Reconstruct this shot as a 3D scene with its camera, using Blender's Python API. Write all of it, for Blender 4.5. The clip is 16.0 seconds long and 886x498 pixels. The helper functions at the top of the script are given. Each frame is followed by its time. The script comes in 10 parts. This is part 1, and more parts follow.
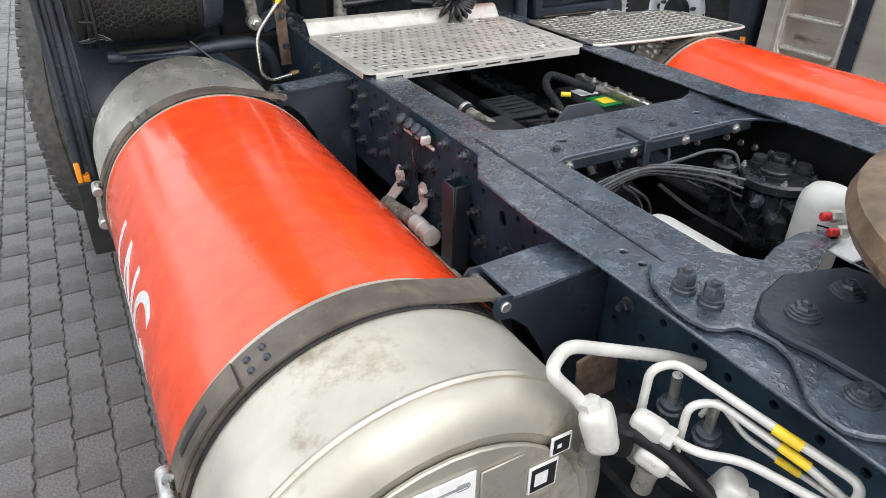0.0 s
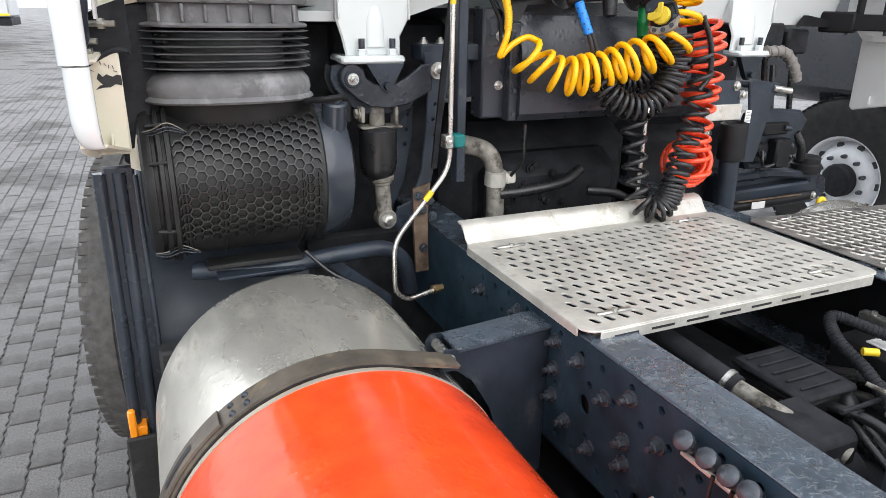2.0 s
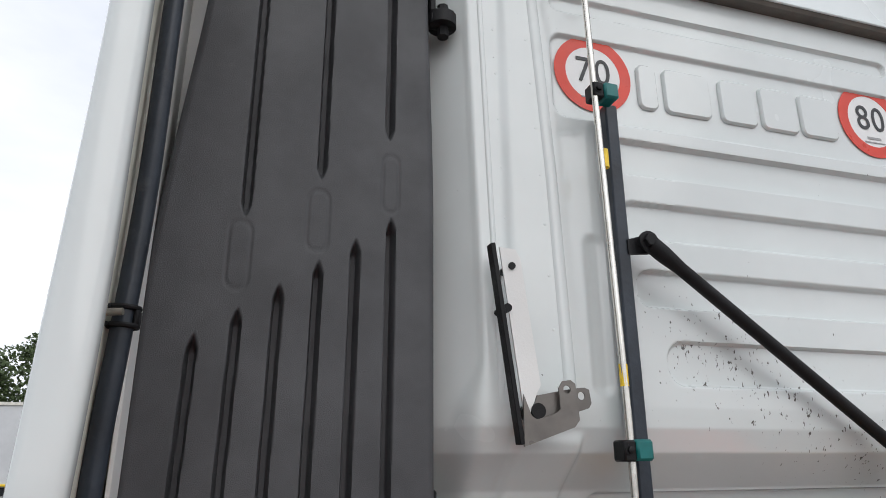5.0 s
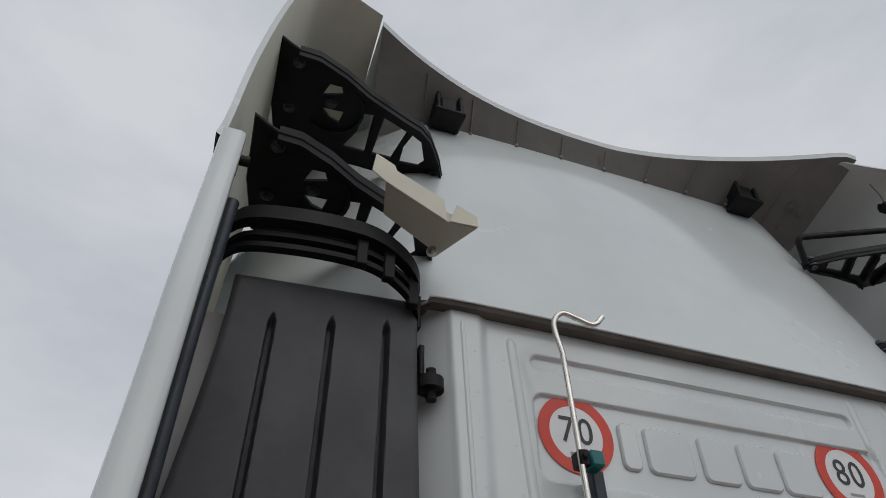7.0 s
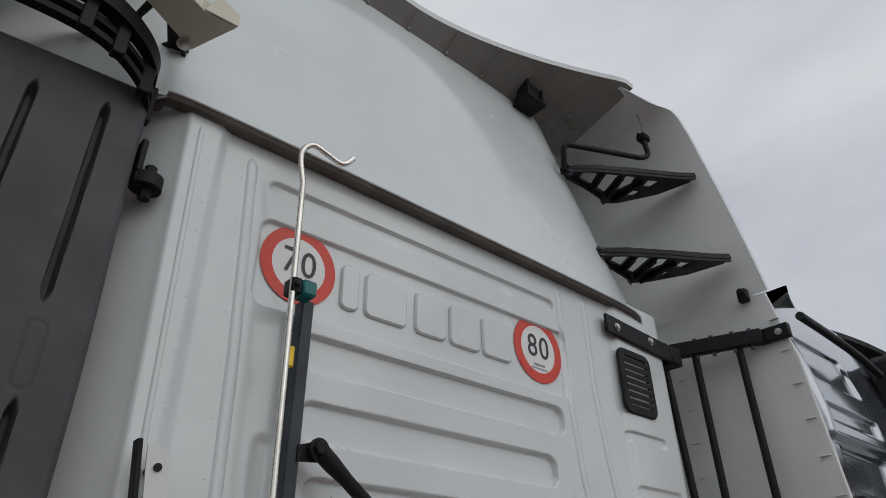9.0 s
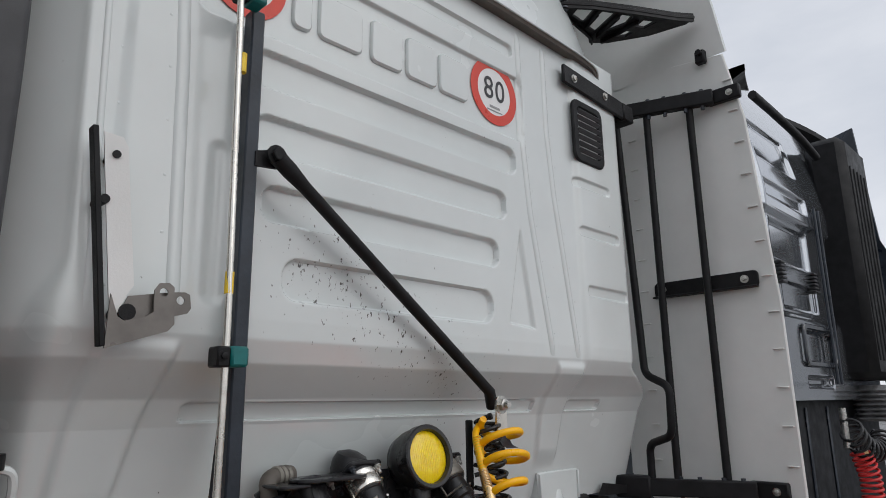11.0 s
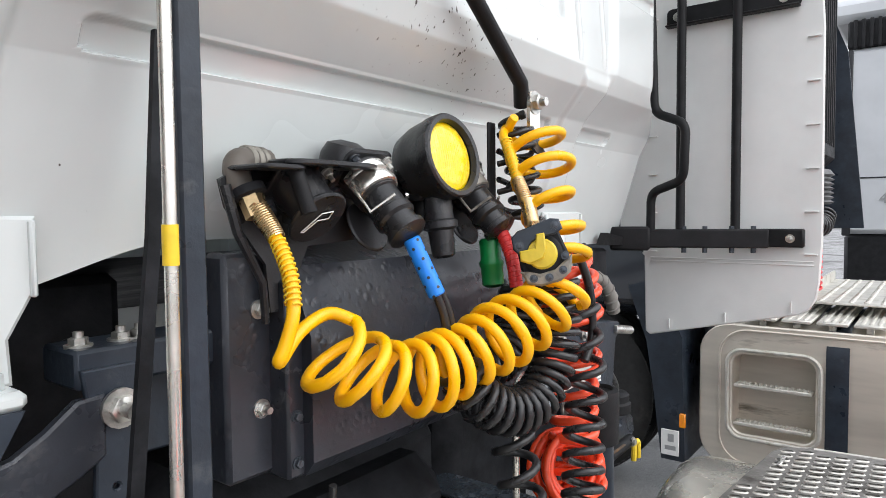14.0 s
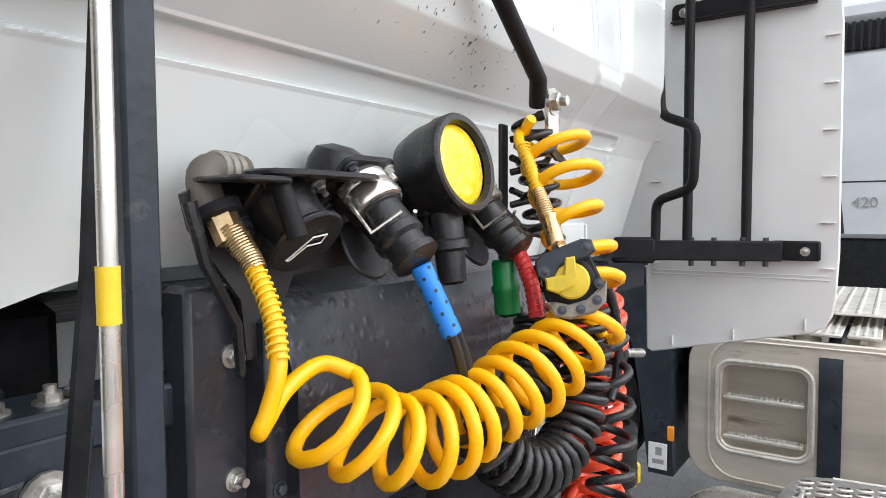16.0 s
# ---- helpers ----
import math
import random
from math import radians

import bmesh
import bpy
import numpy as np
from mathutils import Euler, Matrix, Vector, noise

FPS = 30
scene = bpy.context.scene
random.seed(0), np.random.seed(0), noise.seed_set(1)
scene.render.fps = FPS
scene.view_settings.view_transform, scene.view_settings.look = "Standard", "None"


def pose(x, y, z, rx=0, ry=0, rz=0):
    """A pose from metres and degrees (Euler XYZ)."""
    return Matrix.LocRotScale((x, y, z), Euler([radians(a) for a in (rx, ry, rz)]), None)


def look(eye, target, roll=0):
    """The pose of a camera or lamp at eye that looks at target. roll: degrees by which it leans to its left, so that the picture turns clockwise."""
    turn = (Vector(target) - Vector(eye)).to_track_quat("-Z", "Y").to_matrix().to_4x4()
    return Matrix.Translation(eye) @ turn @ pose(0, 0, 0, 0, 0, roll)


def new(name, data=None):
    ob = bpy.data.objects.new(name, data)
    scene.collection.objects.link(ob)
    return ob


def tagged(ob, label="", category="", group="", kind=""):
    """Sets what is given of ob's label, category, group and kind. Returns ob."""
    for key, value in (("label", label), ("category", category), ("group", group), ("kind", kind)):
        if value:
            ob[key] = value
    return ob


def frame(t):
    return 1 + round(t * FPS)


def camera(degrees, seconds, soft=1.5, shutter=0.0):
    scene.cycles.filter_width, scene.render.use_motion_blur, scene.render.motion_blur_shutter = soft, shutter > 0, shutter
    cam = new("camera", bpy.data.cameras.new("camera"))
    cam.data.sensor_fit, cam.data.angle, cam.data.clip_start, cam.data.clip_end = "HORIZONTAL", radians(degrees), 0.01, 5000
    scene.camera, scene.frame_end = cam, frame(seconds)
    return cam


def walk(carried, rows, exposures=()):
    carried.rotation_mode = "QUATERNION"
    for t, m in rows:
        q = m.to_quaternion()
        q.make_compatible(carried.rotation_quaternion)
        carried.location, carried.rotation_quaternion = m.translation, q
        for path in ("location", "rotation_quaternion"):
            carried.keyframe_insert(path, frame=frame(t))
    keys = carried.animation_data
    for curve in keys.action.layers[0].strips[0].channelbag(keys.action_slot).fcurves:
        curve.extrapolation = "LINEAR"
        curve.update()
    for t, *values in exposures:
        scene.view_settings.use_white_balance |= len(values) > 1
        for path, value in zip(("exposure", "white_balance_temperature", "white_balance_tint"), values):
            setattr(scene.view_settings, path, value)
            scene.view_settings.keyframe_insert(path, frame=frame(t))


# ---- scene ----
cam = camera(67.6, 16.0, 0.6)
PATH = [
    (0, (-0.052, 0.057, 1.63), (0.79, 1.552, 0.604), 1.1),
    (0.5, (-0.003, 0.259, 1.621), (0.733, 1.844, 0.648), 0.9),
    (1, (0.014, 0.466, 1.602), (0.727, 2.071, 0.644), 0.8),
    (1.5, (-0.016, 0.714, 1.617), (0.743, 2.365, 0.781), 0.7),
    (2, (-0.004, 0.936, 1.626), (0.764, 2.653, 0.945), 0.9),
    (2.5, (0.014, 1.182, 1.667), (0.744, 2.967, 1.136), 1.2),
    (3, (0.063, 1.309, 1.707), (0.713, 3.168, 1.36), 0.8),
    (3.5, (0.054, 1.4, 1.757), (0.708, 3.286, 1.633), 0.8),
    (4, (0.075, 1.449, 1.81), (0.689, 3.345, 1.970), 0.0),
    (4.5, (0.082, 1.447, 1.882), (0.652, 3.330, 2.258), -0.1),
    (5, (0.066, 1.443, 1.932), (0.629, 3.262, 2.545), -0.3),
    (5.2, (0.060, 1.430, 1.945), (0.608, 3.213, 2.666), -0.3),
    (7.3, (0.0, 1.367, 2.062), (0.555, 2.732, 3.41), 0.2),
    (7.5, (0.014, 1.36, 2.058), (0.643, 2.708, 3.395), 0.2),
    (8, (0.042, 1.341, 2.057), (0.899, 2.652, 3.3), 0.2),
    (8.5, (0.095, 1.389, 2.05), (1.158, 2.624, 3.209), -0.7),
    (9, (0.14, 1.395, 2.018), (1.284, 2.682, 3.035), -0.7),
    (9.2, (0.153, 1.396, 2.011), (1.332, 2.703, 2.963), -0.6),
    (11.3, (0.172, 1.418, 1.833), (1.563, 2.805, 2.212), -0.7),
    (11.5, (0.178, 1.41, 1.805), (1.566, 2.814, 2.13), -0.8),
    (12, (0.178, 1.429, 1.764), (1.582, 2.843, 1.928), -0.5),
    (12.5, (0.173, 1.459, 1.694), (1.591, 2.868, 1.736), -0.7),
    (13, (0.22, 1.572, 1.664), (1.67, 2.949, 1.636), -0.8),
    (13.5, (0.27, 1.702, 1.652), (1.759, 3.036, 1.584), -0.8),
    (14, (0.347, 1.854, 1.679), (1.941, 3.057, 1.575), -0.6),
    (14.5, (0.421, 1.986, 1.699), (2.076, 3.102, 1.569), -0.3),
    (15, (0.454, 2.03, 1.707), (2.109, 3.148, 1.595), -0.0),
    (15.5, (0.462, 2.019, 1.706), (2.098, 3.166, 1.613), -0.3),
    (16, (0.445, 1.99, 1.703), (2.091, 3.12, 1.598), -0.3),
]
walk(cam, [(t, look(eye, target, roll)) for t, eye, target, roll in PATH],
     [(0, 1.05), (2.5, 1.22), (3.5, 1.08), (4.5, 0.5), (5.2, 0.2), (7.3, -0.55), (9.2, -0.45), (11.5, 0.1), (12.5, 0.62), (14, 1.1), (16, 1.22)])

# ---- light ----
GROUND = 0.20            # height of the yard in this world
MID = 1.13               # the tractor's centre line, x

world = bpy.data.worlds.new("overcast_sky")
scene.world = world
world.use_nodes = True
wn, wl = world.node_tree.nodes, world.node_tree.links
wn.clear()
w_out = wn.new("ShaderNodeOutputWorld")
w_bg = wn.new("ShaderNodeBackground")
w_sky = wn.new("ShaderNodeTexSky")
w_sky.sky_type = "NISHITA"
w_sky.sun_disc = False
w_sky.sun_elevation, w_sky.sun_rotation = radians(36), radians(186)
w_co = wn.new("ShaderNodeTexCoord")
w_map = wn.new("ShaderNodeMapping")
w_map.inputs["Scale"].default_value = (1.0, 1.0, 2.6)
w_noise = wn.new("ShaderNodeTexNoise")
w_noise.inputs["Scale"].default_value = 1.7
w_noise.inputs["Detail"].default_value = 6
w_noise.inputs["Roughness"].default_value = 0.55
w_ramp = wn.new("ShaderNodeValToRGB")
w_ramp.color_ramp.elements[0].position, w_ramp.color_ramp.elements[0].color = 0.33, (6.9, 7.3, 8.1, 1)
w_ramp.color_ramp.elements[1].position, w_ramp.color_ramp.elements[1].color = 0.68, (9.5, 9.7, 10.2, 1)
w_mix = wn.new("ShaderNodeMix")
w_mix.data_type = "RGBA"
w_mix.inputs["Factor"].default_value = 0.92
wl.new(w_co.outputs["Generated"], w_map.inputs["Vector"])
wl.new(w_map.outputs["Vector"], w_noise.inputs["Vector"])
wl.new(w_noise.outputs["Fac"], w_ramp.inputs["Fac"])
wl.new(w_sky.outputs["Color"], w_mix.inputs["A"])
wl.new(w_ramp.outputs["Color"], w_mix.inputs["B"])
wl.new(w_mix.outputs["Result"], w_bg.inputs["Color"])
w_bg.inputs["Strength"].default_value = 0.10
wl.new(w_bg.outputs["Background"], w_out.inputs["Surface"])

sun = new("sun", bpy.data.lights.new("sun", "SUN"))
sun.data.energy, sun.data.angle, sun.data.color = 0.75, radians(60), (1.0, 0.975, 0.94)
sun.matrix_world = look((0.8, -6, 4.6), (0, 0, 0))


# ---- materials ----
def make(name, color, rough=0.5, metal=0.0, vary=0.12, scale=20.0, bump=0.1, bump_scale=120.0, dirt=None, dirt_at=0.62, dirt_scale=4.0, coat=0.0, stretch=(1, 1, 1), drops=0.0, rough_vary=0.12, spec=0.5, piece=0.0, film=0.0):
    """A surface with grain at two scales, dirt with a shape of its own, fine relief and, if wanted, beads of rain."""
    m = bpy.data.materials.new(name)
    m.use_nodes = True
    n, l = m.node_tree.nodes, m.node_tree.links
    b = n["Principled BSDF"]
    b.inputs["Metallic"].default_value = metal
    b.inputs["Specular IOR Level"].default_value = spec
    b.inputs["Coat Weight"].default_value = coat
    b.inputs["Coat Roughness"].default_value = 0.08
    co = n.new("ShaderNodeTexCoord")
    mp = n.new("ShaderNodeMapping")
    mp.inputs["Scale"].default_value = stretch
    l.new(co.outputs["Object"], mp.inputs["Vector"])

    def noise_at(s, detail=4.0, rough_=0.6):
        t = n.new("ShaderNodeTexNoise")
        t.inputs["Scale"].default_value, t.inputs["Detail"].default_value, t.inputs["Roughness"].default_value = s, detail, rough_
        l.new(mp.outputs["Vector"], t.inputs["Vector"])
        return t

    def ramp_of(src, a, z, ca, cz):
        r = n.new("ShaderNodeValToRGB")
        r.color_ramp.elements[0].position, r.color_ramp.elements[1].position = a, z
        r.color_ramp.elements[0].color, r.color_ramp.elements[1].color = (*ca, 1), (*cz, 1)
        l.new(src, r.inputs["Fac"])
        return r

    lo = [max(0, c * (1 - vary)) for c in color]
    hi = [min(1, c * (1 + vary)) for c in color]
    big = noise_at(scale)
    col = ramp_of(big.outputs["Fac"], 0.35, 0.65, lo, hi).outputs["Color"]
    if piece:
        info = n.new("ShaderNodeObjectInfo")
        pr = ramp_of(info.outputs["Random"], 0, 1, (1 - piece,) * 3, (1 + piece * 0.6,) * 3)
        mul = n.new("ShaderNodeMix")
        mul.data_type, mul.blend_type = "RGBA", "MULTIPLY"
        mul.inputs["Factor"].default_value = 1
        l.new(col, mul.inputs["A"])
        l.new(pr.outputs["Color"], mul.inputs["B"])
        col = mul.outputs["Result"]
    rr = ramp_of(noise_at(scale * 0.6).outputs["Fac"], 0.3, 0.7, (max(0.02, rough - rough_vary),) * 3, (min(1, rough + rough_vary),) * 3).outputs["Color"]
    if dirt:
        dm = ramp_of(noise_at(dirt_scale, 9, 0.68).outputs["Fac"], dirt_at, min(1, dirt_at + 0.12), (0, 0, 0), (1, 1, 1)).outputs["Color"]
        mix = n.new("ShaderNodeMix")
        mix.data_type = "RGBA"
        l.new(dm, mix.inputs["Factor"])
        l.new(col, mix.inputs["A"])
        mix.inputs["B"].default_value = (*dirt, 1)
        col = mix.outputs["Result"]
        mix2 = n.new("ShaderNodeMix")
        mix2.data_type = "RGBA"
        l.new(dm, mix2.inputs["Factor"])
        l.new(rr, mix2.inputs["A"])
        mix2.inputs["B"].default_value = (0.8, 0.8, 0.8, 1)
        rr = mix2.outputs["Result"]
    l.new(col, b.inputs["Base Color"])
    l.new(rr, b.inputs["Roughness"])
    bp = n.new("ShaderNodeBump")
    bp.inputs["Strength"].default_value, bp.inputs["Distance"].default_value = bump, 0.002
    l.new(noise_at(bump_scale, 5).outputs["Fac"], bp.inputs["Height"])
    l.new(bp.outputs["Normal"], b.inputs["Normal"])
    if drops:
        v = n.new("ShaderNodeTexVoronoi")
        v.inputs["Scale"].default_value = 62
        l.new(co.outputs["Object"], v.inputs["Vector"])
        dr = ramp_of(v.outputs["Distance"], 0.12, 0.42, (1, 1, 1), (0, 0, 0)).outputs["Color"]
        msk = ramp_of(noise_at(13, 3).outputs["Fac"], 0.42, 0.52, (0, 0, 0), (1, 1, 1)).outputs["Color"]
        mm = n.new("ShaderNodeMix")
        mm.data_type, mm.blend_type = "RGBA", "MULTIPLY"
        mm.inputs["Factor"].default_value = 1
        l.new(dr, mm.inputs["A"])
        l.new(msk, mm.inputs["B"])
        b2 = n.new("ShaderNodeBump")
        b2.inputs["Strength"].default_value, b2.inputs["Distance"].default_value = drops, 0.004
        l.new(mm.outputs["Result"], b2.inputs["Height"])
        l.new(bp.outputs["Normal"], b2.inputs["Normal"])
        l.new(b2.outputs["Normal"], b.inputs["Normal"])
    if film:
        # beaded water that stands on the paint: a clear coat with raised, rounded edges
        wv = n.new("ShaderNodeTexNoise")
        wv.inputs["Scale"].default_value, wv.inputs["Detail"].default_value, wv.inputs["Distortion"].default_value = 88, 2.0, 0.6
        l.new(co.outputs["Object"], wv.inputs["Vector"])
        hgt = ramp_of(wv.outputs["Fac"], 0.50, 0.62, (0, 0, 0), (1, 1, 1)).outputs["Color"]
        wet = ramp_of(wv.outputs["Fac"], 0.44, 0.60, (0, 0, 0), (1, 1, 1)).outputs["Color"]
        b3 = n.new("ShaderNodeBump")
        b3.inputs["Strength"].default_value, b3.inputs["Distance"].default_value = film, 0.006
        l.new(hgt, b3.inputs["Height"])
        l.new(b3.outputs["Normal"], b.inputs["Coat Normal"])
        l.new(b3.outputs["Normal"], b.inputs["Normal"])
        l.new(wet, b.inputs["Coat Weight"])
        b.inputs["Coat Roughness"].default_value = 0.05
        b.inputs["Coat IOR"].default_value = 1.6
    return m


WHITE = make("cab_white_paint", (0.665, 0.70, 0.69), 0.20, vary=0.035, scale=3, bump=0.03, bump_scale=25, dirt=(0.44, 0.42, 0.37), dirt_at=0.69, dirt_scale=2.3, coat=0.5)
INNER = make("fairing_inner_white", (0.72, 0.72, 0.70), 0.5, vary=0.05, scale=4, bump=0.15, bump_scale=260, dirt=(0.36, 0.33, 0.27), dirt_at=0.70, dirt_scale=3)
INNERY = make("yellowed_inner_white", (0.70, 0.68, 0.585), 0.5, vary=0.06, scale=4, bump=0.15, bump_scale=260, dirt=(0.36, 0.33, 0.27), dirt_at=0.68, dirt_scale=3)
CREAM = make("yellowed_white_plastic", (0.66, 0.62, 0.50), 0.5, vary=0.06, scale=5, bump=0.1, dirt=(0.1, 0.09, 0.08), dirt_at=0.72, dirt_scale=6)
UNDER = make("spoiler_underside", (0.21, 0.198, 0.18), 0.6, vary=0.12, scale=5, dirt=(0.12, 0.105, 0.09), dirt_at=0.60, dirt_scale=7)
GREYP = make("snorkel_grey_plastic", (0.066, 0.067, 0.071), 0.46, vary=0.14, scale=9, bump=0.3, bump_scale=600, dirt=(0.10, 0.098, 0.096), dirt_at=0.66, dirt_scale=6, spec=0.28)
BLACKP = make("black_plastic", (0.011, 0.011, 0.012), 0.52, vary=0.3, scale=16, bump=0.25, bump_scale=300, dirt=(0.04, 0.037, 0.033), dirt_at=0.66, dirt_scale=9, spec=0.22)
FILTERP = make("filter_black_plastic", (0.014, 0.014, 0.014), 0.5, vary=0.3, scale=12, bump=0.3, bump_scale=260, dirt=(0.035, 0.033, 0.030), dirt_at=0.60, dirt_scale=12, spec=0.35)
DUSTYR = make("dusty_rubber", (0.145, 0.145, 0.148), 0.75, vary=0.25, scale=14, bump=0.3, bump_scale=160, dirt=(0.26, 0.26, 0.265), dirt_at=0.52, dirt_scale=9)
RUBBER = make("tyre_rubber", (0.018, 0.0175, 0.017), 0.75, vary=0.25, scale=30, bump=0.3, bump_scale=200, dirt=(0.05, 0.046, 0.042), dirt_at=0.60, dirt_scale=8)
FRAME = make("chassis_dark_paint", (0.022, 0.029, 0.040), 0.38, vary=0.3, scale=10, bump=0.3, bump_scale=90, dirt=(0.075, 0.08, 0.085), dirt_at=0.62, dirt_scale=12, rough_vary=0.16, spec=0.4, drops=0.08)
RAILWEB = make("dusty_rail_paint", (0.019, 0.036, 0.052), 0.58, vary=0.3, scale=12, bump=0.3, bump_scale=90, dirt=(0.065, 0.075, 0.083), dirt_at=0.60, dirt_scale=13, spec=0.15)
DUSTTYRE = make("dusty_tyre_rubber", (0.080, 0.075, 0.069), 0.8, vary=0.3, scale=30, bump=0.3, bump_scale=200, dirt=(0.15, 0.14, 0.125), dirt_at=0.56, dirt_scale=10)
GREASED = make("greased_plate", (0.21, 0.15, 0.095), 0.5, 0.2, vary=0.4, scale=12, bump=0.5, bump_scale=60, dirt=(0.035, 0.03, 0.027), dirt_at=0.56, dirt_scale=7)
# gutter's under-shadow put into the colour; also the elbow's grimy grey
GUTTER = make("gutter_shade_elbow_grime", (0.115, 0.100, 0.085), 0.6, vary=0.25, scale=9, bump=0.2, dirt=(0.30, 0.285, 0.26), dirt_at=0.60, dirt_scale=7)
DOME = make("glossy_slate_plastic", (0.030, 0.036, 0.046), 0.24, vary=0.2, scale=8, bump=0.1, dirt=(0.05, 0.05, 0.05), dirt_at=0.64, dirt_scale=6)
# lighter than FRAME: the wet flanges' sky reflection is put into the base colour
WETSHEEN = make("wet_sheen_chassis_paint", (0.055, 0.072, 0.092), 0.26, vary=0.30, scale=16, bump=0.25, bump_scale=90, dirt=(0.14, 0.16, 0.185), dirt_at=0.58, dirt_scale=16, spec=0.7, film=0.16)
DARK = make("grimy_black_metal", (0.020, 0.021, 0.024), 0.6, vary=0.4, scale=18, bump=0.4, bump_scale=70, dirt=(0.04, 0.037, 0.033), dirt_at=0.62, dirt_scale=14, spec=0.18)
ORANGE = make("orange_vinyl_wrap", (0.95, 0.072, 0.013), 0.20, vary=0.16, scale=14, bump=0.12, bump_scale=34, coat=0.3, dirt=(0.80, 0.20, 0.12), dirt_at=0.70, dirt_scale=7, rough_vary=0.08, stretch=(1, 1.6, 1), drops=0.12)
STEEL = make("stainless_tank_steel", (0.54, 0.505, 0.425), 0.42, 0.55, vary=0.14, scale=6, bump=0.15, bump_scale=30, dirt=(0.33, 0.28, 0.20), dirt_at=0.56, dirt_scale=5, rough_vary=0.12)
STEELTOP = make("wet_stainless_steel", (0.78, 0.75, 0.665), 0.30, 0.72, vary=0.18, scale=5, bump=0.12, bump_scale=40, dirt=(0.31, 0.29, 0.23), dirt_at=0.54, dirt_scale=6, stretch=(1, 0.5, 1), drops=0.10)
SIGNMETAL = make("dull_sheet_steel", (0.17, 0.155, 0.14), 0.36, 0.3, vary=0.2, scale=12, bump=0.1, dirt=(0.12, 0.105, 0.09), dirt_at=0.60, dirt_scale=10)
STRAP = make("tank_strap_metal", (0.135, 0.115, 0.092), 0.5, 0.35, vary=0.35, scale=9, bump=0.2, dirt=(0.23, 0.185, 0.125), dirt_at=0.54, dirt_scale=12, drops=0.15)
WORNALU = make("worn_dark_aluminium", (0.19, 0.18, 0.165), 0.5, 0.4, vary=0.25, scale=14, bump=0.3, bump_scale=130, dirt=(0.075, 0.068, 0.06), dirt_at=0.52, dirt_scale=9, drops=0.2)
ALU = make("catwalk_aluminium", (0.60, 0.58, 0.525), 0.50, 0.5, vary=0.14, scale=14, bump=0.3, bump_scale=130, dirt=(0.42, 0.385, 0.32), dirt_at=0.58, dirt_scale=12, drops=0.2)
ZINC = make("zinc_bolt", (0.52, 0.51, 0.48), 0.35, 0.9, vary=0.25, scale=60, bump=0.2, dirt=(0.2, 0.16, 0.1), dirt_at=0.6, dirt_scale=40)
DARKBOLT = make("painted_bolt", (0.052, 0.060, 0.072), 0.3, 0.25, vary=0.3, scale=60, dirt=(0.13, 0.12, 0.11), dirt_at=0.6, dirt_scale=40)
ROD = make("polished_steel_rod", (0.74, 0.71, 0.65), 0.25, 0.85, vary=0.1, scale=20, dirt=(0.4, 0.36, 0.3), dirt_at=0.7)
WHITEPIPE = make("grey_white_pipe", (0.62, 0.60, 0.55), 0.38, 0.15, vary=0.12, scale=24, bump=0.2, dirt=(0.32, 0.27, 0.20), dirt_at=0.62, dirt_scale=24)
BRASS = make("brass_fitting", (0.72, 0.52, 0.28), 0.3, 0.95, vary=0.15, scale=60, dirt=(0.25, 0.18, 0.1), dirt_at=0.6, dirt_scale=50)
RUST = make("rusted_steel", (0.125, 0.085, 0.058), 0.8, 0.1, vary=0.5, scale=26, bump=0.6, bump_scale=120, dirt=(0.19, 0.09, 0.03), dirt_at=0.56, dirt_scale=16)
YELLOW = make("yellow_polyamide_hose", (1.0, 0.50, 0.0), 0.34, vary=0.03, scale=30, bump=0.05, dirt=(0.55, 0.30, 0.03), dirt_at=0.74, dirt_scale=18)
# folds and top clamp, darker than the dusty rubber
FOLDS = make("dark_bellows_rubber", (0.12, 0.12, 0.122), 0.7, vary=0.3, scale=14, bump=0.3, bump_scale=160, dirt=(0.17, 0.17, 0.172), dirt_at=0.55, dirt_scale=9)
YTAPE = make("yellow_tape", (0.85, 0.58, 0.03), 0.45, vary=0.1, scale=40)
REDHOSE = make("orange_red_hose", (0.88, 0.075, 0.02), 0.3, vary=0.08, scale=30, coat=0.3)
REDS = make("red_sleeve", (0.62, 0.03, 0.03), 0.4, vary=0.1, scale=40)
BLACKH = make("black_hose_rubber", (0.018, 0.018, 0.019), 0.30, vary=0.2, scale=30, dirt=(0.06, 0.056, 0.05), dirt_at=0.68, dirt_scale=30, bump=0.25, bump_scale=240)
BLUE = make("blue_sleeve", (0.012, 0.225, 0.80), 0.4, vary=0.06, scale=30)
GREENP = make("green_plastic", (0.0, 0.17, 0.035), 0.4, vary=0.1, scale=30)
TEAL = make("teal_clip_plastic", (0.0, 0.13, 0.125), 0.4, vary=0.12, scale=40)
YPLASTIC = make("yellow_plastic", (0.66, 0.49, 0.03), 0.45, vary=0.1, scale=40, dirt=(0.25, 0.19, 0.04), dirt_at=0.62, dirt_scale=50)
LENS = make("yellow_lamp_lens", (1.0, 0.68, 0.0), 0.25, vary=0.10, scale=60, coat=0.8)
AMBER = make("amber_reflector", (0.95, 0.30, 0.01), 0.2, vary=0.05, scale=60, coat=0.8)
STICKW = make("sticker_white", (0.78, 0.78, 0.77), 0.35, vary=0.02, scale=40)
STICKR = make("sticker_red", (0.66, 0.045, 0.02), 0.35, vary=0.04, scale=40)
INK = make("sticker_black", (0.02, 0.02, 0.022), 0.4, vary=0.05, scale=40)
GREYINK = make("grey_print", (0.30, 0.30, 0.30), 0.5, vary=0.1, scale=40)
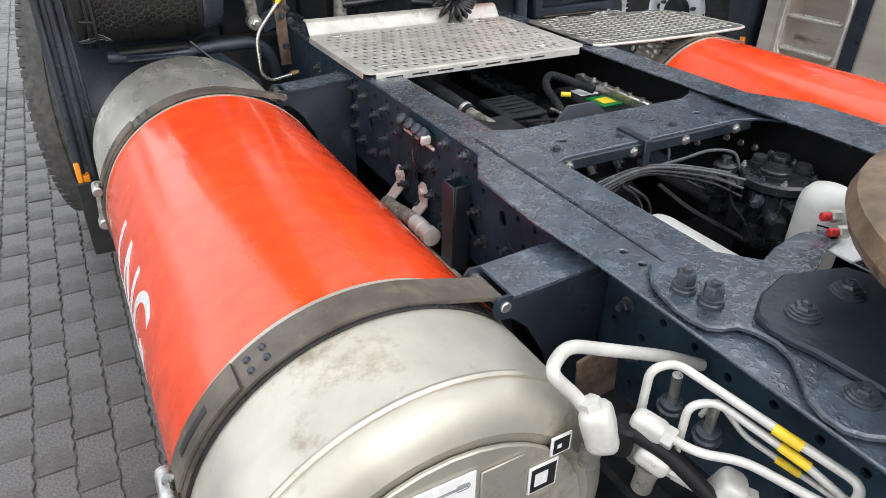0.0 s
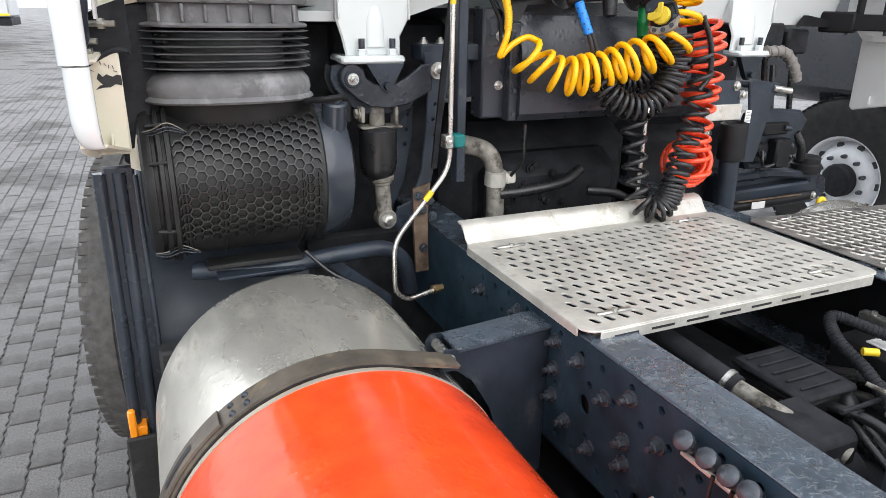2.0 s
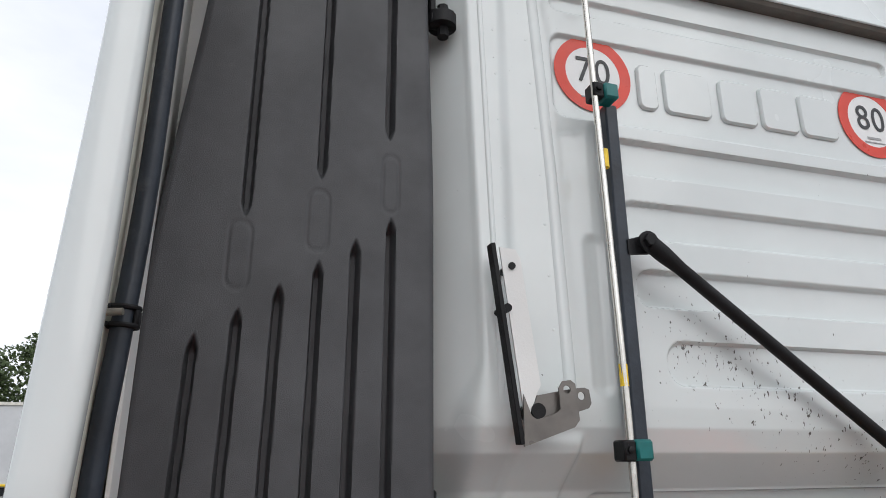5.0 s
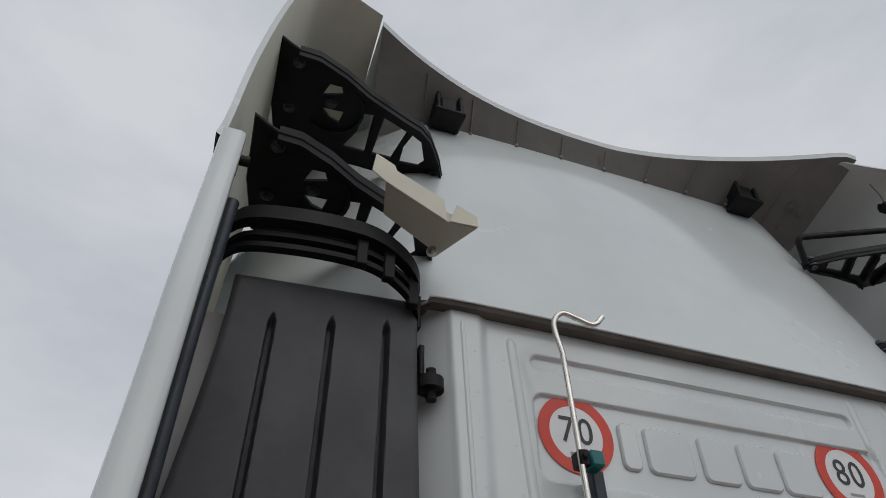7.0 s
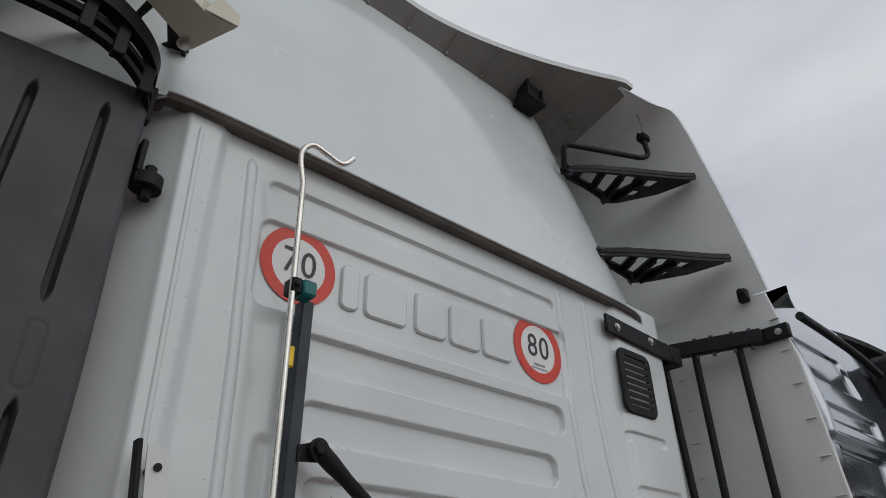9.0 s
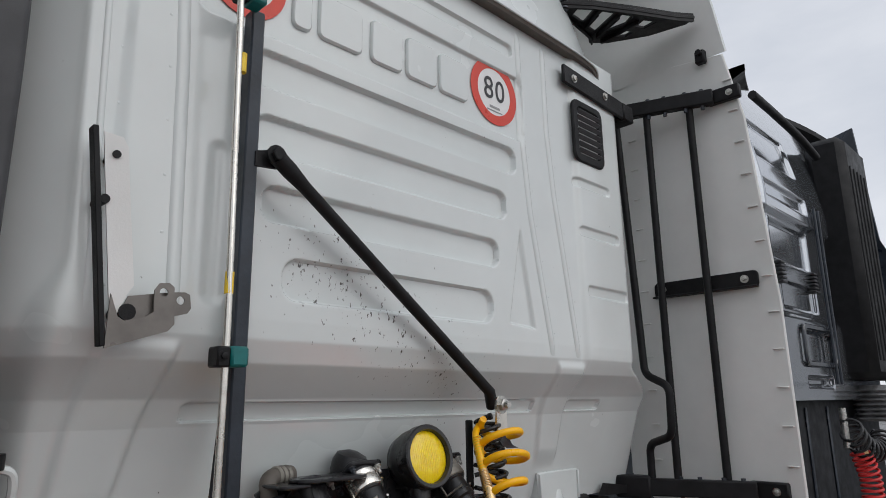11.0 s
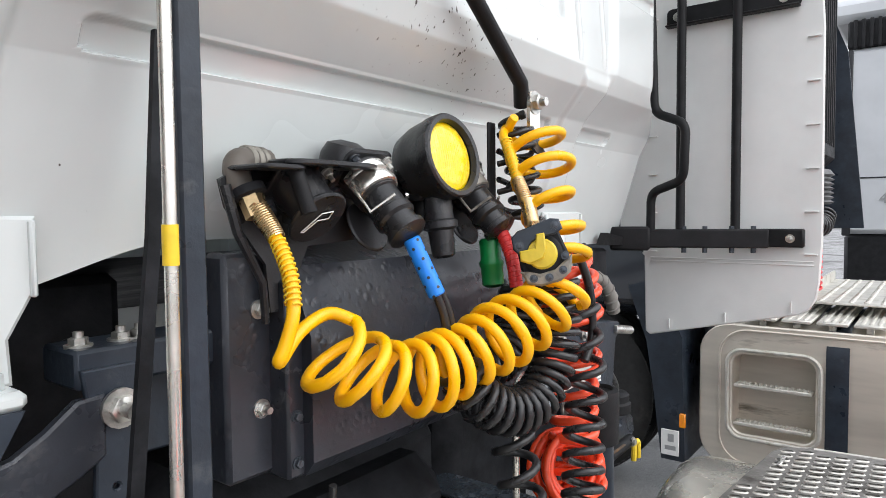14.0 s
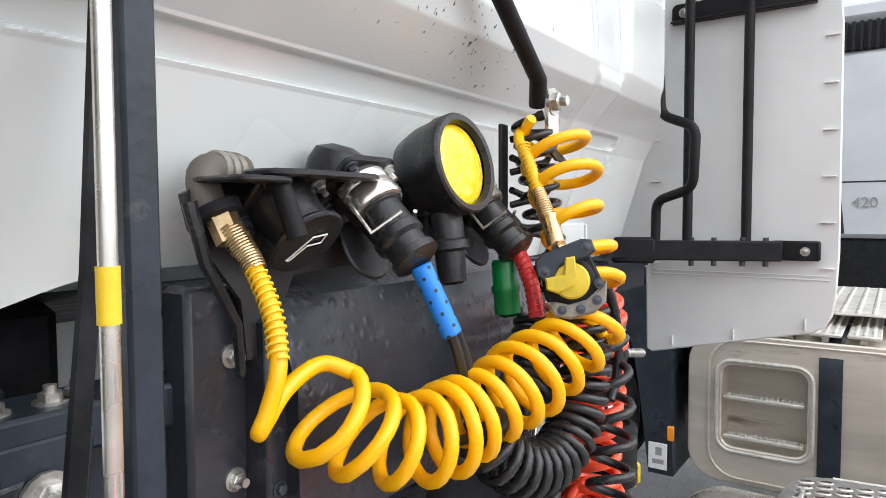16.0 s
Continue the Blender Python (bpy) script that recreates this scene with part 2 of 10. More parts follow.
LETTER = make("white_vinyl", (0.80, 0.79, 0.77), 0.3, vary=0.03, scale=20)
TANKW = make("white_air_tank", (0.62, 0.61, 0.56), 0.35, vary=0.06, scale=10, dirt=(0.34, 0.30, 0.22), dirt_at=0.62, dirt_scale=9)
WHEELW = make("white_wheel_paint", (0.82, 0.83, 0.85), 0.35, vary=0.06, scale=14, dirt=(0.30, 0.28, 0.26), dirt_at=0.68, dirt_scale=12)
PAVER = make("concrete_paver", (0.122, 0.117, 0.112), 0.42, vary=0.42, scale=150, bump=0.9, bump_scale=420, dirt=(0.090, 0.086, 0.082), dirt_at=0.50, dirt_scale=1.3, rough_vary=0.22, piece=0.10)
JOINT = make("wet_joint_sand", (0.055, 0.05, 0.044), 0.7, vary=0.3, scale=12, bump=0.6, bump_scale=160)
HEXP = make("dusty_ridge_plastic", (0.018, 0.0175, 0.017), 0.34, vary=0.35, scale=30, dirt=(0.10, 0.097, 0.09), dirt_at=0.64, dirt_scale=18)
NAVY = make("neighbour_dark_paint", (0.022, 0.026, 0.034), 0.12, vary=0.08, scale=5, coat=0.8, bump=0.01)
CHROME = make("glossy_slate_paint", (0.34, 0.36, 0.39), 0.10, 0.8, vary=0.06, scale=2.5, bump=0.05, bump_scale=5, coat=1.0)
ALUTANK = make("aluminium_tank", (0.62, 0.57, 0.49), 0.40, 0.45, vary=0.16, scale=6, stretch=(1, 0.15, 1), bump=0.2, bump_scale=60, dirt=(0.20, 0.17, 0.13), dirt_at=0.60, dirt_scale=6)
PIPEGREY = make("oxidised_pipe", (0.24, 0.225, 0.195), 0.6, 0.25, vary=0.3, scale=26, bump=0.4, dirt=(0.075, 0.066, 0.055), dirt_at=0.52, dirt_scale=22)
BARK = make("bark", (0.10, 0.075, 0.05), 0.9, vary=0.3, scale=20, bump=0.6)
LEAF = make("leaf_green", (0.055, 0.085, 0.025), 0.6, vary=0.4, scale=3)
BRACKETG = make("stained_grey_paint", (0.065, 0.075, 0.085), 0.4, vary=0.2, scale=9, bump=0.2, bump_scale=90, dirt=(0.17, 0.125, 0.075), dirt_at=0.62, dirt_scale=5, spec=0.5)
WETBLACK = make("wet_black_casting", (0.020, 0.021, 0.024), 0.22, vary=0.4, scale=18, bump=0.4, bump_scale=70, dirt=(0.045, 0.042, 0.038), dirt_at=0.60, dirt_scale=14, spec=0.6, drops=0.15)
GREYLINE = make("grey_nylon_line", (0.085, 0.085, 0.090), 0.30, vary=0.2, scale=30, dirt=(0.16, 0.155, 0.15), dirt_at=0.60, dirt_scale=20)
BOXPAINT = make("wet_box_paint", (0.028, 0.031, 0.039), 0.30, vary=0.25, scale=9, bump=0.25, bump_scale=90, dirt=(0.085, 0.085, 0.087), dirt_at=0.62, dirt_scale=12, drops=0.2)
SOCKETP = make("dusty_socket_plastic", (0.020, 0.020, 0.022), 0.30, vary=0.3, scale=16, bump=0.25, bump_scale=300, dirt=(0.085, 0.08, 0.075), dirt_at=0.62, dirt_scale=12, spec=0.4)
TRAILER = make("trailer_white", (0.56, 0.57, 0.58), 0.4, vary=0.05, scale=2, dirt=(0.4, 0.39, 0.36), dirt_at=0.68, dirt_scale=1.2)


# the wall's own paint: the cab white with dark scuffs and spatter round the brace's foot
WALLW = WHITE.copy()
WALLW.name = "cab_white_spattered"
n, l = WALLW.node_tree.nodes, WALLW.node_tree.links
bsdf = n["Principled BSDF"]
old = bsdf.inputs["Base Color"].links[0].from_socket
co = n.new("ShaderNodeTexCoord")
spread = Vector((1.34, 2.46, 1.885)) - Vector((0.86, 2.46, 2.125))      # specks lie along the line below the brace
rel = n.new("ShaderNodeVectorMath")
rel.operation = "SUBTRACT"
rel.inputs[1].default_value = (0.86, 2.46, 2.125)
l.new(co.outputs["Object"], rel.inputs[0])
along = n.new("ShaderNodeVectorMath")
along.operation = "DOT_PRODUCT"
along.inputs[1].default_value = spread / spread.length_squared
l.new(rel.outputs["Vector"], along.inputs[0])
held = n.new("ShaderNodeClamp")
l.new(along.outputs["Value"], held.inputs["Value"])
foot_ = n.new("ShaderNodeVectorMath")
foot_.operation = "SCALE"
foot_.inputs[0].default_value = spread
l.new(held.outputs["Result"], foot_.inputs["Scale"])
far_ = n.new("ShaderNodeVectorMath")
far_.operation = "DISTANCE"
l.new(rel.outputs["Vector"], far_.inputs[0])
l.new(foot_.outputs["Vector"], far_.inputs[1])
zone = n.new("ShaderNodeMapRange")
zone.inputs["From Min"].default_value, zone.inputs["From Max"].default_value = 0.02, 0.20
zone.inputs["To Min"].default_value, zone.inputs["To Max"].default_value = 0.104, -0.02
l.new(far_.outputs["Value"], zone.inputs["Value"])
smear = n.new("ShaderNodeMapping")
smear.inputs["Scale"].default_value = (1.5, 1.0, 0.75)
l.new(co.outputs["Object"], smear.inputs["Vector"])
spk = n.new("ShaderNodeTexNoise")
spk.inputs["Scale"].default_value, spk.inputs["Detail"].default_value, spk.inputs["Roughness"].default_value = 92, 3, 0.6
l.new(smear.outputs["Vector"], spk.inputs["Vector"])
add_ = n.new("ShaderNodeMath")
l.new(spk.outputs["Fac"], add_.inputs[0])
l.new(zone.outputs["Result"], add_.inputs[1])
cut = n.new("ShaderNodeValToRGB")
cut.color_ramp.elements[0].position, cut.color_ramp.elements[1].position = 0.735, 0.76
l.new(add_.outputs["Value"], cut.inputs["Fac"])
mixs = n.new("ShaderNodeMix")
mixs.data_type = "RGBA"
mixs.inputs["B"].default_value = (0.10, 0.092, 0.085, 1)
l.new(cut.outputs["Color"], mixs.inputs["Factor"])
l.new(old, mixs.inputs["A"])
l.new(mixs.outputs["Result"], bsdf.inputs["Base Color"])


# ---- mesh tools ----
def V(p):
    return Vector(p)


def add_mesh(bm, verts, faces):
    vs = [bm.verts.new(v) for v in verts]
    for f in faces:
        try:
            bm.faces.new([vs[i] for i in f])
        except ValueError:
            pass
    return vs


def add_box(bm, lo, hi, c=0.003, m=None):
    """A box with chamfered edges."""
    lo, hi = V(lo), V(hi)
    mid, half = (lo + hi) / 2, (hi - lo) / 2
    half = V((abs(half.x), abs(half.y), abs(half.z)))
    c = min(c, min(half) * 0.9)
    ids, verts = {}, []
    for sx in (-1, 1):
        for sy in (-1, 1):
            for sz in (-1, 1):
                for a in range(3):
                    s = (sx, sy, sz)
                    p = V([s[i] * (half[i] - (0 if i == a else c)) for i in range(3)]) + mid
                    ids[(s, a)] = len(verts)
                    verts.append(m @ p if m else p)
    faces = []
    signs = [(sx, sy, sz) for sx in (-1, 1) for sy in (-1, 1) for sz in (-1, 1)]
    for a in range(3):
        b, d = (a + 1) % 3, (a + 2) % 3
        for s in (-1, 1):
            ring = []
            for sb, sd in ((-1, -1), (1, -1), (1, 1), (-1, 1)):
                t = [0, 0, 0]
                t[a], t[b], t[d] = s, sb, sd
                ring.append(ids[(tuple(t), a)])
            faces.append(ring if s > 0 else ring[::-1])
        for sb in (-1, 1):
            for sd in (-1, 1):
                q = []
                for sa, axs in ((-1, (b, d)), (1, (d, b))):
                    t = [0, 0, 0]
                    t[a], t[b], t[d] = sa, sb, sd
                    q += [ids[(tuple(t), axs[0])], ids[(tuple(t), axs[1])]]
                faces.append(q if sb * sd > 0 else q[::-1])
    for s in signs:
        q = [ids[(s, 0)], ids[(s, 1)], ids[(s, 2)]]
        faces.append(q if s[0] * s[1] * s[2] > 0 else q[::-1])
    add_mesh(bm, verts, faces)


def axis_frame(d):
    d = V(d).normalized()
    u = d.orthogonal().normalized()
    if abs(d.z) < 0.99:
        u = V((0, 0, 1)).cross(d).normalized()
    return u, d.cross(u).normalized(), d


def add_lathe(bm, profile, origin, axis, seg=24, cap=True, arc=(0, 2 * math.pi)):
    """Turns rows of (radius, height along the axis) round an axis."""
    u, w, d = axis_frame(axis)
    o = V(origin)
    full = abs(arc[1] - arc[0]) > 6.28
    n = seg if full else seg + 1
    rings = []
    for r, h in profile:
        rings.append([bm.verts.new(o + d * h + (u * math.cos(arc[0] + (arc[1] - arc[0]) * k / seg) + w * math.sin(arc[0] + (arc[1] - arc[0]) * k / seg)) * max(r, 1e-4)) for k in range(n)])
    for a, b in zip(rings, rings[1:]):
        for k in range(seg):
            bm.faces.new((a[k], a[(k + 1) % n], b[(k + 1) % n], b[k]))
    if cap and full:
        bm.faces.new(rings[0][::-1])
        bm.faces.new(rings[-1])


def add_cyl(bm, a, b, r, r2=None, seg=16, c=0.0):
    a, b = V(a), V(b)
    r2 = r if r2 is None else r2
    h = (b - a).length
    prof = [(r, 0), (r2, h)] if not c else [(r - c, 0), (r, c), (r2, h - c), (r2 - c, h)]
    add_lathe(bm, prof, a, b - a, seg)


def add_tube(bm, pts, r, seg=8, closed=False, radii=None):
    """A round bar along a path."""
    pts = [V(p) for p in pts]
    n = len(pts)
    tang = []
    for i in range(n):
        a = pts[(i - 1) % n] if closed or i else pts[0]
        b = pts[(i + 1) % n] if closed or i < n - 1 else pts[-1]
        tang.append((b - a).normalized())
    u = tang[0].orthogonal().normalized()
    rings = []
    for i in range(n):
        u = (u - tang[i] * u.dot(tang[i])).normalized()
        w = tang[i].cross(u)
        rr = radii[i] if radii else r
        rings.append([bm.verts.new(pts[i] + (u * math.cos(2 * math.pi * k / seg) + w * math.sin(2 * math.pi * k / seg)) * rr) for k in range(seg)])
    for i in range(n if closed else n - 1):
        a, b = rings[i], rings[(i + 1) % n]
        for k in range(seg):
            bm.faces.new((a[k], a[(k + 1) % seg], b[(k + 1) % seg], b[k]))
    if not closed:
        bm.faces.new(rings[0][::-1])
        bm.faces.new(rings[-1])


def curve_pts(pts, per=10):
    """A smooth path through points (Catmull-Rom)."""
    p = [V(q) for q in pts]
    p = [p[0] * 2 - p[1]] + p + [p[-1] * 2 - p[-2]]
    out = []
    for i in range(1, len(p) - 2):
        for k in range(per):
            t = k / per
            out.append(0.5 * ((2 * p[i]) + (p[i + 1] - p[i - 1]) * t + (2 * p[i - 1] - 5 * p[i] + 4 * p[i + 1] - p[i + 2]) * t * t + (3 * p[i] - p[i - 1] - 3 * p[i + 1] + p[i + 2]) * t ** 3))
    return out + [p[-2]]


def round_path(pts, r=0.02, n=5):
    """A bent bar: straight runs with rounded corners."""
    p = [V(q) for q in pts]
    out = [p[0]]
    for a, b, c in zip(p, p[1:], p[2:]):
        d = min(r, (a - b).length * 0.45, (c - b).length * 0.45)
        s, e = b + (a - b).normalized() * d, b + (c - b).normalized() * d
        for k in range(n + 1):
            t = k / n
            out.append(s * (1 - t) ** 2 + b * 2 * t * (1 - t) + e * t * t)
    return out + [p[-1]]


def coil_pts(path, radius, turns, per=16, phase=0.0, squash=None, tilt=None):
    """A helix round a smooth path; squash gives turns per stretch, tilt leans the loops along it."""
    path = curve_pts(path, 12)
    lens = [0.0]
    for a, b in zip(path, path[1:]):
        lens.append(lens[-1] + (b - a).length)
    total, n = lens[-1], int(turns * per)
    out, j = [], 0
    u = None
    for i in range(n + 1):
        f = i / n
        s = total * (squash(f) if squash else f)
        while j < len(lens) - 2 and lens[j + 1] < s:
            j += 1
        k = (s - lens[j]) / max(1e-9, lens[j + 1] - lens[j])
        p = path[j].lerp(path[j + 1], min(1, max(0, k)))
        d = (path[min(j + 2, len(path) - 1)] - path[max(j - 1, 0)]).normalized()
        u = d.orthogonal().normalized() if u is None else (u - d * u.dot(d)).normalized()
        w = d.cross(u)
        a = phase + 2 * math.pi * i / per
        rr = radius(f) if callable(radius) else radius
        off = (u * math.cos(a) + w * math.sin(a)) * rr
        out.append(p + off + d * (tilt(f) * off.z if tilt else 0))
    return out


def add_prism(bm, outline, origin, u, v, depth):
    """A flat outline (no holes) at origin along u and v, with thickness depth along u x v."""
    o, u, v = V(origin), V(u).normalized(), V(v).normalized()
    w = u.cross(v)
    a = [bm.verts.new(o + u * x + v * y) for x, y in outline]
    b = [bm.verts.new(o + u * x + v * y + w * depth) for x, y in outline]
    n = len(a)
    bm.faces.new(a[::-1])
    bm.faces.new(b)
    for k in range(n):
        bm.faces.new((a[k], a[(k + 1) % n], b[(k + 1) % n], b[k]))


def ring2(cx, cy, r, n=16):
    return [(cx + r * math.cos(2 * math.pi * k / n), cy + r * math.sin(2 * math.pi * k / n)) for k in range(n)]


def slot2(cx, cy, w, h, n=5, turn=0.0):
    """A round-ended slot."""
    r = min(w, h) / 2
    pts = []
    ex, ey = w / 2 - r, h / 2 - r
    for sx, sy, a0 in ((1, 1, 0), (-1, 1, 90), (-1, -1, 180), (1, -1, 270)):
        for k in range(n):
            a = radians(a0 + 90 * k / (n - 1))
            pts.append((sx * ex + r * math.cos(a), sy * ey + r * math.sin(a)))
    ct, st = math.cos(turn), math.sin(turn)
    return [(cx + x * ct - y * st, cy + x * st + y * ct) for x, y in pts]


def rrect(x0, y0, x1, y1, r, n=5):
    pts = []
    for cx, cy, a0 in ((x1 - r, y1 - r, 0), (x0 + r, y1 - r, 90), (x0 + r, y0 + r, 180), (x1 - r, y0 + r, 270)):
        for k in range(n):
            a = radians(a0 + 90 * k / (n - 1))
            pts.append((cx + r * math.cos(a), cy + r * math.sin(a)))
    return pts


def flat_mesh(name, outline, holes, thick, bevel=0.0):
    """A plate in the xy plane with holes, centred on z = 0."""
    cu = bpy.data.curves.new(name, "CURVE")
    cu.dimensions, cu.fill_mode, cu.extrude, cu.bevel_depth, cu.bevel_resolution = "2D", "BOTH", max(1e-5, thick / 2 - bevel), bevel, 0
    for pts in [outline, *holes]:
        s = cu.splines.new("POLY")
        s.points.add(len(pts) - 1)
        for q, (x, y) in zip(s.points, pts):
            q.co = (x, y, 0, 1)
        s.use_cyclic_u = True
    tmp = bpy.data.objects.new(name, cu)
    me = bpy.data.meshes.new_from_object(tmp)
    bpy.data.objects.remove(tmp)
    bpy.data.curves.remove(cu)
    return me


def plane_matrix(origin, u, v):
    u, v = V(u).normalized(), V(v).normalized()
    w = u.cross(v)
    m = Matrix((u, v, w)).transposed().to_4x4()
    m.translation = V(origin)
    return m


def add_flat(bm, outline, holes, thick, origin, u, v, bevel=0.0):
    me = flat_mesh("flat", outline, holes, thick, bevel)
    me.transform(plane_matrix(origin, u, v))
    bm.from_mesh(me)
    bpy.data.meshes.remove(me)


def thing(name, label, category, at=(0, 0, 0), group="", kind=""):
    ob = new(name)
    ob.empty_display_size = 0.1
    ob.location = at
    return tagged(ob, label, category, group, kind)


def part(name, bm, material, parent=None, label="", smooth=38, normals=True):
    """Links a bmesh as one mesh object, under a thing or a part."""
    if normals:
        bmesh.ops.recalc_face_normals(bm, faces=bm.faces[:])
    me = bpy.data.meshes.new(name)
    bm.to_mesh(me)
    bm.free()
    me.materials.append(material)
    if smooth:
        me.shade_smooth()
        me.set_sharp_from_angle(angle=radians(smooth))
    ob = new(name, me)
    if parent:
        ob.parent = parent
        top, off = parent, V((0, 0, 0))
        while top:
            off += top.location
            top = top.parent
        ob.location = -off
    if label:
        ob["label"] = label
    return ob


def B():
    return bmesh.new()


def solo(name, bm, material, label, category, group="", kind="", smooth=38):
    return tagged(part(name, bm, material, None, "", smooth), label, category, group, kind)


def add_bolt(bm, at, axis, r=0.011, h=0.010, washer=True, stud=0.0):
    """A hexagon head on a flange washer, with the stud's end if wanted."""
    a, d = V(at), V(axis).normalized()
    if washer:
        add_cyl(bm, a - d * 0.002, a + d * h * 0.25, r * 1.45, seg=14)
    add_lathe(bm, [(r, h * 0.2), (r, h * 0.9), (r * 0.85, h)], a, d, 6)
    if stud:
        add_cyl(bm, a + d * h, a + d * (h + stud), r * 0.55, seg=10)


def text_mesh(body, size, thick):
    cu = bpy.data.curves.new("lettering", "FONT")
    cu.body, cu.size, cu.extrude, cu.align_x, cu.align_y = body, size, thick / 2, "CENTER", "CENTER"
    tmp = bpy.data.objects.new("lettering", cu)
    me = bpy.data.meshes.new_from_object(tmp)
    bpy.data.objects.remove(tmp)
    bpy.data.curves.remove(cu)
    return me


# ---- yard ----
bm = B()
add_mesh(bm, [(-160, -60, GROUND - 0.012), (160, -60, GROUND - 0.012), (160, 260, GROUND - 0.012), (-160, 260, GROUND - 0.012)], [(0, 1, 2, 3)])
ground = tagged(part("ground", bm, JOINT, None, "", 0), "dark wet sand bed under the concrete paving of a lorry yard", "ground", kind="structure")


# ---- cab ----
cab = thing("tractor_cab", "white high-roof lorry cab, rear side with pressed ribs and dirt specks", "lorry cab", (MID, 2.9, 1.6))


def smooth01(t):
    t = min(1.0, max(0.0, t))
    return t * t * (3 - 2 * t)


def wall_base(z):
    rows = ((1.50, 2.645), (1.62, 2.615), (1.84, 2.548), (1.885, 2.523), (1.945, 2.468), (1.985, 2.452), (2.02, 2.45), (3.0, 2.45))
    for (za, ya), (zb, yb) in zip(rows, rows[1:]):
        if z <= zb:
            return ya + (yb - ya) * (z - za) / (zb - za)
    return 2.45


RECESS = [  # x0, x1, z0, z1, corner, depth
    (0.605, 1.492, 2.800, 2.840, 0.02, 0.010), (0.600, 1.530, 2.560, 2.748, 0.03, 0.010),
    (0.715, 1.487, 2.455, 2.532, 0.03, 0.015), (0.725, 1.442, 2.325, 2.402, 0.03, 0.015),
    (0.745, 1.405, 2.195, 2.268, 0.03, 0.015), (0.795, 1.378, 2.055, 2.138, 0.035, 0.013),
    (0.662, 1.628, 1.846, 1.881, 0.012, 0.011), (1.78, 1.95, 1.846, 1.878, 0.012, 0.011),
    (1.750, 1.940, 2.488, 2.520, 0.014, 0.008), (1.765, 1.975, 2.338, 2.372, 0.014, 0.008), (1.785, 2.010, 2.162, 2.198, 0.014, 0.008),
    (0.636, 0.692, 2.03, 2.33, 0.027, 0.006),
]
SOFT = {0.011: 0.0032, 0.006: 0.022}     # how far the edge of a pressing runs out, by its depth
SEAMS = [  # standing folds: (x, z) from the gutter down
    [(0.446, 2.885), (0.460, 2.40), (0.472, 2.0)], [(0.562, 2.870), (0.586, 2.44), (0.600, 2.0)],
    [(1.512, 2.890), (1.520, 2.55), (1.540, 2.36), (1.617, 1.98)], [(1.629, 2.890), (1.632, 2.62), (1.652, 2.44), (1.734, 1.98)],
]
TRIANGLE = [(1.496, 2.330), (1.438, 2.060), (1.546, 2.052)]


def seam_x(rows, z):
    for (xa, za), (xb, zb) in zip(rows, rows[1:]):
        if z >= zb:
            return xa + (xb - xa) * (za - z) / (za - zb)
    return rows[-1][0]


def in_triangle(x, z):
    """How far inside the pressed triangle a point lies."""
    far_in = 1.0
    for (xa, za), (xb, zb) in zip(TRIANGLE, TRIANGLE[1:] + TRIANGLE[:1]):
        ex, ez = xb - xa, zb - za
        far_in = min(far_in, (ex * (z - za) - ez * (x - xa)) / math.hypot(ex, ez))
    return far_in


def wall_half(z):
    return 0.955 + 0.205 * smooth01((1.985 - z) / 0.11)


def wall_y(x, z):
    y = wall_base(z)
    for x0, x1, z0, z1, r, d in RECESS:
        if x0 - 0.02 < x < x1 + 0.02 and z0 - 0.02 < z < z1 + 0.02:
            dx = max(x0 + r - x, x - x1 + r, 0)
            dz = max(z0 + r - z, z - z1 + r, 0)
            inside = r - math.hypot(dx, dz)
            y += d * smooth01(inside / SOFT.get(d, 0.0052))
    if 1.41 < x < 1.57 and 2.03 < z < 2.35:
        y += 0.010 * smooth01(in_triangle(x, z) / 0.010)
    for side in (-1, 1):              # slanting creases of the lower wall
        a = (x - MID) * side
        outer, inner = 0.632 + 0.07 * (1.97 - z), 0.512 + 0.18 * (1.97 - z)
        if z < 1.985 and inner - 0.02 < a < outer + 0.02:
            y -= 0.0105 * smooth01((a - inner + 0.007) / 0.014) * smooth01((outer + 0.009 - a) / 0.018) * smooth01((1.985 - z) / 0.03) * smooth01((z - 1.69) / 0.06)
    over = abs(x - MID) - wall_half(z) + 0.095
    if over > 0:                      # the corner pillars turn forwards
        y += 0.20 * (1 - math.sqrt(max(0, 1 - min(1, over / 0.10) ** 2)))
    fold = 0.424 + 0.030 * (2.89 - z)
    if x < fold and z > 1.62:         # near corner strip folds forwards beside the duct
        y += 1.0 * (fold - x) * smooth01((fold - x) / (0.010 + 0.04 * smooth01((2.1 - z) / 0.1)))
    if x < 0.350 and z > 1.72:        # set back behind the intake duct
        y = max(y, 2.475)
    lean = abs(x - MID) - 0.62
    if lean > 0 and z < 2.95:         # outer strips lie a little deeper
        y -= 0.012 * smooth01(lean / 0.03) * smooth01((z - 1.9) / 0.1) * (1 if x > 0.350 else 0)
    return y


def wall_bottom(x):
    a = abs(x - MID)
    return 1.650 - 0.056 * smooth01((a - 0.27) / 0.20)


bm = B()
nx, ztop = 460, 2.935
zs = sorted([1.65 + 1.285 * j / 500 for j in range(501)] + [1.838 + 0.060 * j / 70 for j in range(71)])
nz = len(zs) - 1
grid = []
for j in range(nz + 1):
    row = []
    for i in range(nx + 1):
        q = 2 * i / nx - 1
        zb = wall_bottom(MID + q * 0.96)
        z = zb + (ztop - zb) * (zs[j] - 1.65) / 1.285
        x = MID + q * wall_half(z)
        row.append(bm.verts.new((x, wall_y(x, z), z)))
    grid.append(row)
for a, b in zip(grid, grid[1:]):
    for i in range(nx):
        bm.faces.new((a[i], a[i + 1], b[i + 1], b[i]))
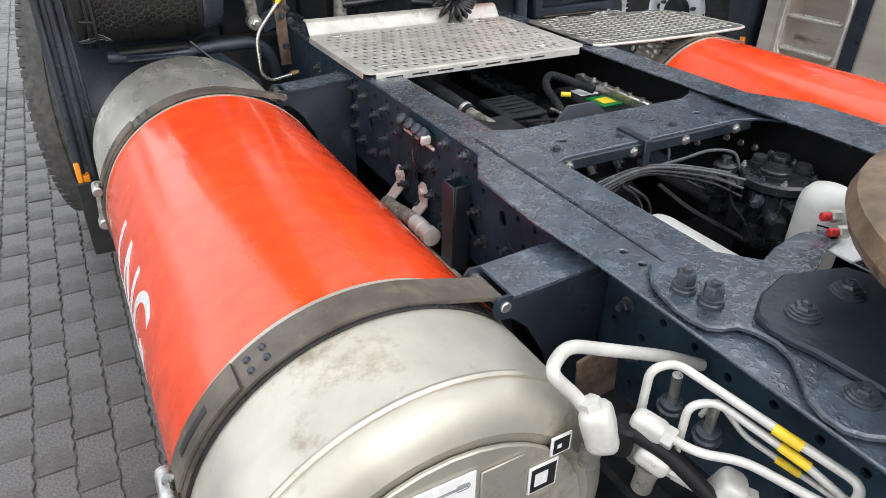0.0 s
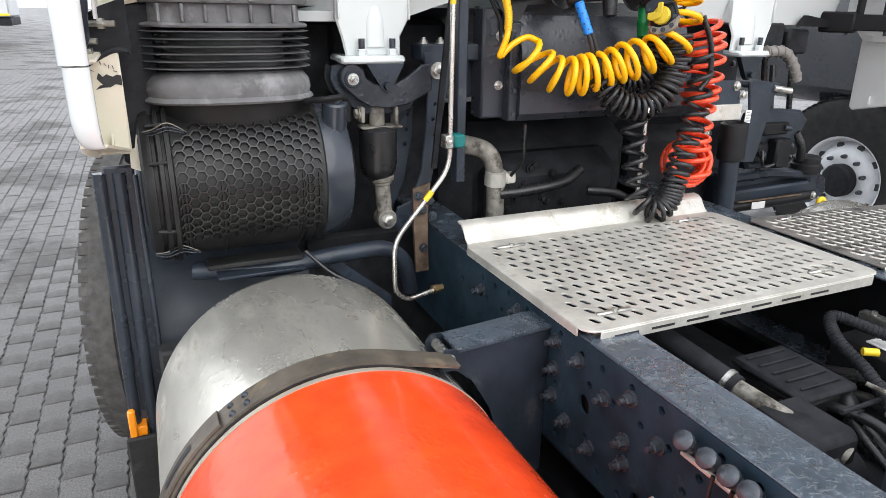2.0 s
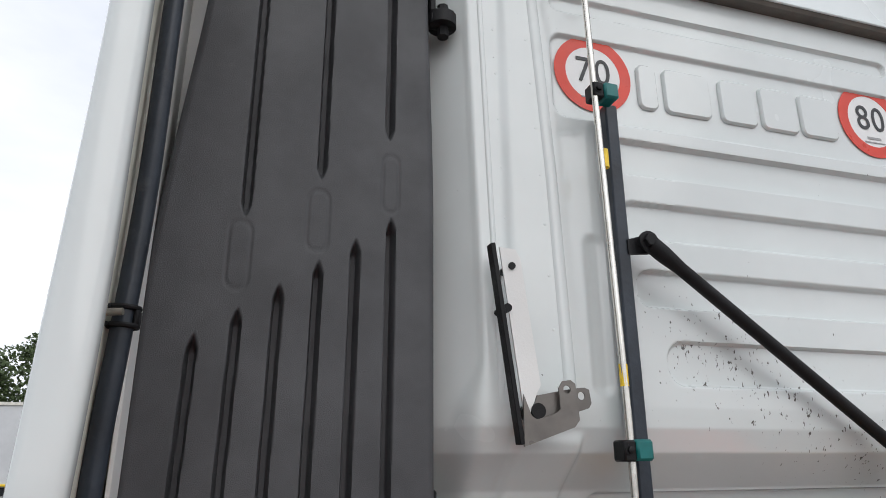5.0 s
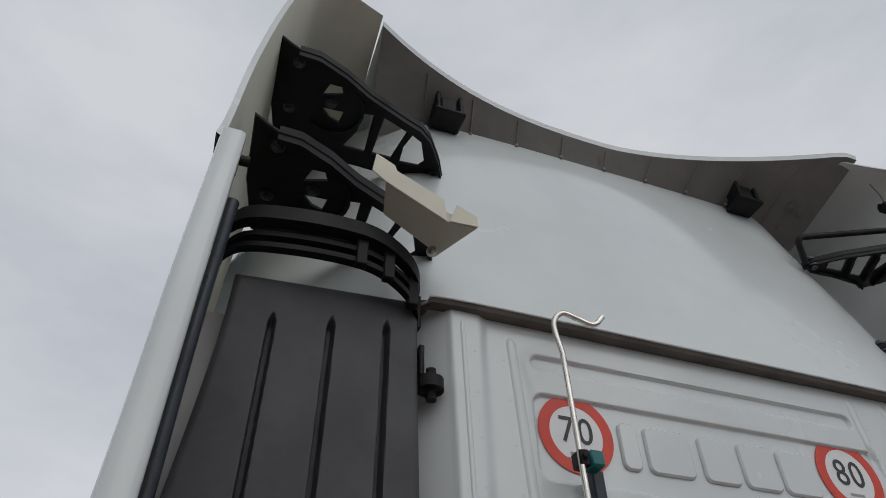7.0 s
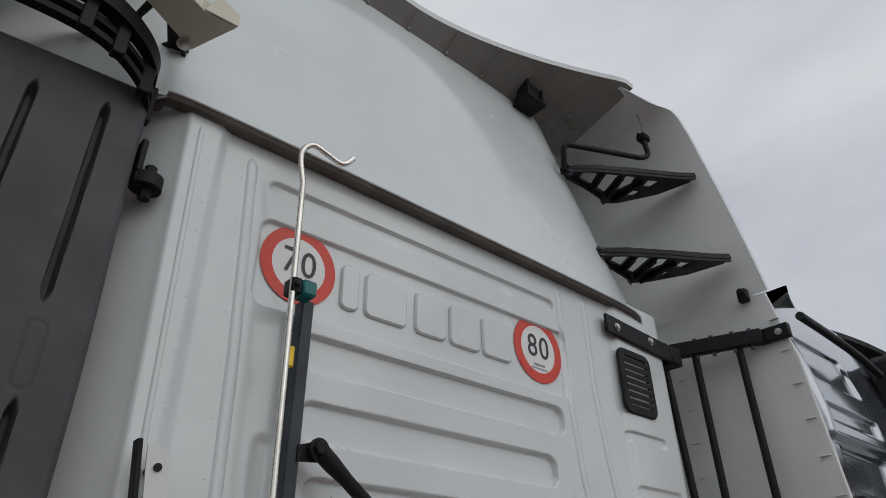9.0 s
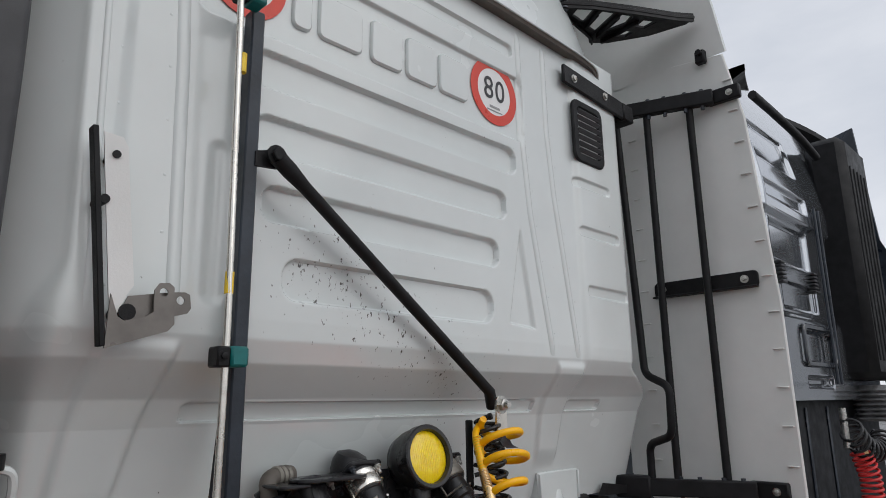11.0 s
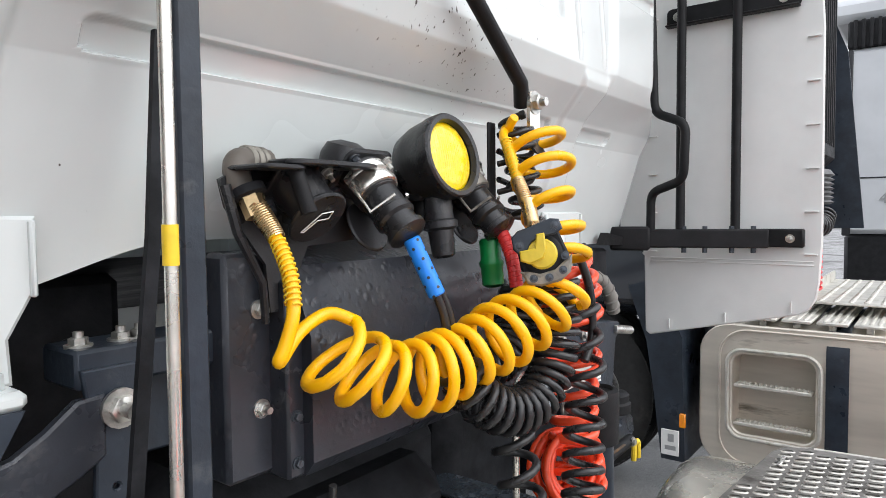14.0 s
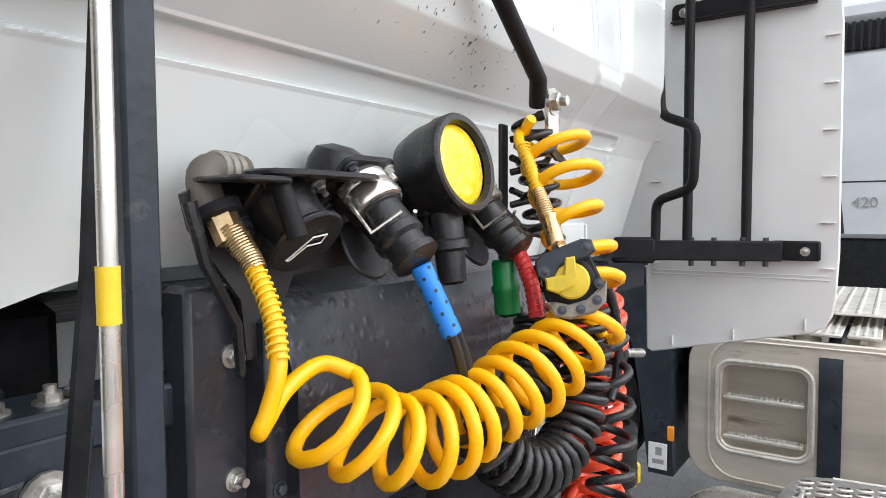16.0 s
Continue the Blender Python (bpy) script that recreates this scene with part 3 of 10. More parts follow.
lip = [bm.verts.new(v.co + V((0, 0.05, 0.004))) for v in grid[0]]
for i in range(nx):
    bm.faces.new((lip[i], lip[i + 1], grid[0][i + 1], grid[0][i]))
part("rear_wall", bm, WALLW, cab, "pressed white steel rear panel with horizontal ribs", 60)

# narrow standing beads, from the gutter down
for rows, half, high in zip(SEAMS, (0.006, 0.0125, 0.0125, 0.0125), (0.0035, 0.0055, 0.0055, 0.0055)):
    z1, z0 = rows[0][1], rows[-1][1]
    bm, rings = B(), []
    for k in range(61):
        z = z1 + (z0 - z1) * k / 60
        end = min(1.0, (z1 - z) / 0.014 + 0.05, (z - z0) / 0.05 + 0.05)
        wide = math.sqrt(max(0.0, 1 - (1 - min(1.0, (z1 - z) / 0.014 + 0.05)) ** 2))
        x = seam_x(rows, z)
        rings.append([bm.verts.new((x + q * half * wide, wall_y(x + q * half * wide, z) + 0.0008 - high * h * end, z)) for q, h in ((-1, 0), (-0.74, 0.62), (-0.42, 0.96), (0, 1), (0.42, 0.96), (0.74, 0.62), (1, 0))])
    for a, b in zip(rings, rings[1:]):
        for i in range(6):
            bm.faces.new((a[i], a[i + 1], b[i + 1], b[i]))
    part("pressed_bead", bm, WHITE, cab, "", 60)

# spot-weld dimples in rows beside the seams
bm = B()
add_lathe(bm, [(0.0030, 0), (0.0022, 0.0005), (0.0005, 0.0007)], (0, 0, 0), (0, -1, 0), 8)
dimple = part("rivet", bm, WHITE, cab, "", 60)
spots = [(seam_x(SEAMS[i], 2.05 + k * 0.095) + dx, 2.05 + k * 0.095) for i, dx in ((0, 0.024), (1, -0.022), (2, 0.022), (3, 0.024)) for k in range(9)]
for k, (x, z) in enumerate(spots):
    o = dimple if k == 0 else new("rivet", dimple.data)
    o.parent = cab
    o.location = V((x, wall_y(x, z), z)) - cab.location

# raised blocks of the maker's mark
for k, (xa, xb) in enumerate(((0.800, 0.838), (0.862, 0.968), (1.000, 1.085), (1.105, 1.195), (1.212, 1.305))):
    bm = B()
    add_flat(bm, rrect(xa, 2.612, xb, 2.708, 0.012), [], 0.012, (0, wall_y(xa, 2.66) - 0.002, 0), (1, 0, 0), (0, 0, 1), 0.004)
    part("raised_mark", bm, WHITE, cab, "embossed white block" if k == 0 else "", 50)

# cab sides, roof and inside of the shell
bm = B()
for s in (-1, 1):
    xs = MID + s * 0.955
    add_mesh(bm, [(xs, 2.64, 1.96), (xs, 2.64, 2.94), (MID + s * 1.14, 2.9, 2.94), (MID + s * 1.14, 2.9, 1.96)], [(0, 1, 2, 3)])
    add_mesh(bm, [(MID + s * 1.155, 2.70, 1.60), (MID + s * 1.155, 2.66, 1.96), (MID + s * 1.14, 2.9, 1.96), (MID + s * 1.14, 3.0, 1.55)], [(0, 1, 2, 3)])
    add_mesh(bm, [(MID + s * 1.14, 3.0, 1.55), (MID + s * 1.14, 3.0, 3.9), (MID + s * 1.14, 4.6, 3.9), (MID + s * 1.14, 4.6, 1.0)], [(0, 1, 2, 3)])
add_mesh(bm, [(MID - 1.14, 4.6, 1.0), (MID + 1.14, 4.6, 1.0), (MID + 1.14, 4.6, 3.9), (MID - 1.14, 4.6, 3.9)], [(0, 1, 2, 3)])
part("side_panel", bm, WHITE, cab, "", 30)
bm = B()
add_mesh(bm, [(MID - 1.1, 2.66, 1.63), (MID + 1.1, 2.66, 1.63), (MID + 1.1, 4.6, 1.3), (MID - 1.1, 4.6, 1.3)], [(0, 1, 2, 3)])
part("cab_floor", bm, DARK, cab, "dark underside of the cab", 0)

# high roof: smooth rear panel above the gutter
bm = B()
rows = []
for j in range(25):
    t = j / 24
    z = 2.925 + 1.0 * t
    row = []
    for i in range(61):
        x = MID - 1.21 + 2.42 * i / 60
        y = 2.425 + 0.28 * t + 0.30 * max(0, abs(x - MID) - 0.62) ** 2 / 0.14 * (0.6 + 0.4 * t)
        row.append(bm.verts.new((x, y, z)))
    rows.append(row)
for a, b in zip(rows, rows[1:]):
    for i in range(60):
        bm.faces.new((a[i], a[i + 1], b[i + 1], b[i]))
part("roof_rear", bm, WHITE, cab, "smooth white high-roof panel", 60)
bm = B()
path = [(0.33, 2.50, 2.906), (0.37, 2.425, 2.906), (0.43, 2.402, 2.909), (0.98, 2.400, 2.909), (1.60, 2.402, 2.909), (1.86, 2.407, 2.903), (1.93, 2.43, 2.877)]
pp = curve_pts(path, 8)
n = len(pp)
add_mesh(bm, [p + V((0, 0.050, -0.004)) for p in pp] + [p + V((0, 0.020, -0.005)) for p in pp] + [p + V((0, 0.014, 0.005)) for p in pp] + [p + V((0, 0.05, 0.010)) for p in pp],
         [(r * n + i, r * n + i + 1, r * n + n + i + 1, r * n + n + i) for r in range(3) for i in range(n - 1)])
gut = part("rain_gutter", bm, GUTTER, cab, "rain gutter strip, dark brown for the shadow under it", 40)
bm = B()
add_tube(bm, [p + V((0, 0.013, 0.006)) for p in pp], 0.0030, 8)
part("gutter_bead", bm, WHITE, gut, "pale rolled edge")

# spoiler: rear edge in an arc, its underside and the skin above
bm = B()
edge, inner = [], []
for i in range(41):
    x = 0.22 + 1.84 * i / 40
    q = (x - MID) / 0.98
    back = 0.245 * abs(q) ** 2.6 if q < 0 else min(0.272, 0.328 * q ** 1.64)
    edge.append(V((x, 2.645 - back, 3.965 - 0.01 * q * q)))
    inner.append(V((MID + (x - MID) * 0.95, 2.70 + 0.06 * q * q, 3.885 - 0.10 * abs(q) ** 3)))
add_mesh(bm, edge + inner, [(i, i + 1, 42 + i, 41 + i) for i in range(40)])
part("spoiler_underside", bm, UNDER, cab, "grey unpainted underside of the roof spoiler", 60)
bm = B()
top = [e + V((0, -0.004, 0.020)) for e in edge]
far = [V((e.x, 4.4, 3.90 + 0.0)) for e in edge]
n = len(edge)
add_mesh(bm, edge + top + far, [(i, i + 1, n + i + 1, n + i) for i in range(n - 1)] + [(n + i, n + i + 1, 2 * n + i + 1, 2 * n + i) for i in range(n - 1)])
part("spoiler_skin", bm, WHITE, cab, "white roof spoiler with a curved rear edge", 40)
for i in range(4, 38, 4):
    bm = B()
    a, b = edge[i], inner[i]
    add_tube(bm, [a.lerp(b, 0.08) + V((0, 0, -0.004)), b + V((0, 0, -0.004))], 0.003, 6)
    add_cyl(bm, a.lerp(b, 0.8) + V((0, 0, -0.014)), a.lerp(b, 0.8), 0.006, seg=8)
    part("spoiler_rib", bm, UNDER, cab, "", 40)

# side fairings
for s in (-1, 1):
    fx = MID + s * 1.222 - (0.012 if s < 0 else 0)
    outline = [(2.161, 1.400), (2.136, 1.416), (2.121, 1.443), (2.114, 1.489), (2.109, 1.60), (2.112, 2.16), (2.152, 2.80), (2.200, 3.045), (2.66, 3.10), (2.66, 1.63), (2.582, 1.548), (2.577, 1.316), (2.566, 1.308)]
    name = "side_fairing"
    if s < 0:
        outline = [(2.41, 1.340), (2.16, 1.395), (2.125, 1.43), (2.118, 1.60), (2.118, 2.60), (2.150, 2.86), (2.170, 2.950), (2.66, 3.00), (2.66, 1.60), (2.42, 1.36)]
    bm = B()
    add_flat(bm, outline, [], 0.012, (fx, 0, 0), (0, 1, 0), (0, 0, 1), 0.004)
    for v in bm.verts if s < 0 else ():
        v.co.x += 0.019 * smooth01((v.co.z - 1.54) / 0.95)
    fair = part(name, bm, INNER if s > 0 else INNERY, cab, "white side fairing with an off-white inner face", 40)
    ticks = []
    for k in range(13 if s > 0 else 0):
        z = 1.56 + k * 0.115
        y = 2.112 + max(0, z - 2.16) * 0.075
        ticks += [((fx - s * 0.006, y + 0.004, z), (fx - s * 0.016, y + 0.035, z + 0.004)), ((fx - s * 0.006, 2.545, z), (fx - s * 0.014, 2.572, z + 0.004))]
    for y, z in ((2.175, 1.402), (2.345, 1.360), (2.505, 1.328)) if s > 0 else ():
        ticks.append(((fx - s * 0.006, y, z), (fx - s * 0.014, y + 0.004, z + 0.030)))
    for z in (1.531, 1.541):
        ticks.append(((fx - s * 0.006, 2.125, z), (fx - s * 0.010, 2.565, z + 0.003)))
    for lo, hi in ticks:
        bm = B()
        add_box(bm, lo, hi, 0.001)
        part("stiffener", bm, INNER, fair)
    # upper section, leaning inwards towards the roof
    if s < 0:
        curve = curve_pts([(1.226, 2.178, 2.965), (1.222, 2.205, 3.055), (1.212, 2.235, 3.30), (1.185, 2.275, 3.60), (1.15, 2.305, 3.80), (1.10, 2.335, 3.915), (0.92, 2.41, 3.955)], 6)
    else:
        curve = curve_pts([(1.222, 2.188, 3.055), (1.216, 2.215, 3.25), (1.205, 2.250, 3.48), (1.190, 2.283, 3.678), (1.155, 2.302, 3.82), (1.11, 2.318, 3.90), (1.03, 2.360, 3.928), (0.87, 2.395, 3.945)], 6)
    bm = B()
    a = [V((MID + s * p.x, p.y, p.z)) for p in curve]
    b = [V((MID + s * (p.x - 0.02), 2.95, p.z)) for p in curve]
    c = [V((MID + s * (p.x + 0.012), p.y - 0.002, p.z + 0.006)) for p in curve]
    d = [V((MID + s * (p.x + 0.012), 3.2, p.z + 0.006)) for p in curve]
    n = len(curve)
    add_mesh(bm, a + b, [(i, i + 1, n + i + 1, n + i) for i in range(n - 1)])
    part("upper_fairing", bm, INNER if s > 0 else INNERY, cab, "upper side fairing, inner face", 60)
    bm = B()
    add_mesh(bm, a + c + d, [(i, i + 1, n + i + 1, n + i) for i in range(n - 1)] + [(n + i, n + i + 1, 2 * n + i + 1, 2 * n + i) for i in range(n - 1)])
    part("upper_fairing_skin", bm, WHITE, cab, "", 60)

# rolled rear lips of the near fairing, above and below its joint
def fairing_lip(z0, z1, inset, foot, name):
    bm = B()
    rings = []
    for k in range(41):
        z = z0 + (z1 - z0) * k / 40
        yb = 2.098 + 0.042 * smooth01((z - 2.55) / 0.45) + 0.035 * max(0, z - 2.85)
        u_ = min(1.0, max(0.0, (z0 + foot - z) / foot)) if foot else 0.0
        low = 1 - math.sqrt(max(0.0, 1 - u_ * u_))
        xo = -0.119 + inset + 0.021 * smooth01((z - 1.54) / 0.95) + 0.020 * low
        xi = -0.075 + 0.019 * smooth01((z - 1.54) / 0.62) + 0.004 * low
        yb += 0.020 * low + (0.002 if inset else 0)
        rings.append([bm.verts.new(p) for p in ((xo, yb + 0.045, z), (xo + 0.0005, yb + 0.014, z), (xo + 0.004, yb + 0.004, z), (xo + 0.012, yb, z), (xi - 0.010, yb, z), (xi - 0.002, yb + 0.004, z), (xi, yb + 0.012, z), (xi - 0.001, yb + 0.030, z))])
    for a, b in zip(rings, rings[1:]):
        for i in range(7):
            bm.faces.new((a[i], a[i + 1], b[i + 1], b[i]))
    bm.faces.new(rings[0])
    bm.faces.new(rings[-1])
    return part(name, bm, WHITE, cab, "smooth white rolled rear edge of the fairing", 50)


fairing_lip(1.538, 2.952, 0.0, 0.0, "fairing_lip")
fairing_lip(1.405, 1.535, 0.004, 0.055, "fairing_lip")

# lower cab valance below the left fairing
bm = B()
add_flat(bm, [(-0.066, 1.622), (-0.066, 1.95), (0.02, 1.95), (0.02, 1.640)], [], 0.02, (0, 2.50, 0), (1, 0, 0), (0, 0, 1), 0.006)
add_box(bm, (-0.108, 2.400, 1.342), (-0.040, 2.412, 1.540), 0.004)
add_mesh(bm, [(-0.108, 2.125, 1.408), (-0.068, 2.125, 1.408), (-0.042, 2.41, 1.345), (-0.108, 2.41, 1.345), (-0.108, 2.125, 1.413), (-0.068, 2.125, 1.413), (-0.042, 2.41, 1.350), (-0.108, 2.41, 1.350)], [(0, 3, 2, 1), (4, 5, 6, 7), (0, 1, 5, 4), (1, 2, 6, 5), (2, 3, 7, 6), (3, 0, 4, 7)])
add_box(bm, (-0.104, 2.20, 1.532), (-0.070, 2.40, 1.540), 0.003)
for x in (-0.100, -0.074):
    add_mesh(bm, [(x, 2.40, 1.350), (x, 2.40, 1.385), (x, 2.36, 1.358), (x + 0.004, 2.40, 1.350), (x + 0.004, 2.40, 1.385), (x + 0.004, 2.36, 1.358)], [(0, 1, 2), (3, 5, 4), (0, 2, 5, 3), (1, 4, 5, 2)])
add_flat(bm, [(-0.048, 1.300), (-0.030, 1.292), (-0.026, 1.330), (-0.022, 1.362), (-0.030, 1.368), (-0.036, 1.340), (-0.046, 1.338)], [], 0.004, (0, 2.465, 0), (1, 0, 0), (0, 0, 1), 0.001)
valance = part("corner_valance", bm, CREAM, cab, "scuffed yellowed white corner valance", 40)
bm = B()
add_flat(bm, [(-0.088, 1.470), (-0.080, 1.478), (-0.074, 1.479), (-0.084, 1.490), (-0.080, 1.502), (-0.073, 1.494), (-0.066, 1.499), (-0.056, 1.494), (-0.048, 1.498), (-0.0405, 1.496), (-0.0405, 1.477), (-0.052, 1.480), (-0.062, 1.474), (-0.074, 1.474)], [], 0.001, (0, 2.3992, 0), (1, 0, 0), (0, 0, 1))
part("torn_tape", bm, INK, valance, "torn scrap of black tape", 0)
bm = B()
for x, z, a in ((-0.074, 1.520, 70), (-0.066, 1.517, 60), (-0.060, 1.513, 100), (-0.053, 1.512, 75), (-0.090, 1.506, 30), (-0.050, 1.504, 20)):
    add_box(bm, (-0.0035, -0.0006, -0.0006), (0.0035, 0.0006, 0.0006), 0, pose(x, 2.3995, z, 0, a, 0))
part("scribble", bm, INK, valance, "", 0)

# louvred vent
vent = thing("cab_vent", "black plastic louvred vent on the white cab wall", "vent", (1.83, 2.44, 2.58))
bm = B()
add_flat(bm, rrect(1.752, 2.572, 1.908, 2.765, 0.025), [rrect(1.772, 2.592, 1.888, 2.748, 0.012)], 0.012, (0, 2.436, 0), (1, 0, 0), (0, 0, 1), 0.003)
part("frame", bm, BLACKP, vent)
bm = B()
add_box(bm, (1.77, 2.447, 2.59), (1.89, 2.450, 2.75), 0)
part("backing", bm, BLACKP, vent)
for k in range(7):
    bm = B()
    z = 2.602 + k * 0.021
    add_box(bm, (1.770, 2.432, z), (1.890, 2.436, z + 0.014), 0.001, Matrix.Translation((0, 2.438, z)) @ pose(0, 0, 0, 42) @ Matrix.Translation((0, -2.438, -z)))
    part("slat", bm, GREYP, vent)


# ---- speed stickers ----
def speed_sticker(x, z, body, group, size=1.0):
    st = thing("speed_sticker", f"round white and red speed sticker reading {body}", "sticker", (x, 2.455, z), group)
    y = wall_y(x, z) - 0.0015
    bm = B()
    add_flat(bm, ring2(x, z, 0.066 * size, 40), [], 0.001, (0, y - 0.0008, 0), (1, 0, 0), (0, 0, 1))
    part("face", bm, STICKW, st, "white sticker face", 0)
    bm = B()
    add_flat(bm, ring2(x, z, 0.092 * size, 48), [ring2(x, z, 0.0655 * size, 48)], 0.001, (0, y - 0.0012, 0), (1, 0, 0), (0, 0, 1))
    part("rim", bm, STICKR, st, "red ring", 0)
    for k, ch in enumerate(body):
        me = text_mesh(ch, 0.088 * size, 0.0008)
        for v in me.vertices:
            v.co.x = v.co.x * 0.92 + (k - 0.5) * 0.0455 * size
        me.transform(plane_matrix((x, y - 0.0024, z + 0.004), (1, 0, 0), (0, 0, 1)))
        bm = B()
        bm.from_mesh(me)
        part("numeral", bm, INK, st, "black numeral", 0)
    bm = B()
    add_box(bm, (x - 0.02, y - 0.0024, z - 0.047), (x + 0.02, y - 0.0016, z - 0.041), 0)
    add_box(bm, (x - 0.03, y - 0.0024, z - 0.056), (x + 0.03, y - 0.0016, z - 0.053), 0)
    part("small_print", bm, GREYINK, st, "", 0)


speed_sticker(0.696, 2.670, "70", "speed stickers", 0.93)
speed_sticker(1.416, 2.676, "80", "speed stickers")


# ---- air intake ----
snork = thing("air_intake_duct", "tall grey plastic air intake duct with long grooves", "air intake", (0.14, 2.55, 1.70))
bm = B()
SN = [(-0.072, 1.815), (-0.004, 1.698), (0.345, 1.698), (0.356, 1.712), (0.356, 2.30), (0.344, 2.862), (0.335, 2.872), (-0.02, 2.835), (-0.028, 2.80), (-0.060, 2.30), (-0.072, 2.10)]
grooves = []
for k in range(6):
    gx = -0.003 + k * 0.0568
    grooves.append((gx, gx + 0.006 - 0.0010 * k, 1.858, 2.105 + k * 0.040))
for gx, zb in ((0.058, 2.285), (0.168, 2.358), (0.277, 2.442)):
    grooves.append((gx, gx, zb, 2.805 + (gx - 0.07) * 0.1))


def snork_y(x, z):
    y = 2.42
    for ga, gb, z0, z1 in grooves:
        gx = ga + (gb - ga) * (z - z0) / (z1 - z0)
        if z0 - 0.01 < z < z1 + 0.01 and abs(x - gx) < 0.014:
            e = min((z - z0) / 0.03, (z1 - z) / 0.03, 1)
            if e > 0:
                y += 0.026 * min(1, e * 1.5) * smooth01((0.0085 * min(1, e + 0.25) - abs(x - gx)) / 0.0045)
    for cx, zc, hw, hh in ((0.053, 2.225, 0.016, 0.052), (0.166, 2.290, 0.016, 0.050), (0.280, 2.365, 0.013, 0.050)):
        dx, dz = abs(x - cx), max(0, abs(z - zc) - hh + hw)
        d = abs(math.hypot(dx, dz) - hw)
        if d < 0.004:
            y += 0.0018 * (1 - d / 0.004)
    r = math.hypot(x - 0.168, z - 1.789)
    if r < 0.017:
        y += 0.006
    return y


def snork_span(z):
    if z < 1.815:
        a = -0.004 - 0.068 * (z - 1.698) / 0.117
    elif z < 2.10:
        a = -0.072
    else:
        a = -0.072 + 0.046 * smooth01((z - 2.10) / 0.74) 
    b = 0.356 - 0.012 * smooth01((z - 2.30) / 0.55)
    return a, b


NXS, NZS = 250, 290
rows = []
for j in range(NZS + 1):
    z = 1.698 + 1.185 * j / NZS
    a, b = snork_span(z)
    row = []
    for i in range(NXS + 1):
        x = a + (b - a) * i / NXS
        ed = min(x - a, b - x, (z - 1.698), 2.885 - z)
        y = snork_y(x, z) + 0.014 * (1 - math.sqrt(max(0, 1 - max(0, 1 - ed / 0.014) ** 2)))
        row.append(bm.verts.new((x, y, z + 0.02 * (i / NXS - 0.5) * smooth01((z - 2.5) / 0.36))))
    rows.append(row)
for a, b in zip(rows, rows[1:]):
    for i in range(NXS):
        bm.faces.new((a[i], a[i + 1], b[i + 1], b[i]))
loop = rows[0][:] + [r[-1] for r in rows[1:-1]] + rows[-1][::-1] + [r[0] for r in rows[-2:0:-1]]
back = [bm.verts.new((v.co.x, 2.66, v.co.z)) for v in loop]
for i in range(len(loop)):
    k = (i + 1) % len(loop)
    bm.faces.new((loop[k], loop[i], back[i], back[k]))
part("duct_shell", bm, GREYP, snork, "ribbed grey duct shell", 60)
bm = B()
add_lathe(bm, [(0.015, 0), (0.015, 0.004), (0.010, 0.006), (0.006, 0.004)], (0.168, 2.427, 1.789), (0, -1, 0), 16)
part("screw", bm, BLACKP, snork)
for z, k in ((1.808, 1.0), (2.715, 1.25)):
    bm = B()
    add_box(bm, (0.350, 2.435, z + 0.015), (0.362, 2.52, z + 0.085), 0.003)
    add_tube(bm, [(0.352, 2.445, z), (0.352 + 0.036 * k, 2.445, z)], 0.013 * k, 10)
    add_cyl(bm, (0.378, 2.445, z - 0.026 * k), (0.378, 2.445, z + 0.028 * k), 0.011, seg=8)
    add_cyl(bm, (0.376, 2.445, z - 0.010 * k), (0.376, 2.445, z + 0.010 * k), 0.022 * k, seg=14)
    part("rubber_mount", bm, BLACKP, snork)
bm = B()
add_tube(bm, curve_pts([(0.383, 2.452, 1.80), (0.41, 2.455, 1.79), (0.415, 2.48, 1.74), (0.41, 2.53, 1.69)], 6), 0.006, 8)
part("drain_hose", bm, WHITE, snork, "small white drain hose")
# tray-like guard on the duct's head
arc = curve_pts([(-0.075, 2.42, 2.985), (-0.03, 2.36, 2.990), (0.067, 2.33, 2.985), (0.170, 2.325, 2.985), (0.235, 2.332, 2.980), (0.290, 2.35, 2.962), (0.325, 2.375, 2.942), (0.340, 2.41, 2.930), (0.342, 2.47, 2.925)], 5)


def band(bm, path, z0, z1, depth, k0=0, k1=None):
    """An upright band along a path."""
    pts = path[k0:k1]
    n = len(pts)
    lo, hi, back = V((0, 0, z0)), V((0, 0, z1)), V((0, depth, 0))
    add_mesh(bm, [p + lo for p in pts] + [p + hi for p in pts] + [p + hi + back for p in pts] + [p + lo + back for p in pts],
             [(r * n + i, r * n + i + 1, ((r + 1) % 4) * n + i + 1, ((r + 1) % 4) * n + i) for r in range(4) for i in range(n - 1)] + [(0, n, 2 * n, 3 * n), (4 * n - 1, 3 * n - 1, 2 * n - 1, n - 1)])


bm = B()
band(bm, arc, -0.030, 0.004, 0.030)
part("intake_guard", bm, BLACKP, snork, "curved black intake guard with slats")
for z0, z1 in ((-0.056, -0.044), (-0.084, -0.072)):
    bm = B()
    band(bm, [p + V((0.004, 0.022, 0)) for p in arc], z0, z1, 0.02, 0, 36)
    part("guard_slat", bm, BLACKP, snork)
for k in (1, 17, 22, 29, 36):
    bm = B()
    p = arc[k]
    add_box(bm, (p.x - 0.011, p.y + 0.012, p.z - 0.092), (p.x + 0.011, p.y + 0.034, p.z - 0.01), 0.002)
    part("guard_post", bm, BLACKP, snork)

# bellows between the duct and the filter
bell = thing("intake_bellows", "dusty grey rubber bellows between duct and filter", "bellows", (0.16, 2.58, 1.42))


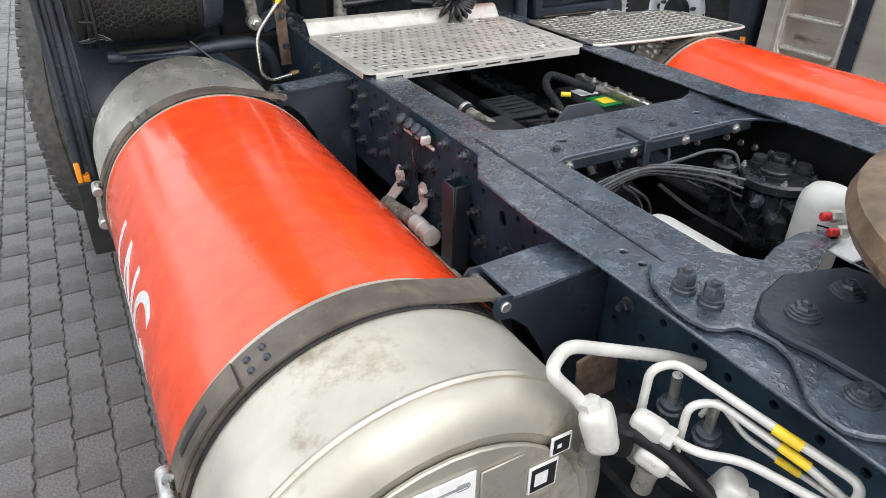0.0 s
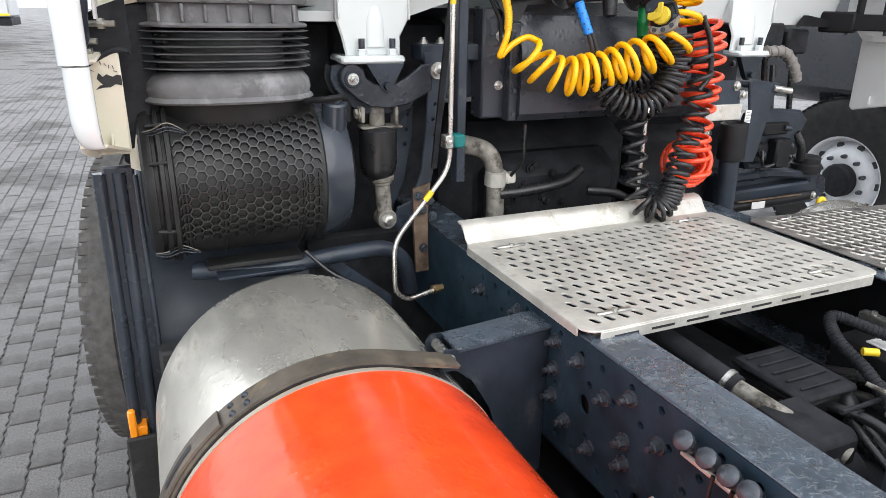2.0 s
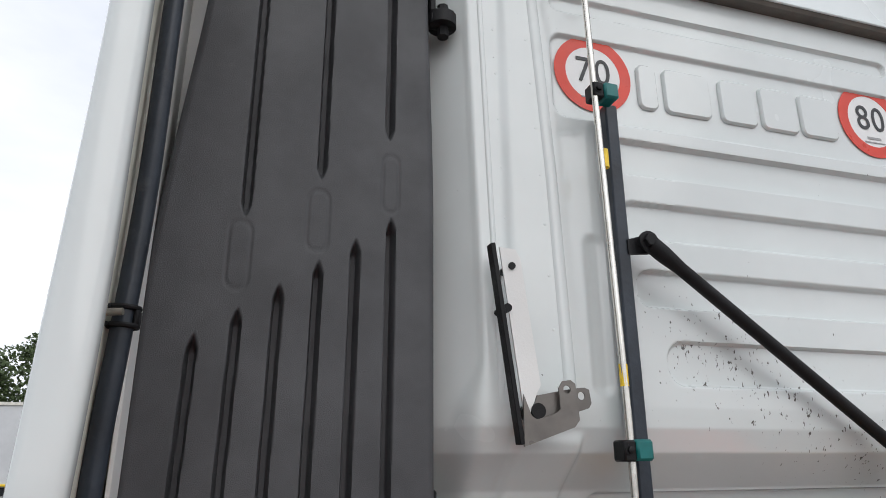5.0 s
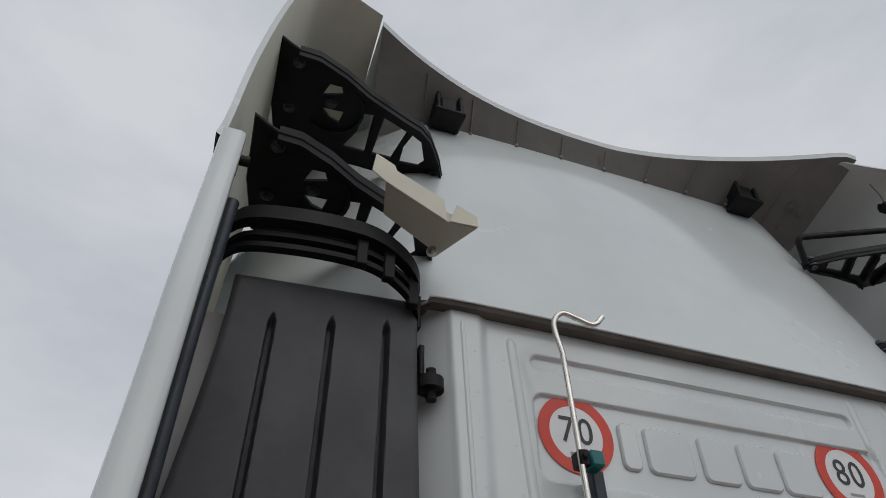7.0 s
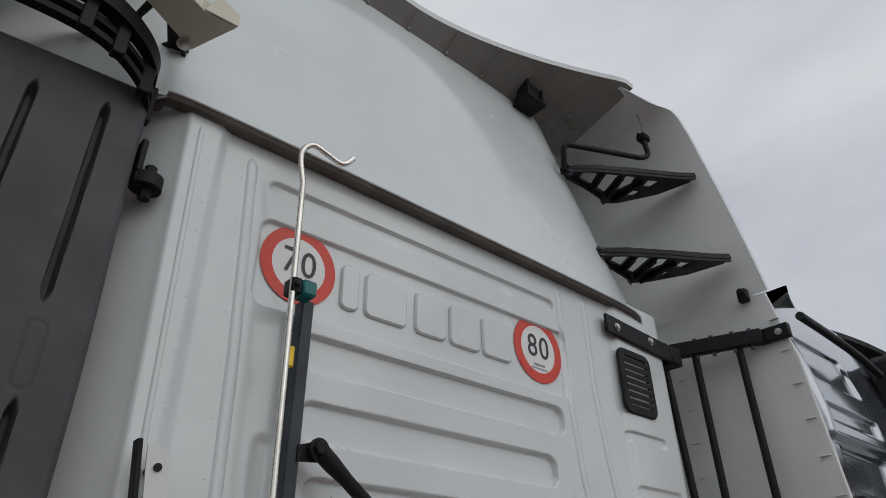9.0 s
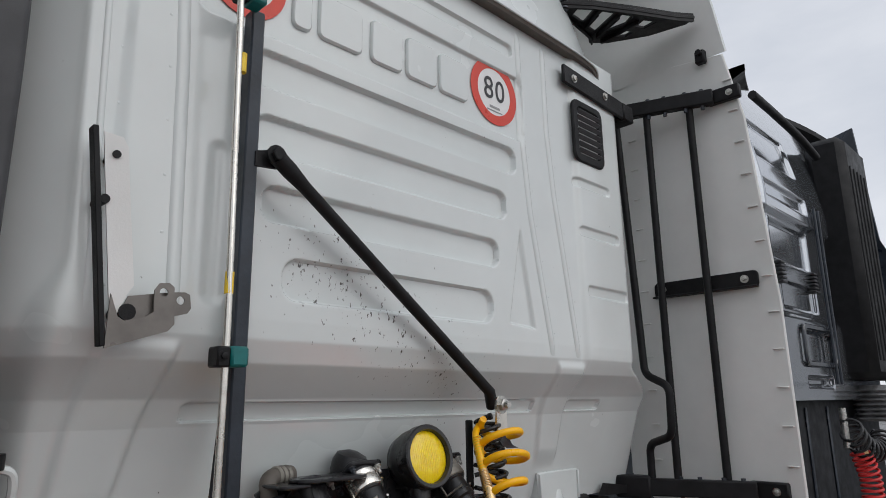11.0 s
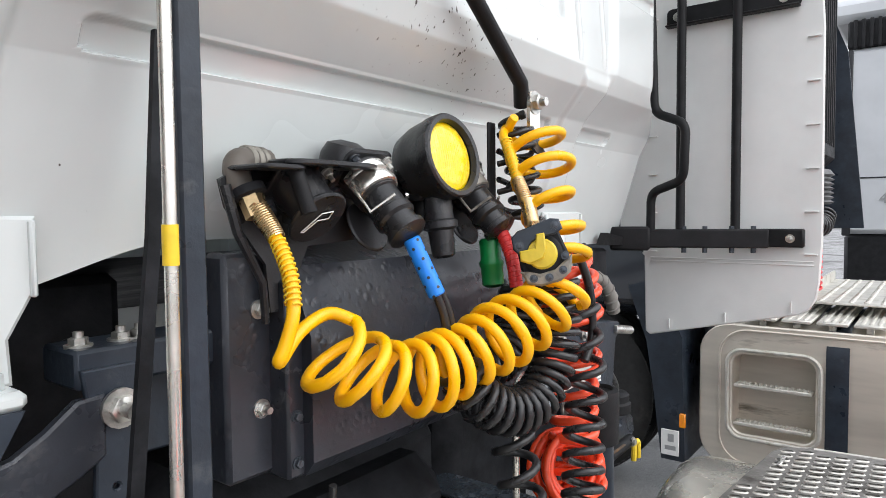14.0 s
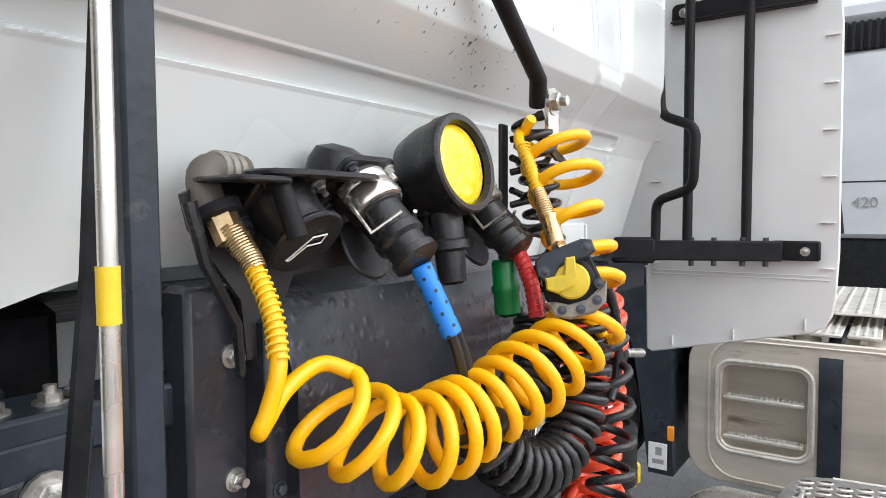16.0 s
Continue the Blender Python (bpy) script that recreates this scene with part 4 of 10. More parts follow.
def add_oval(bm, prof, cx, cy, ax, ay, seg=56, power=3.0):
    rings = []
    for r, z in prof:
        ring = []
        for k in range(seg):
            a = 2 * math.pi * k / seg
            c, s = math.cos(a), math.sin(a)
            f = (abs(c) ** power + abs(s) ** power) ** (-1 / power)
            ring.append(bm.verts.new((cx + r * ax * f * c, cy + r * ay * f * s, z)))
        rings.append(ring)
    for a, b in zip(rings, rings[1:]):
        for k in range(seg):
            bm.faces.new((a[k], a[(k + 1) % seg], b[(k + 1) % seg], b[k]))


BX, BY, BA, BD = 0.176, 2.575, 1.05, 0.86
folds = []
for k in range(6):
    z = 1.492 + k * 0.0150
    folds += [(0.122, z), (0.122, z + 0.006), (0.172, z + 0.0076), (0.1765, z + 0.0086), (0.172, z + 0.0098), (0.122, z + 0.0108)]
for nm, pr, mt, lab in (("lower_cuff", [(0.150, 1.426), (0.176, 1.428), (0.180, 1.433), (0.177, 1.438), (0.172, 1.442), (0.175, 1.455), (0.172, 1.472), (0.160, 1.488), (0.142, 1.494)], DUSTYR, "dusty bulging lower cuff"), ("fold", folds, FOLDS, "dark rubber folds"), ("neck", [(0.140, 1.582), (0.172, 1.584), (0.174, 1.588), (0.170, 1.592), (0.158, 1.594), (0.156, 1.632)], DUSTYR, "pale dusty neck"), ("top_clamp", [(0.156, 1.630), (0.172, 1.632), (0.175, 1.640), (0.175, 1.664), (0.181, 1.668), (0.181, 1.678), (0.176, 1.682), (0.176, 1.690), (0.165, 1.698)], FOLDS, "dark stepped top clamp")):
    bm = B()
    add_oval(bm, pr, BX, BY, BA, BD)
    part(nm, bm, mt, bell, lab, 50)
for k in range(7):
    x = 0.040 + k * 0.045
    yb = BY - 0.152 * BD
    for lo, hi in (((x - 0.006, yb - 0.022, 1.634), (x + 0.006, yb - 0.008, 1.664)), ((x - 0.0035, yb - 0.012, 1.594), (x + 0.0035, yb + 0.004, 1.630))):
        if lo[2] < 1.6 or k in (2, 3, 4):
            bm = B()
            add_box(bm, lo, hi, 0.002)
            part("clamp_rib", bm, DUSTYR, bell)


# ---- air filter ----
filt = thing("air_filter_housing", "dusty black plastic air filter housing with honeycomb grid", "air filter", (0.17, 2.56, 1.07))
FC, FR = (2.562, 1.245), 0.176
bm = B()
add_lathe(bm, [(0.165, 0.03), (FR, 0.034), (FR, 0.352), (0.170, 0.358)], (0, *FC), (1, 0, 0), 48)
add_oval(bm, [(0.150, 1.33), (0.158, 1.40), (0.166, 1.430)], 0.178, 2.580, 1.02, 0.86)
part("housing", bm, FILTERP, filt)
bm = B()
add_lathe(bm, [(0.170, 0.350), (0.172, 0.365), (0.168, 0.392), (0.150, 0.425), (0.110, 0.440), (0.03, 0.446)], (0, *FC), (1, 0, 0), 40)
add_cyl(bm, (0.395, 2.47, 1.36), (0.395, 2.45, 1.425), 0.030, seg=16, c=0.004)
part("end_dome", bm, DOME, filt, "smooth black end dome")
bm = B()
add_lathe(bm, [(0.03, -0.030), (0.150, -0.030), (0.172, -0.024), (0.178, -0.014), (0.178, -0.006), (0.171, -0.005), (0.171, 0.002), (0.178, 0.003), (0.186, 0.006), (0.186, 0.014), (0.177, 0.015), (0.177, 0.021), (0.190, 0.022), (0.190, 0.031), (0.178, 0.034)], (0, *FC), (1, 0, 0), 56)
cover = part("cover", bm, FILTERP, filt, "ribbed round end cover")
for a in (100, 128, 156, 204, 232, 260):
    c, s = math.cos(radians(a)), math.sin(radians(a))
    bm = B()
    add_cyl(bm, (-0.012, FC[0] + 0.180 * c, FC[1] + 0.180 * s), (0.022, FC[0] + 0.184 * c, FC[1] + 0.184 * s), 0.005, seg=6)
    part("cover_rib", bm, FILTERP, cover)
bm = B()
R, hs = FR + 0.0005, 0.0126
def hex_pt(x, s):
    a = s / FR
    return V((x, FC[0] - R * math.cos(a), FC[1] + R * math.sin(a)))
for c in range(16):
    for r in range(-5, 10):
        cx = 0.048 + c * hs * 1.5
        cs = r * hs * 1.732 - 0.002 + (hs * 0.866 if c % 2 else 0)
        if cs > 0.125 and c < 2 or cs > 0.165 and c > 13 or cs > 0.198 or cs > 0.178 and not 3 < c < 13:
            continue
        for k in range(3):
            a0, a1 = radians(60 * k), radians(60 + 60 * k)
            p0 = (cx + hs * math.cos(a0), cs + hs * math.sin(a0))
            p1 = (cx + hs * math.cos(a1), cs + hs * math.sin(a1))
            a, b = hex_pt(*p0), hex_pt(*p1)
            out = V((0, a.y - FC[0], a.z - FC[1])).normalized()
            side = (b - a).normalized().cross(out) * 0.0013
            h = out * 0.008
            add_mesh(bm, [a - side, b - side, b - side + h, a - side + h, a + side, b + side, b + side + h, a + side + h], [(0, 1, 2, 3), (4, 7, 6, 5), (3, 2, 6, 7)])
tagged(part("honeycomb_grid", bm, HEXP, filt, "raised honeycomb ribs", 0), kind="stuff")
bm = B()
for x in (0.042, 0.050, 0.125, 0.137, 0.300, 0.312, 0.336):
    add_lathe(bm, [(FR, x - 0.003), (FR + 0.004, x - 0.002), (FR + 0.004, x + 0.002), (FR, x + 0.003)], (0, *FC), (1, 0, 0), 30, False, (radians(-190), radians(-80)))
add_box(bm, (0.08, 2.44, 1.052), (0.30, 2.50, 1.064), 0.003)
part("base_rib", bm, FILTERP, filt)
for z, y in ((1.375, 2.442), (1.105, 2.445)):
    for dz, k in ((0.010, 1.0), (0.004, 0.75), (-0.004, 0.85)):
        bm = B()
        add_tube(bm, curve_pts([(-0.024, y + 0.012, z - 0.004 + dz * 0.3), (0.0, y - 0.012, z + dz * 0.8), (0.030, y - 0.020 * k, z + 0.012 * k + dz), (0.060, y - 0.010, z + dz * 0.5), (0.070, y + 0.004, z - 0.006)], 5), 0.0014, 6)
        part("wire_clip", bm, PIPEGREY if dz > 0.005 else DARKBOLT, filt, "thin wire clip")
bm = B()
add_tube(bm, curve_pts([(0.33, 2.46, 1.425), (0.37, 2.43, 1.432), (0.42, 2.45, 1.43), (0.425, 2.46, 1.395)], 6), 0.007, 8)
add_cyl(bm, (0.425, 2.46, 1.375), (0.425, 2.46, 1.42), 0.010, seg=10)
part("sensor_pipe", bm, BLACKP, filt)

# support bar under the filter
bm = B()
add_tube(bm, round_path([(0.05, 2.50, 1.035), (0.25, 2.46, 1.03), (0.36, 2.46, 1.045), (0.52, 2.47, 1.045), (0.575, 2.48, 1.0), (0.60, 2.50, 0.90)], 0.05), 0.021, 12)
add_box(bm, (0.10, 2.42, 1.032), (0.30, 2.50, 1.040), 0.002)
solo("filter_support_bar", bm, FRAME, "bent dark tube carrying the air filter", "support bar")
bm = B()
add_tube(bm, curve_pts([(0.30, 2.42, 1.08), (0.36, 2.40, 1.02), (0.45, 2.39, 0.965), (0.50, 2.39, 0.91)], 8), 0.005, 8)
solo("cable", bm, BLACKH, "thin black cable hanging below the filter", "cable")
bm = B()
add_prism(bm, [(0, 0), (0.15, -0.13), (0.15, -0.16), (-0.02, -0.02)], (0.38, 2.46, 1.04), (1, 0, 0), (0, 0, 1), -0.02)
solo("support_gusset", bm, FRAME, "dark triangular gusset under the support tube", "bracket")


# ---- fuel tanks ----
TX, TZ, TR = 0.24, 0.75, 0.310


def fuel_tank(letters, edge):
    tk = thing("fuel_tank", "round steel gas fuel tank with an orange wrap", "fuel tank", (TX, 1.5, GROUND + 0.20), "fuel tanks")
    bm = B()
    add_lathe(bm, [(TR, edge - 0.08), (TR, 2.32), (TR - 0.006, 2.345), (TR - 0.022, 2.372), (TR - 0.06, 2.398), (0.15, 2.42), (0.02, 2.425)], (TX, 0, TZ), (0, 1, 0), 72, False)
    part("shell", bm, STEELTOP, tk, "wet streaked stainless steel shell")
    bm = B()
    add_lathe(bm, [(0.02, 0.552), (0.245, 0.552), (0.252, 0.548), (0.258, 0.550), (0.275, 0.556), (0.294, 0.567), (0.305, 0.582), (TR, 0.600), (TR, 0.90)], (TX, 0, TZ), (0, 1, 0), 72, False)
    part("end_cap", bm, STEEL, tk, "pale brushed steel end cap")
    bm = B()
    n = 72
    add_tube(bm, [(TX + (TR + 0.001) * math.cos(2 * math.pi * k / n), 0.597, TZ + (TR + 0.001) * math.sin(2 * math.pi * k / n)) for k in range(n)], 0.0055, 6, True)
    part("weld_bead", bm, STEEL, tk)
    bm = B()
    add_lathe(bm, [(TR + 0.0005, 0.835), (TR + 0.003, 0.837), (TR + 0.003, edge - 0.002), (TR + 0.0005, edge)], (TX, 0, TZ), (0, 1, 0), 96, False)
    part("wrap", bm, ORANGE, tk, "glossy orange vinyl wrap, wet and scuffed", 30)
    for y0 in (0.838, edge - 0.018):
        bm = B()
        add_lathe(bm, [(TR + 0.003, y0), (TR + 0.0042, y0), (TR + 0.0042, y0 + 0.010), (TR + 0.003, y0 + 0.010)], (TX, 0, TZ), (0, 1, 0), 96, False)
        part("wrap_border", bm, STEEL, tk, "thin pale border of the wrap", 30)
    for y, w in ((0.800, 0.066), (edge + 0.025, 0.050)):
        bm = B()
        arc = (radians(12), radians(196))
        prof = [(TR + 0.003, y - w / 2), (TR + 0.010, y - w / 2), (TR + 0.010, y + w / 2), (TR + 0.003, y + w / 2), (TR + 0.003, y - w / 2)]
        # the strap runs from the bracket over the top and down the outside
        pts = []
        for k in range(49):
            a = radians(51.5 + 198.5 * k / 48)
            pts.append((math.cos(a), math.sin(a)))
        off = [(TR + 0.01) / math.cos(max(0, radians(75) - math.atan2(s, c))) - TR - 0.01 if s > 0 and c > 0 else 0 for c, s in pts]
        rings = [[bm.verts.new((TX + (r + e) * c, h, TZ + (r + e) * s)) for r, h in prof[:4]] for (c, s), e in zip(pts, off)]
        for a, b in zip(rings, rings[1:]):
            for k in range(4):
                bm.faces.new((a[k], a[(k + 1) % 4], b[(k + 1) % 4], b[k]))
        strap = part("strap", bm, STRAP, tk, "dark steel tank strap")
        bm = B()
        rings = [[bm.verts.new((TX + r * c, h, TZ + r * s)) for r, h in ((TR + 0.0005, y - w / 2 - 0.006), (TR + 0.005, y - w / 2 - 0.006), (TR + 0.005, y + w / 2 + 0.006), (TR + 0.0005, y + w / 2 + 0.006))] for c, s in pts]
        for a, b in zip(rings, rings[1:]):
            for k in range(4):
                bm.faces.new((a[k], a[(k + 1) % 4], b[(k + 1) % 4], b[k]))
        part("strap_liner", bm, BLACKH, tk, "black rubber strap liner")
        # tensioner on the outer side: slotted outer tongue, rivets, clamp barrel
        bm = B()
        ring = []
        for k in range(13):
            a = radians(128 + 33 * k / 12)
            ring.append([bm.verts.new((TX + (TR + r) * math.cos(a), yy, TZ + (TR + r) * math.sin(a))) for r, yy in ((0.011, y - w * 0.42), (0.016, y - w * 0.42), (0.016, y + w * 0.42), (0.011, y + w * 0.42))])
        for a, b in zip(ring, ring[1:]):
            for k in range(4):
                bm.faces.new((a[k], a[(k + 1) % 4], b[(k + 1) % 4], b[k]))
        part("tongue", bm, STRAP, strap)
        for a, dy in ((124, -0.012), (124, 0.012), (119, -0.012), (119, 0.012)):
            bm = B()
            c, s = math.cos(radians(a)), math.sin(radians(a))
            add_lathe(bm, [(0.006, 0), (0.005, 0.004), (0.001, 0.006)], (TX + (TR + 0.010) * c, y + dy, TZ + (TR + 0.010) * s), (c, 0, s), 10)
            part("rivet", bm, DARKBOLT, strap)
        bm = B()
        ring = []
        for k in range(9):
            a = radians(139 + 14 * k / 8)
            ring.append([bm.verts.new((TX + (TR + 0.0172) * math.cos(a), yy, TZ + (TR + 0.0172) * math.sin(a))) for yy in (y - 0.007, y + 0.007)])
        for a, b in zip(ring, ring[1:]):
            bm.faces.new((a[0], a[1], b[1], b[0]))
        part("slot", bm, INK, strap, "dark open slot", 0)
        bm = B()
        c, s = math.cos(radians(164)), math.sin(radians(164))
        p = V((TX + (TR + 0.022) * c, y, TZ + (TR + 0.022) * s))
        add_cyl(bm, p + V((0, -w * 0.55, 0)), p + V((0, w * 0.55, 0)), 0.014, seg=14, c=0.003)
        add_cyl(bm, p + V((0.004, 0, 0.02)), p + V((-0.006, 0, -0.10)), 0.009, seg=10)
        add_cyl(bm, p + V((-0.004, -w * 0.4, -0.10)), p + V((-0.004, w * 0.4, -0.10)), 0.015, seg=14, c=0.003)
        part("tension_bolt", bm, ZINC, strap, "zinc tension bolt and barrel")
    if letters:
        me = text_mesh("LNG", 0.268, 0.001)
        bm = B()
        bm.from_mesh(me)
        bmesh.ops.subdivide_edges(bm, edges=[e for e in bm.edges if e.calc_length() > 0.03], cuts=6)
        bmesh.ops.triangulate(bm, faces=bm.faces[:])
        for v in bm.verts:
            u, w, d = v.co.x * 0.80 + v.co.y * 0.10, v.co.y, v.co.z
            a = radians(170) - w / TR
            v.co = (TX + (TR + 0.0042 + d) * math.cos(a), 1.375 - u, TZ + (TR + 0.0042 + d) * math.sin(a))
        part("lettering", bm, LETTER, tk, "white letters LNG", 0)
    return tk


tank = fuel_tank(True, 1.88)

# rear-end shroud, data plates and gas pipes of the near tank
bm = B()
add_flat(bm, [(0.235 * math.cos(radians(a)), 0.235 * math.sin(radians(a))) for a in range(-20, 201, 10)], [], 0.008, (TX, 0.546, TZ), (1, 0, 0), (0, 0, 1), 0.002)
part("shroud", bm, STEEL, tank, "pale steel end plate")
for lo, hi, mat, lab in (((0.105, 0.10), (0.275, 0.205), LETTER, "white data plate"), ((0.283, 0.09), (0.352, 0.195), STEEL, "bare metal data plate"), ((0.362, 0.105), (0.412, 0.158), LETTER, "white-edged black plate"), ((0.395, 0.165), (0.43, 0.20), LETTER, "small white sticker")):
    bm = B()
    add_box(bm, (lo[0], 0.5380, TZ + lo[1]), (hi[0], 0.5415, TZ + hi[1]), 0.001)
    pl = part("data_plate", bm, mat, tank, lab)
    if mat is LETTER and hi[0] < 0.3:
        for k in range(6):
            bm = B()
            z = TZ + hi[1] - 0.022 - k * 0.014
            add_box(bm, (lo[0] + 0.01, 0.5372, z), (hi[0] - 0.012 - 0.03 * (k % 3), 0.5381, z + 0.005), 0)
            part("print_bar", bm, GREYINK, pl, "", 0)
        bm = B()
        add_flat(bm, slot2(0.255, TZ + 0.185, 0.022, 0.012), [slot2(0.255, TZ + 0.185, 0.019, 0.009)], 0.0008, (0, 0.5376, 0), (1, 0, 0), (0, 0, 1))
        part("print_oval", bm, GREYINK, pl, "", 0)
    elif lo[0] > 0.35:
        bm = B()
        add_box(bm, (lo[0] + 0.004, 0.5372, TZ + lo[1] + 0.004), (hi[0] - 0.004, 0.5381, TZ + hi[1] - 0.004), 0)
        part("print_field", bm, INK, pl, "", 0)
        bm = B()
        add_box(bm, (lo[0] + 0.010, 0.5366, TZ + lo[1] + 0.014), (hi[0] - 0.018, 0.5373, TZ + hi[1] - 0.014), 0)
        part("print_bar", bm, LETTER, pl, "", 0)


def gas_pipe(name, pts, r, label, rounding=0.03):
    bm = B()
    add_tube(bm, round_path(pts, rounding, 6), r, 12)
    return solo(name, bm, WHITEPIPE, label, "pipe", "gas pipes")


gas_pipe("gas_pipe", [(0.452, 0.515, 0.96), (0.436, 0.538, 1.002), (0.388, 0.556, 1.060), (0.441, 0.586, 1.062), (0.605, 0.548, 1.006), (0.668, 0.535, 0.975)], 0.0098, "thick bent grey gas pipe at the tank end", 0.025)
gas_pipe("gas_pipe", [(0.520, 0.507, 0.90), (0.524, 0.510, 1.045), (0.562, 0.502, 1.047), (0.602, 0.346, 1.028), (0.646, 0.272, 0.998), (0.600, 0.262, 0.985), (0.568, 0.376, 0.980), (0.524, 0.412, 0.980), (0.512, 0.466, 0.978)], 0.0064, "looped grey gas pipe with yellow tape", 0.026)
gas_pipe("gas_pipe", [(0.533, 0.447, 0.90), (0.540, 0.452, 1.022), (0.575, 0.438, 1.024), (0.611, 0.333, 1.000), (0.640, 0.262, 0.965)], 0.0058, "slim grey gas pipe beside the chassis rail", 0.024)
gas_pipe("gas_pipe", [(0.600, 0.470, 0.96), (0.606, 0.458, 1.0), (0.613, 0.410, 0.970), (0.631, 0.350, 0.960), (0.650, 0.28, 0.95)], 0.0042, "thin grey gas pipe beside the chassis rail", 0.015)
gas_pipe("gas_pipe", [(0.530, 0.440, 0.912), (0.560, 0.405, 0.895), (0.60, 0.34, 0.87)], 0.0095, "short grey gas pipe from the valve block")
for a, b, r in (((0.594, 0.368, 1.031), (0.605, 0.334, 1.025), 0.0074), ((0.602, 0.358, 1.006), (0.614, 0.322, 0.997), 0.0068), ((0.624, 0.366, 0.963), (0.633, 0.336, 0.959), 0.0054)):
    bm = B()
    add_cyl(bm, a, b, r, seg=12)
    solo("tape_wrap", bm, YTAPE, "yellow tape wrapped round a slim gas pipe", "tape", "tape wraps")
valve = thing("gas_valve_block", "grey-white valve bodies and unions on the tank end", "valve", (0.46, 0.46, 0.88))


def soft_box(bm, c, size, d, r=0.3):
    """A cast body with well rounded corners, its long side along d."""
    u, w, d = axis_frame(V(d))
    rings = []
    for f, k in ((-0.5, 0.62), (-0.46, 0.82), (-0.38, 0.95), (-0.28, 1.0), (0.28, 1.0), (0.38, 0.95), (0.46, 0.82), (0.5, 0.62)):
        ring = []
        for j in range(20):
            a = 2 * math.pi * j / 20
            ca, sa = math.cos(a), math.sin(a)
            q = (abs(ca) ** 4 + abs(sa) ** 4) ** -0.25
            ring.append(V(c) + d * (f * size[2]) + u * (ca * q * size[0] * k / 2) + w * (sa * q * size[1] * k / 2))
        rings += ring
    m = 20
    add_mesh(bm, rings, [(r_ * m + j, r_ * m + (j + 1) % m, (r_ + 1) * m + (j + 1) % m, (r_ + 1) * m + j) for r_ in range(7) for j in range(m)] + [tuple(range(m)), tuple(range(7 * m, 8 * m))])


# centre, size, long side, outlet direction of each cast body
for c, size, d, outlet in (((0.452, 0.513, 0.970), (0.048, 0.046, 0.072), (0.25, -0.25, -1), (-0.30, 0.35, 1)), ((0.507, 0.478, 0.978), (0.030, 0.030, 0.048), (0.35, -0.9, -0.1), (0.35, -0.9, -0.1)), ((0.512, 0.462, 0.930), (0.036, 0.034, 0.048), (0.45, -0.8, -0.3), (0.6, -0.7, -0.3)), ((0.572, 0.386, 0.912), (0.046, 0.040, 0.050), (0.3, -0.3, 1), (0.6, -0.7, -0.2))):
    bm = B()
    soft_box(bm, c, size, d)
    body_ = part("valve_body", bm, WHITEPIPE, valve, "", 70)
    bm = B()
    o = V(c) + V(outlet).normalized() * size[2] * 0.42
    add_lathe(bm, [(0.010, 0), (0.0145, 0.001), (0.0155, 0.004), (0.0155, 0.013), (0.0145, 0.016), (0.010, 0.017)], o, V(outlet), 6)
    part("union_nut", bm, WHITEPIPE, body_)
    bm = B()
    add_lathe(bm, [(0.017, 0), (0.0175, 0.012), (0.015, 0.014), (0.015, 0.05)], V(c) + V((0, 0.004, -size[2] * 0.4)), (0, 0.1, -1), 16)
    part("stem", bm, PIPEGREY, body_, "weathered threaded stem")
bm = B()
add_cyl(bm, (0.486, 0.505, 0.92), (0.488, 0.498, 0.975), 0.020, seg=16, c=0.005)
add_tube(bm, curve_pts([(0.490, 0.49, 0.965), (0.520, 0.44, 0.945), (0.55, 0.38, 0.90), (0.56, 0.34, 0.86)], 6), 0.012, 10)
part("solenoid", bm, BLACKP, valve, "black solenoid with its cable")
for x, y in ((0.590, 0.512), (0.593, 0.448)):
    bm = B()
    add_cyl(bm, (x, y, 0.93), (x - 0.012, y - 0.006, 1.015), 0.0075, seg=12)
    part("stud", bm, ZINC, valve, "weathered metal stud")
    bm = B()
    add_lathe(bm, [(0.018, 0), (0.021, 0.004), (0.021, 0.014), (0.017, 0.016), (0.017, 0.024), (0.013, 0.026)], (x, y, 0.935), (-0.14, -0.07, 1), 16)
    part("stud_nut", bm, DARKBOLT, valve, "dark ringed nut")

# far tank, seen over the other chassis rail
tank2 = fuel_tank(False, 1.775)
tank2.location.x = 2 * MID - TX


# ---- chassis ----
chassis = thing("chassis_frame", "dark blue-black painted lorry ladder frame, wet with rain", "chassis", (MID, 1.0, 0.79))
RX, RT, RB = 0.675, 1.068, 0.79
random.seed(5)
slots = [slot2(1.80, 0.935, 0.034, 0.040), slot2(1.482, 0.895, 0.045, 0.062, 5, 0.5), slot2(1.625, 0.842, 0.05, 0.03), slot2(1.33, 0.905, 0.022, 0.03), slot2(1.21, 0.875, 0.045, 0.04), slot2(1.09, 0.958, 0.028, 0.034), slot2(0.93, 0.955, 0.06, 0.04)]
small = []
for j, z in enumerate((1.035, 0.985, 0.93, 0.875, 0.825)):
    for k in range(34):
        y = 0.05 + k * 0.068 + (0.034 if j % 2 else 0) + random.uniform(-0.008, 0.008)
        if random.random() < 0.85 and all(math.hypot(y - sum(p[0] for p in s) / len(s), z - sum(p[1] for p in s) / len(s)) > 0.045 for s in slots):
            small.append((y, z + random.uniform(-0.006, 0.006)))
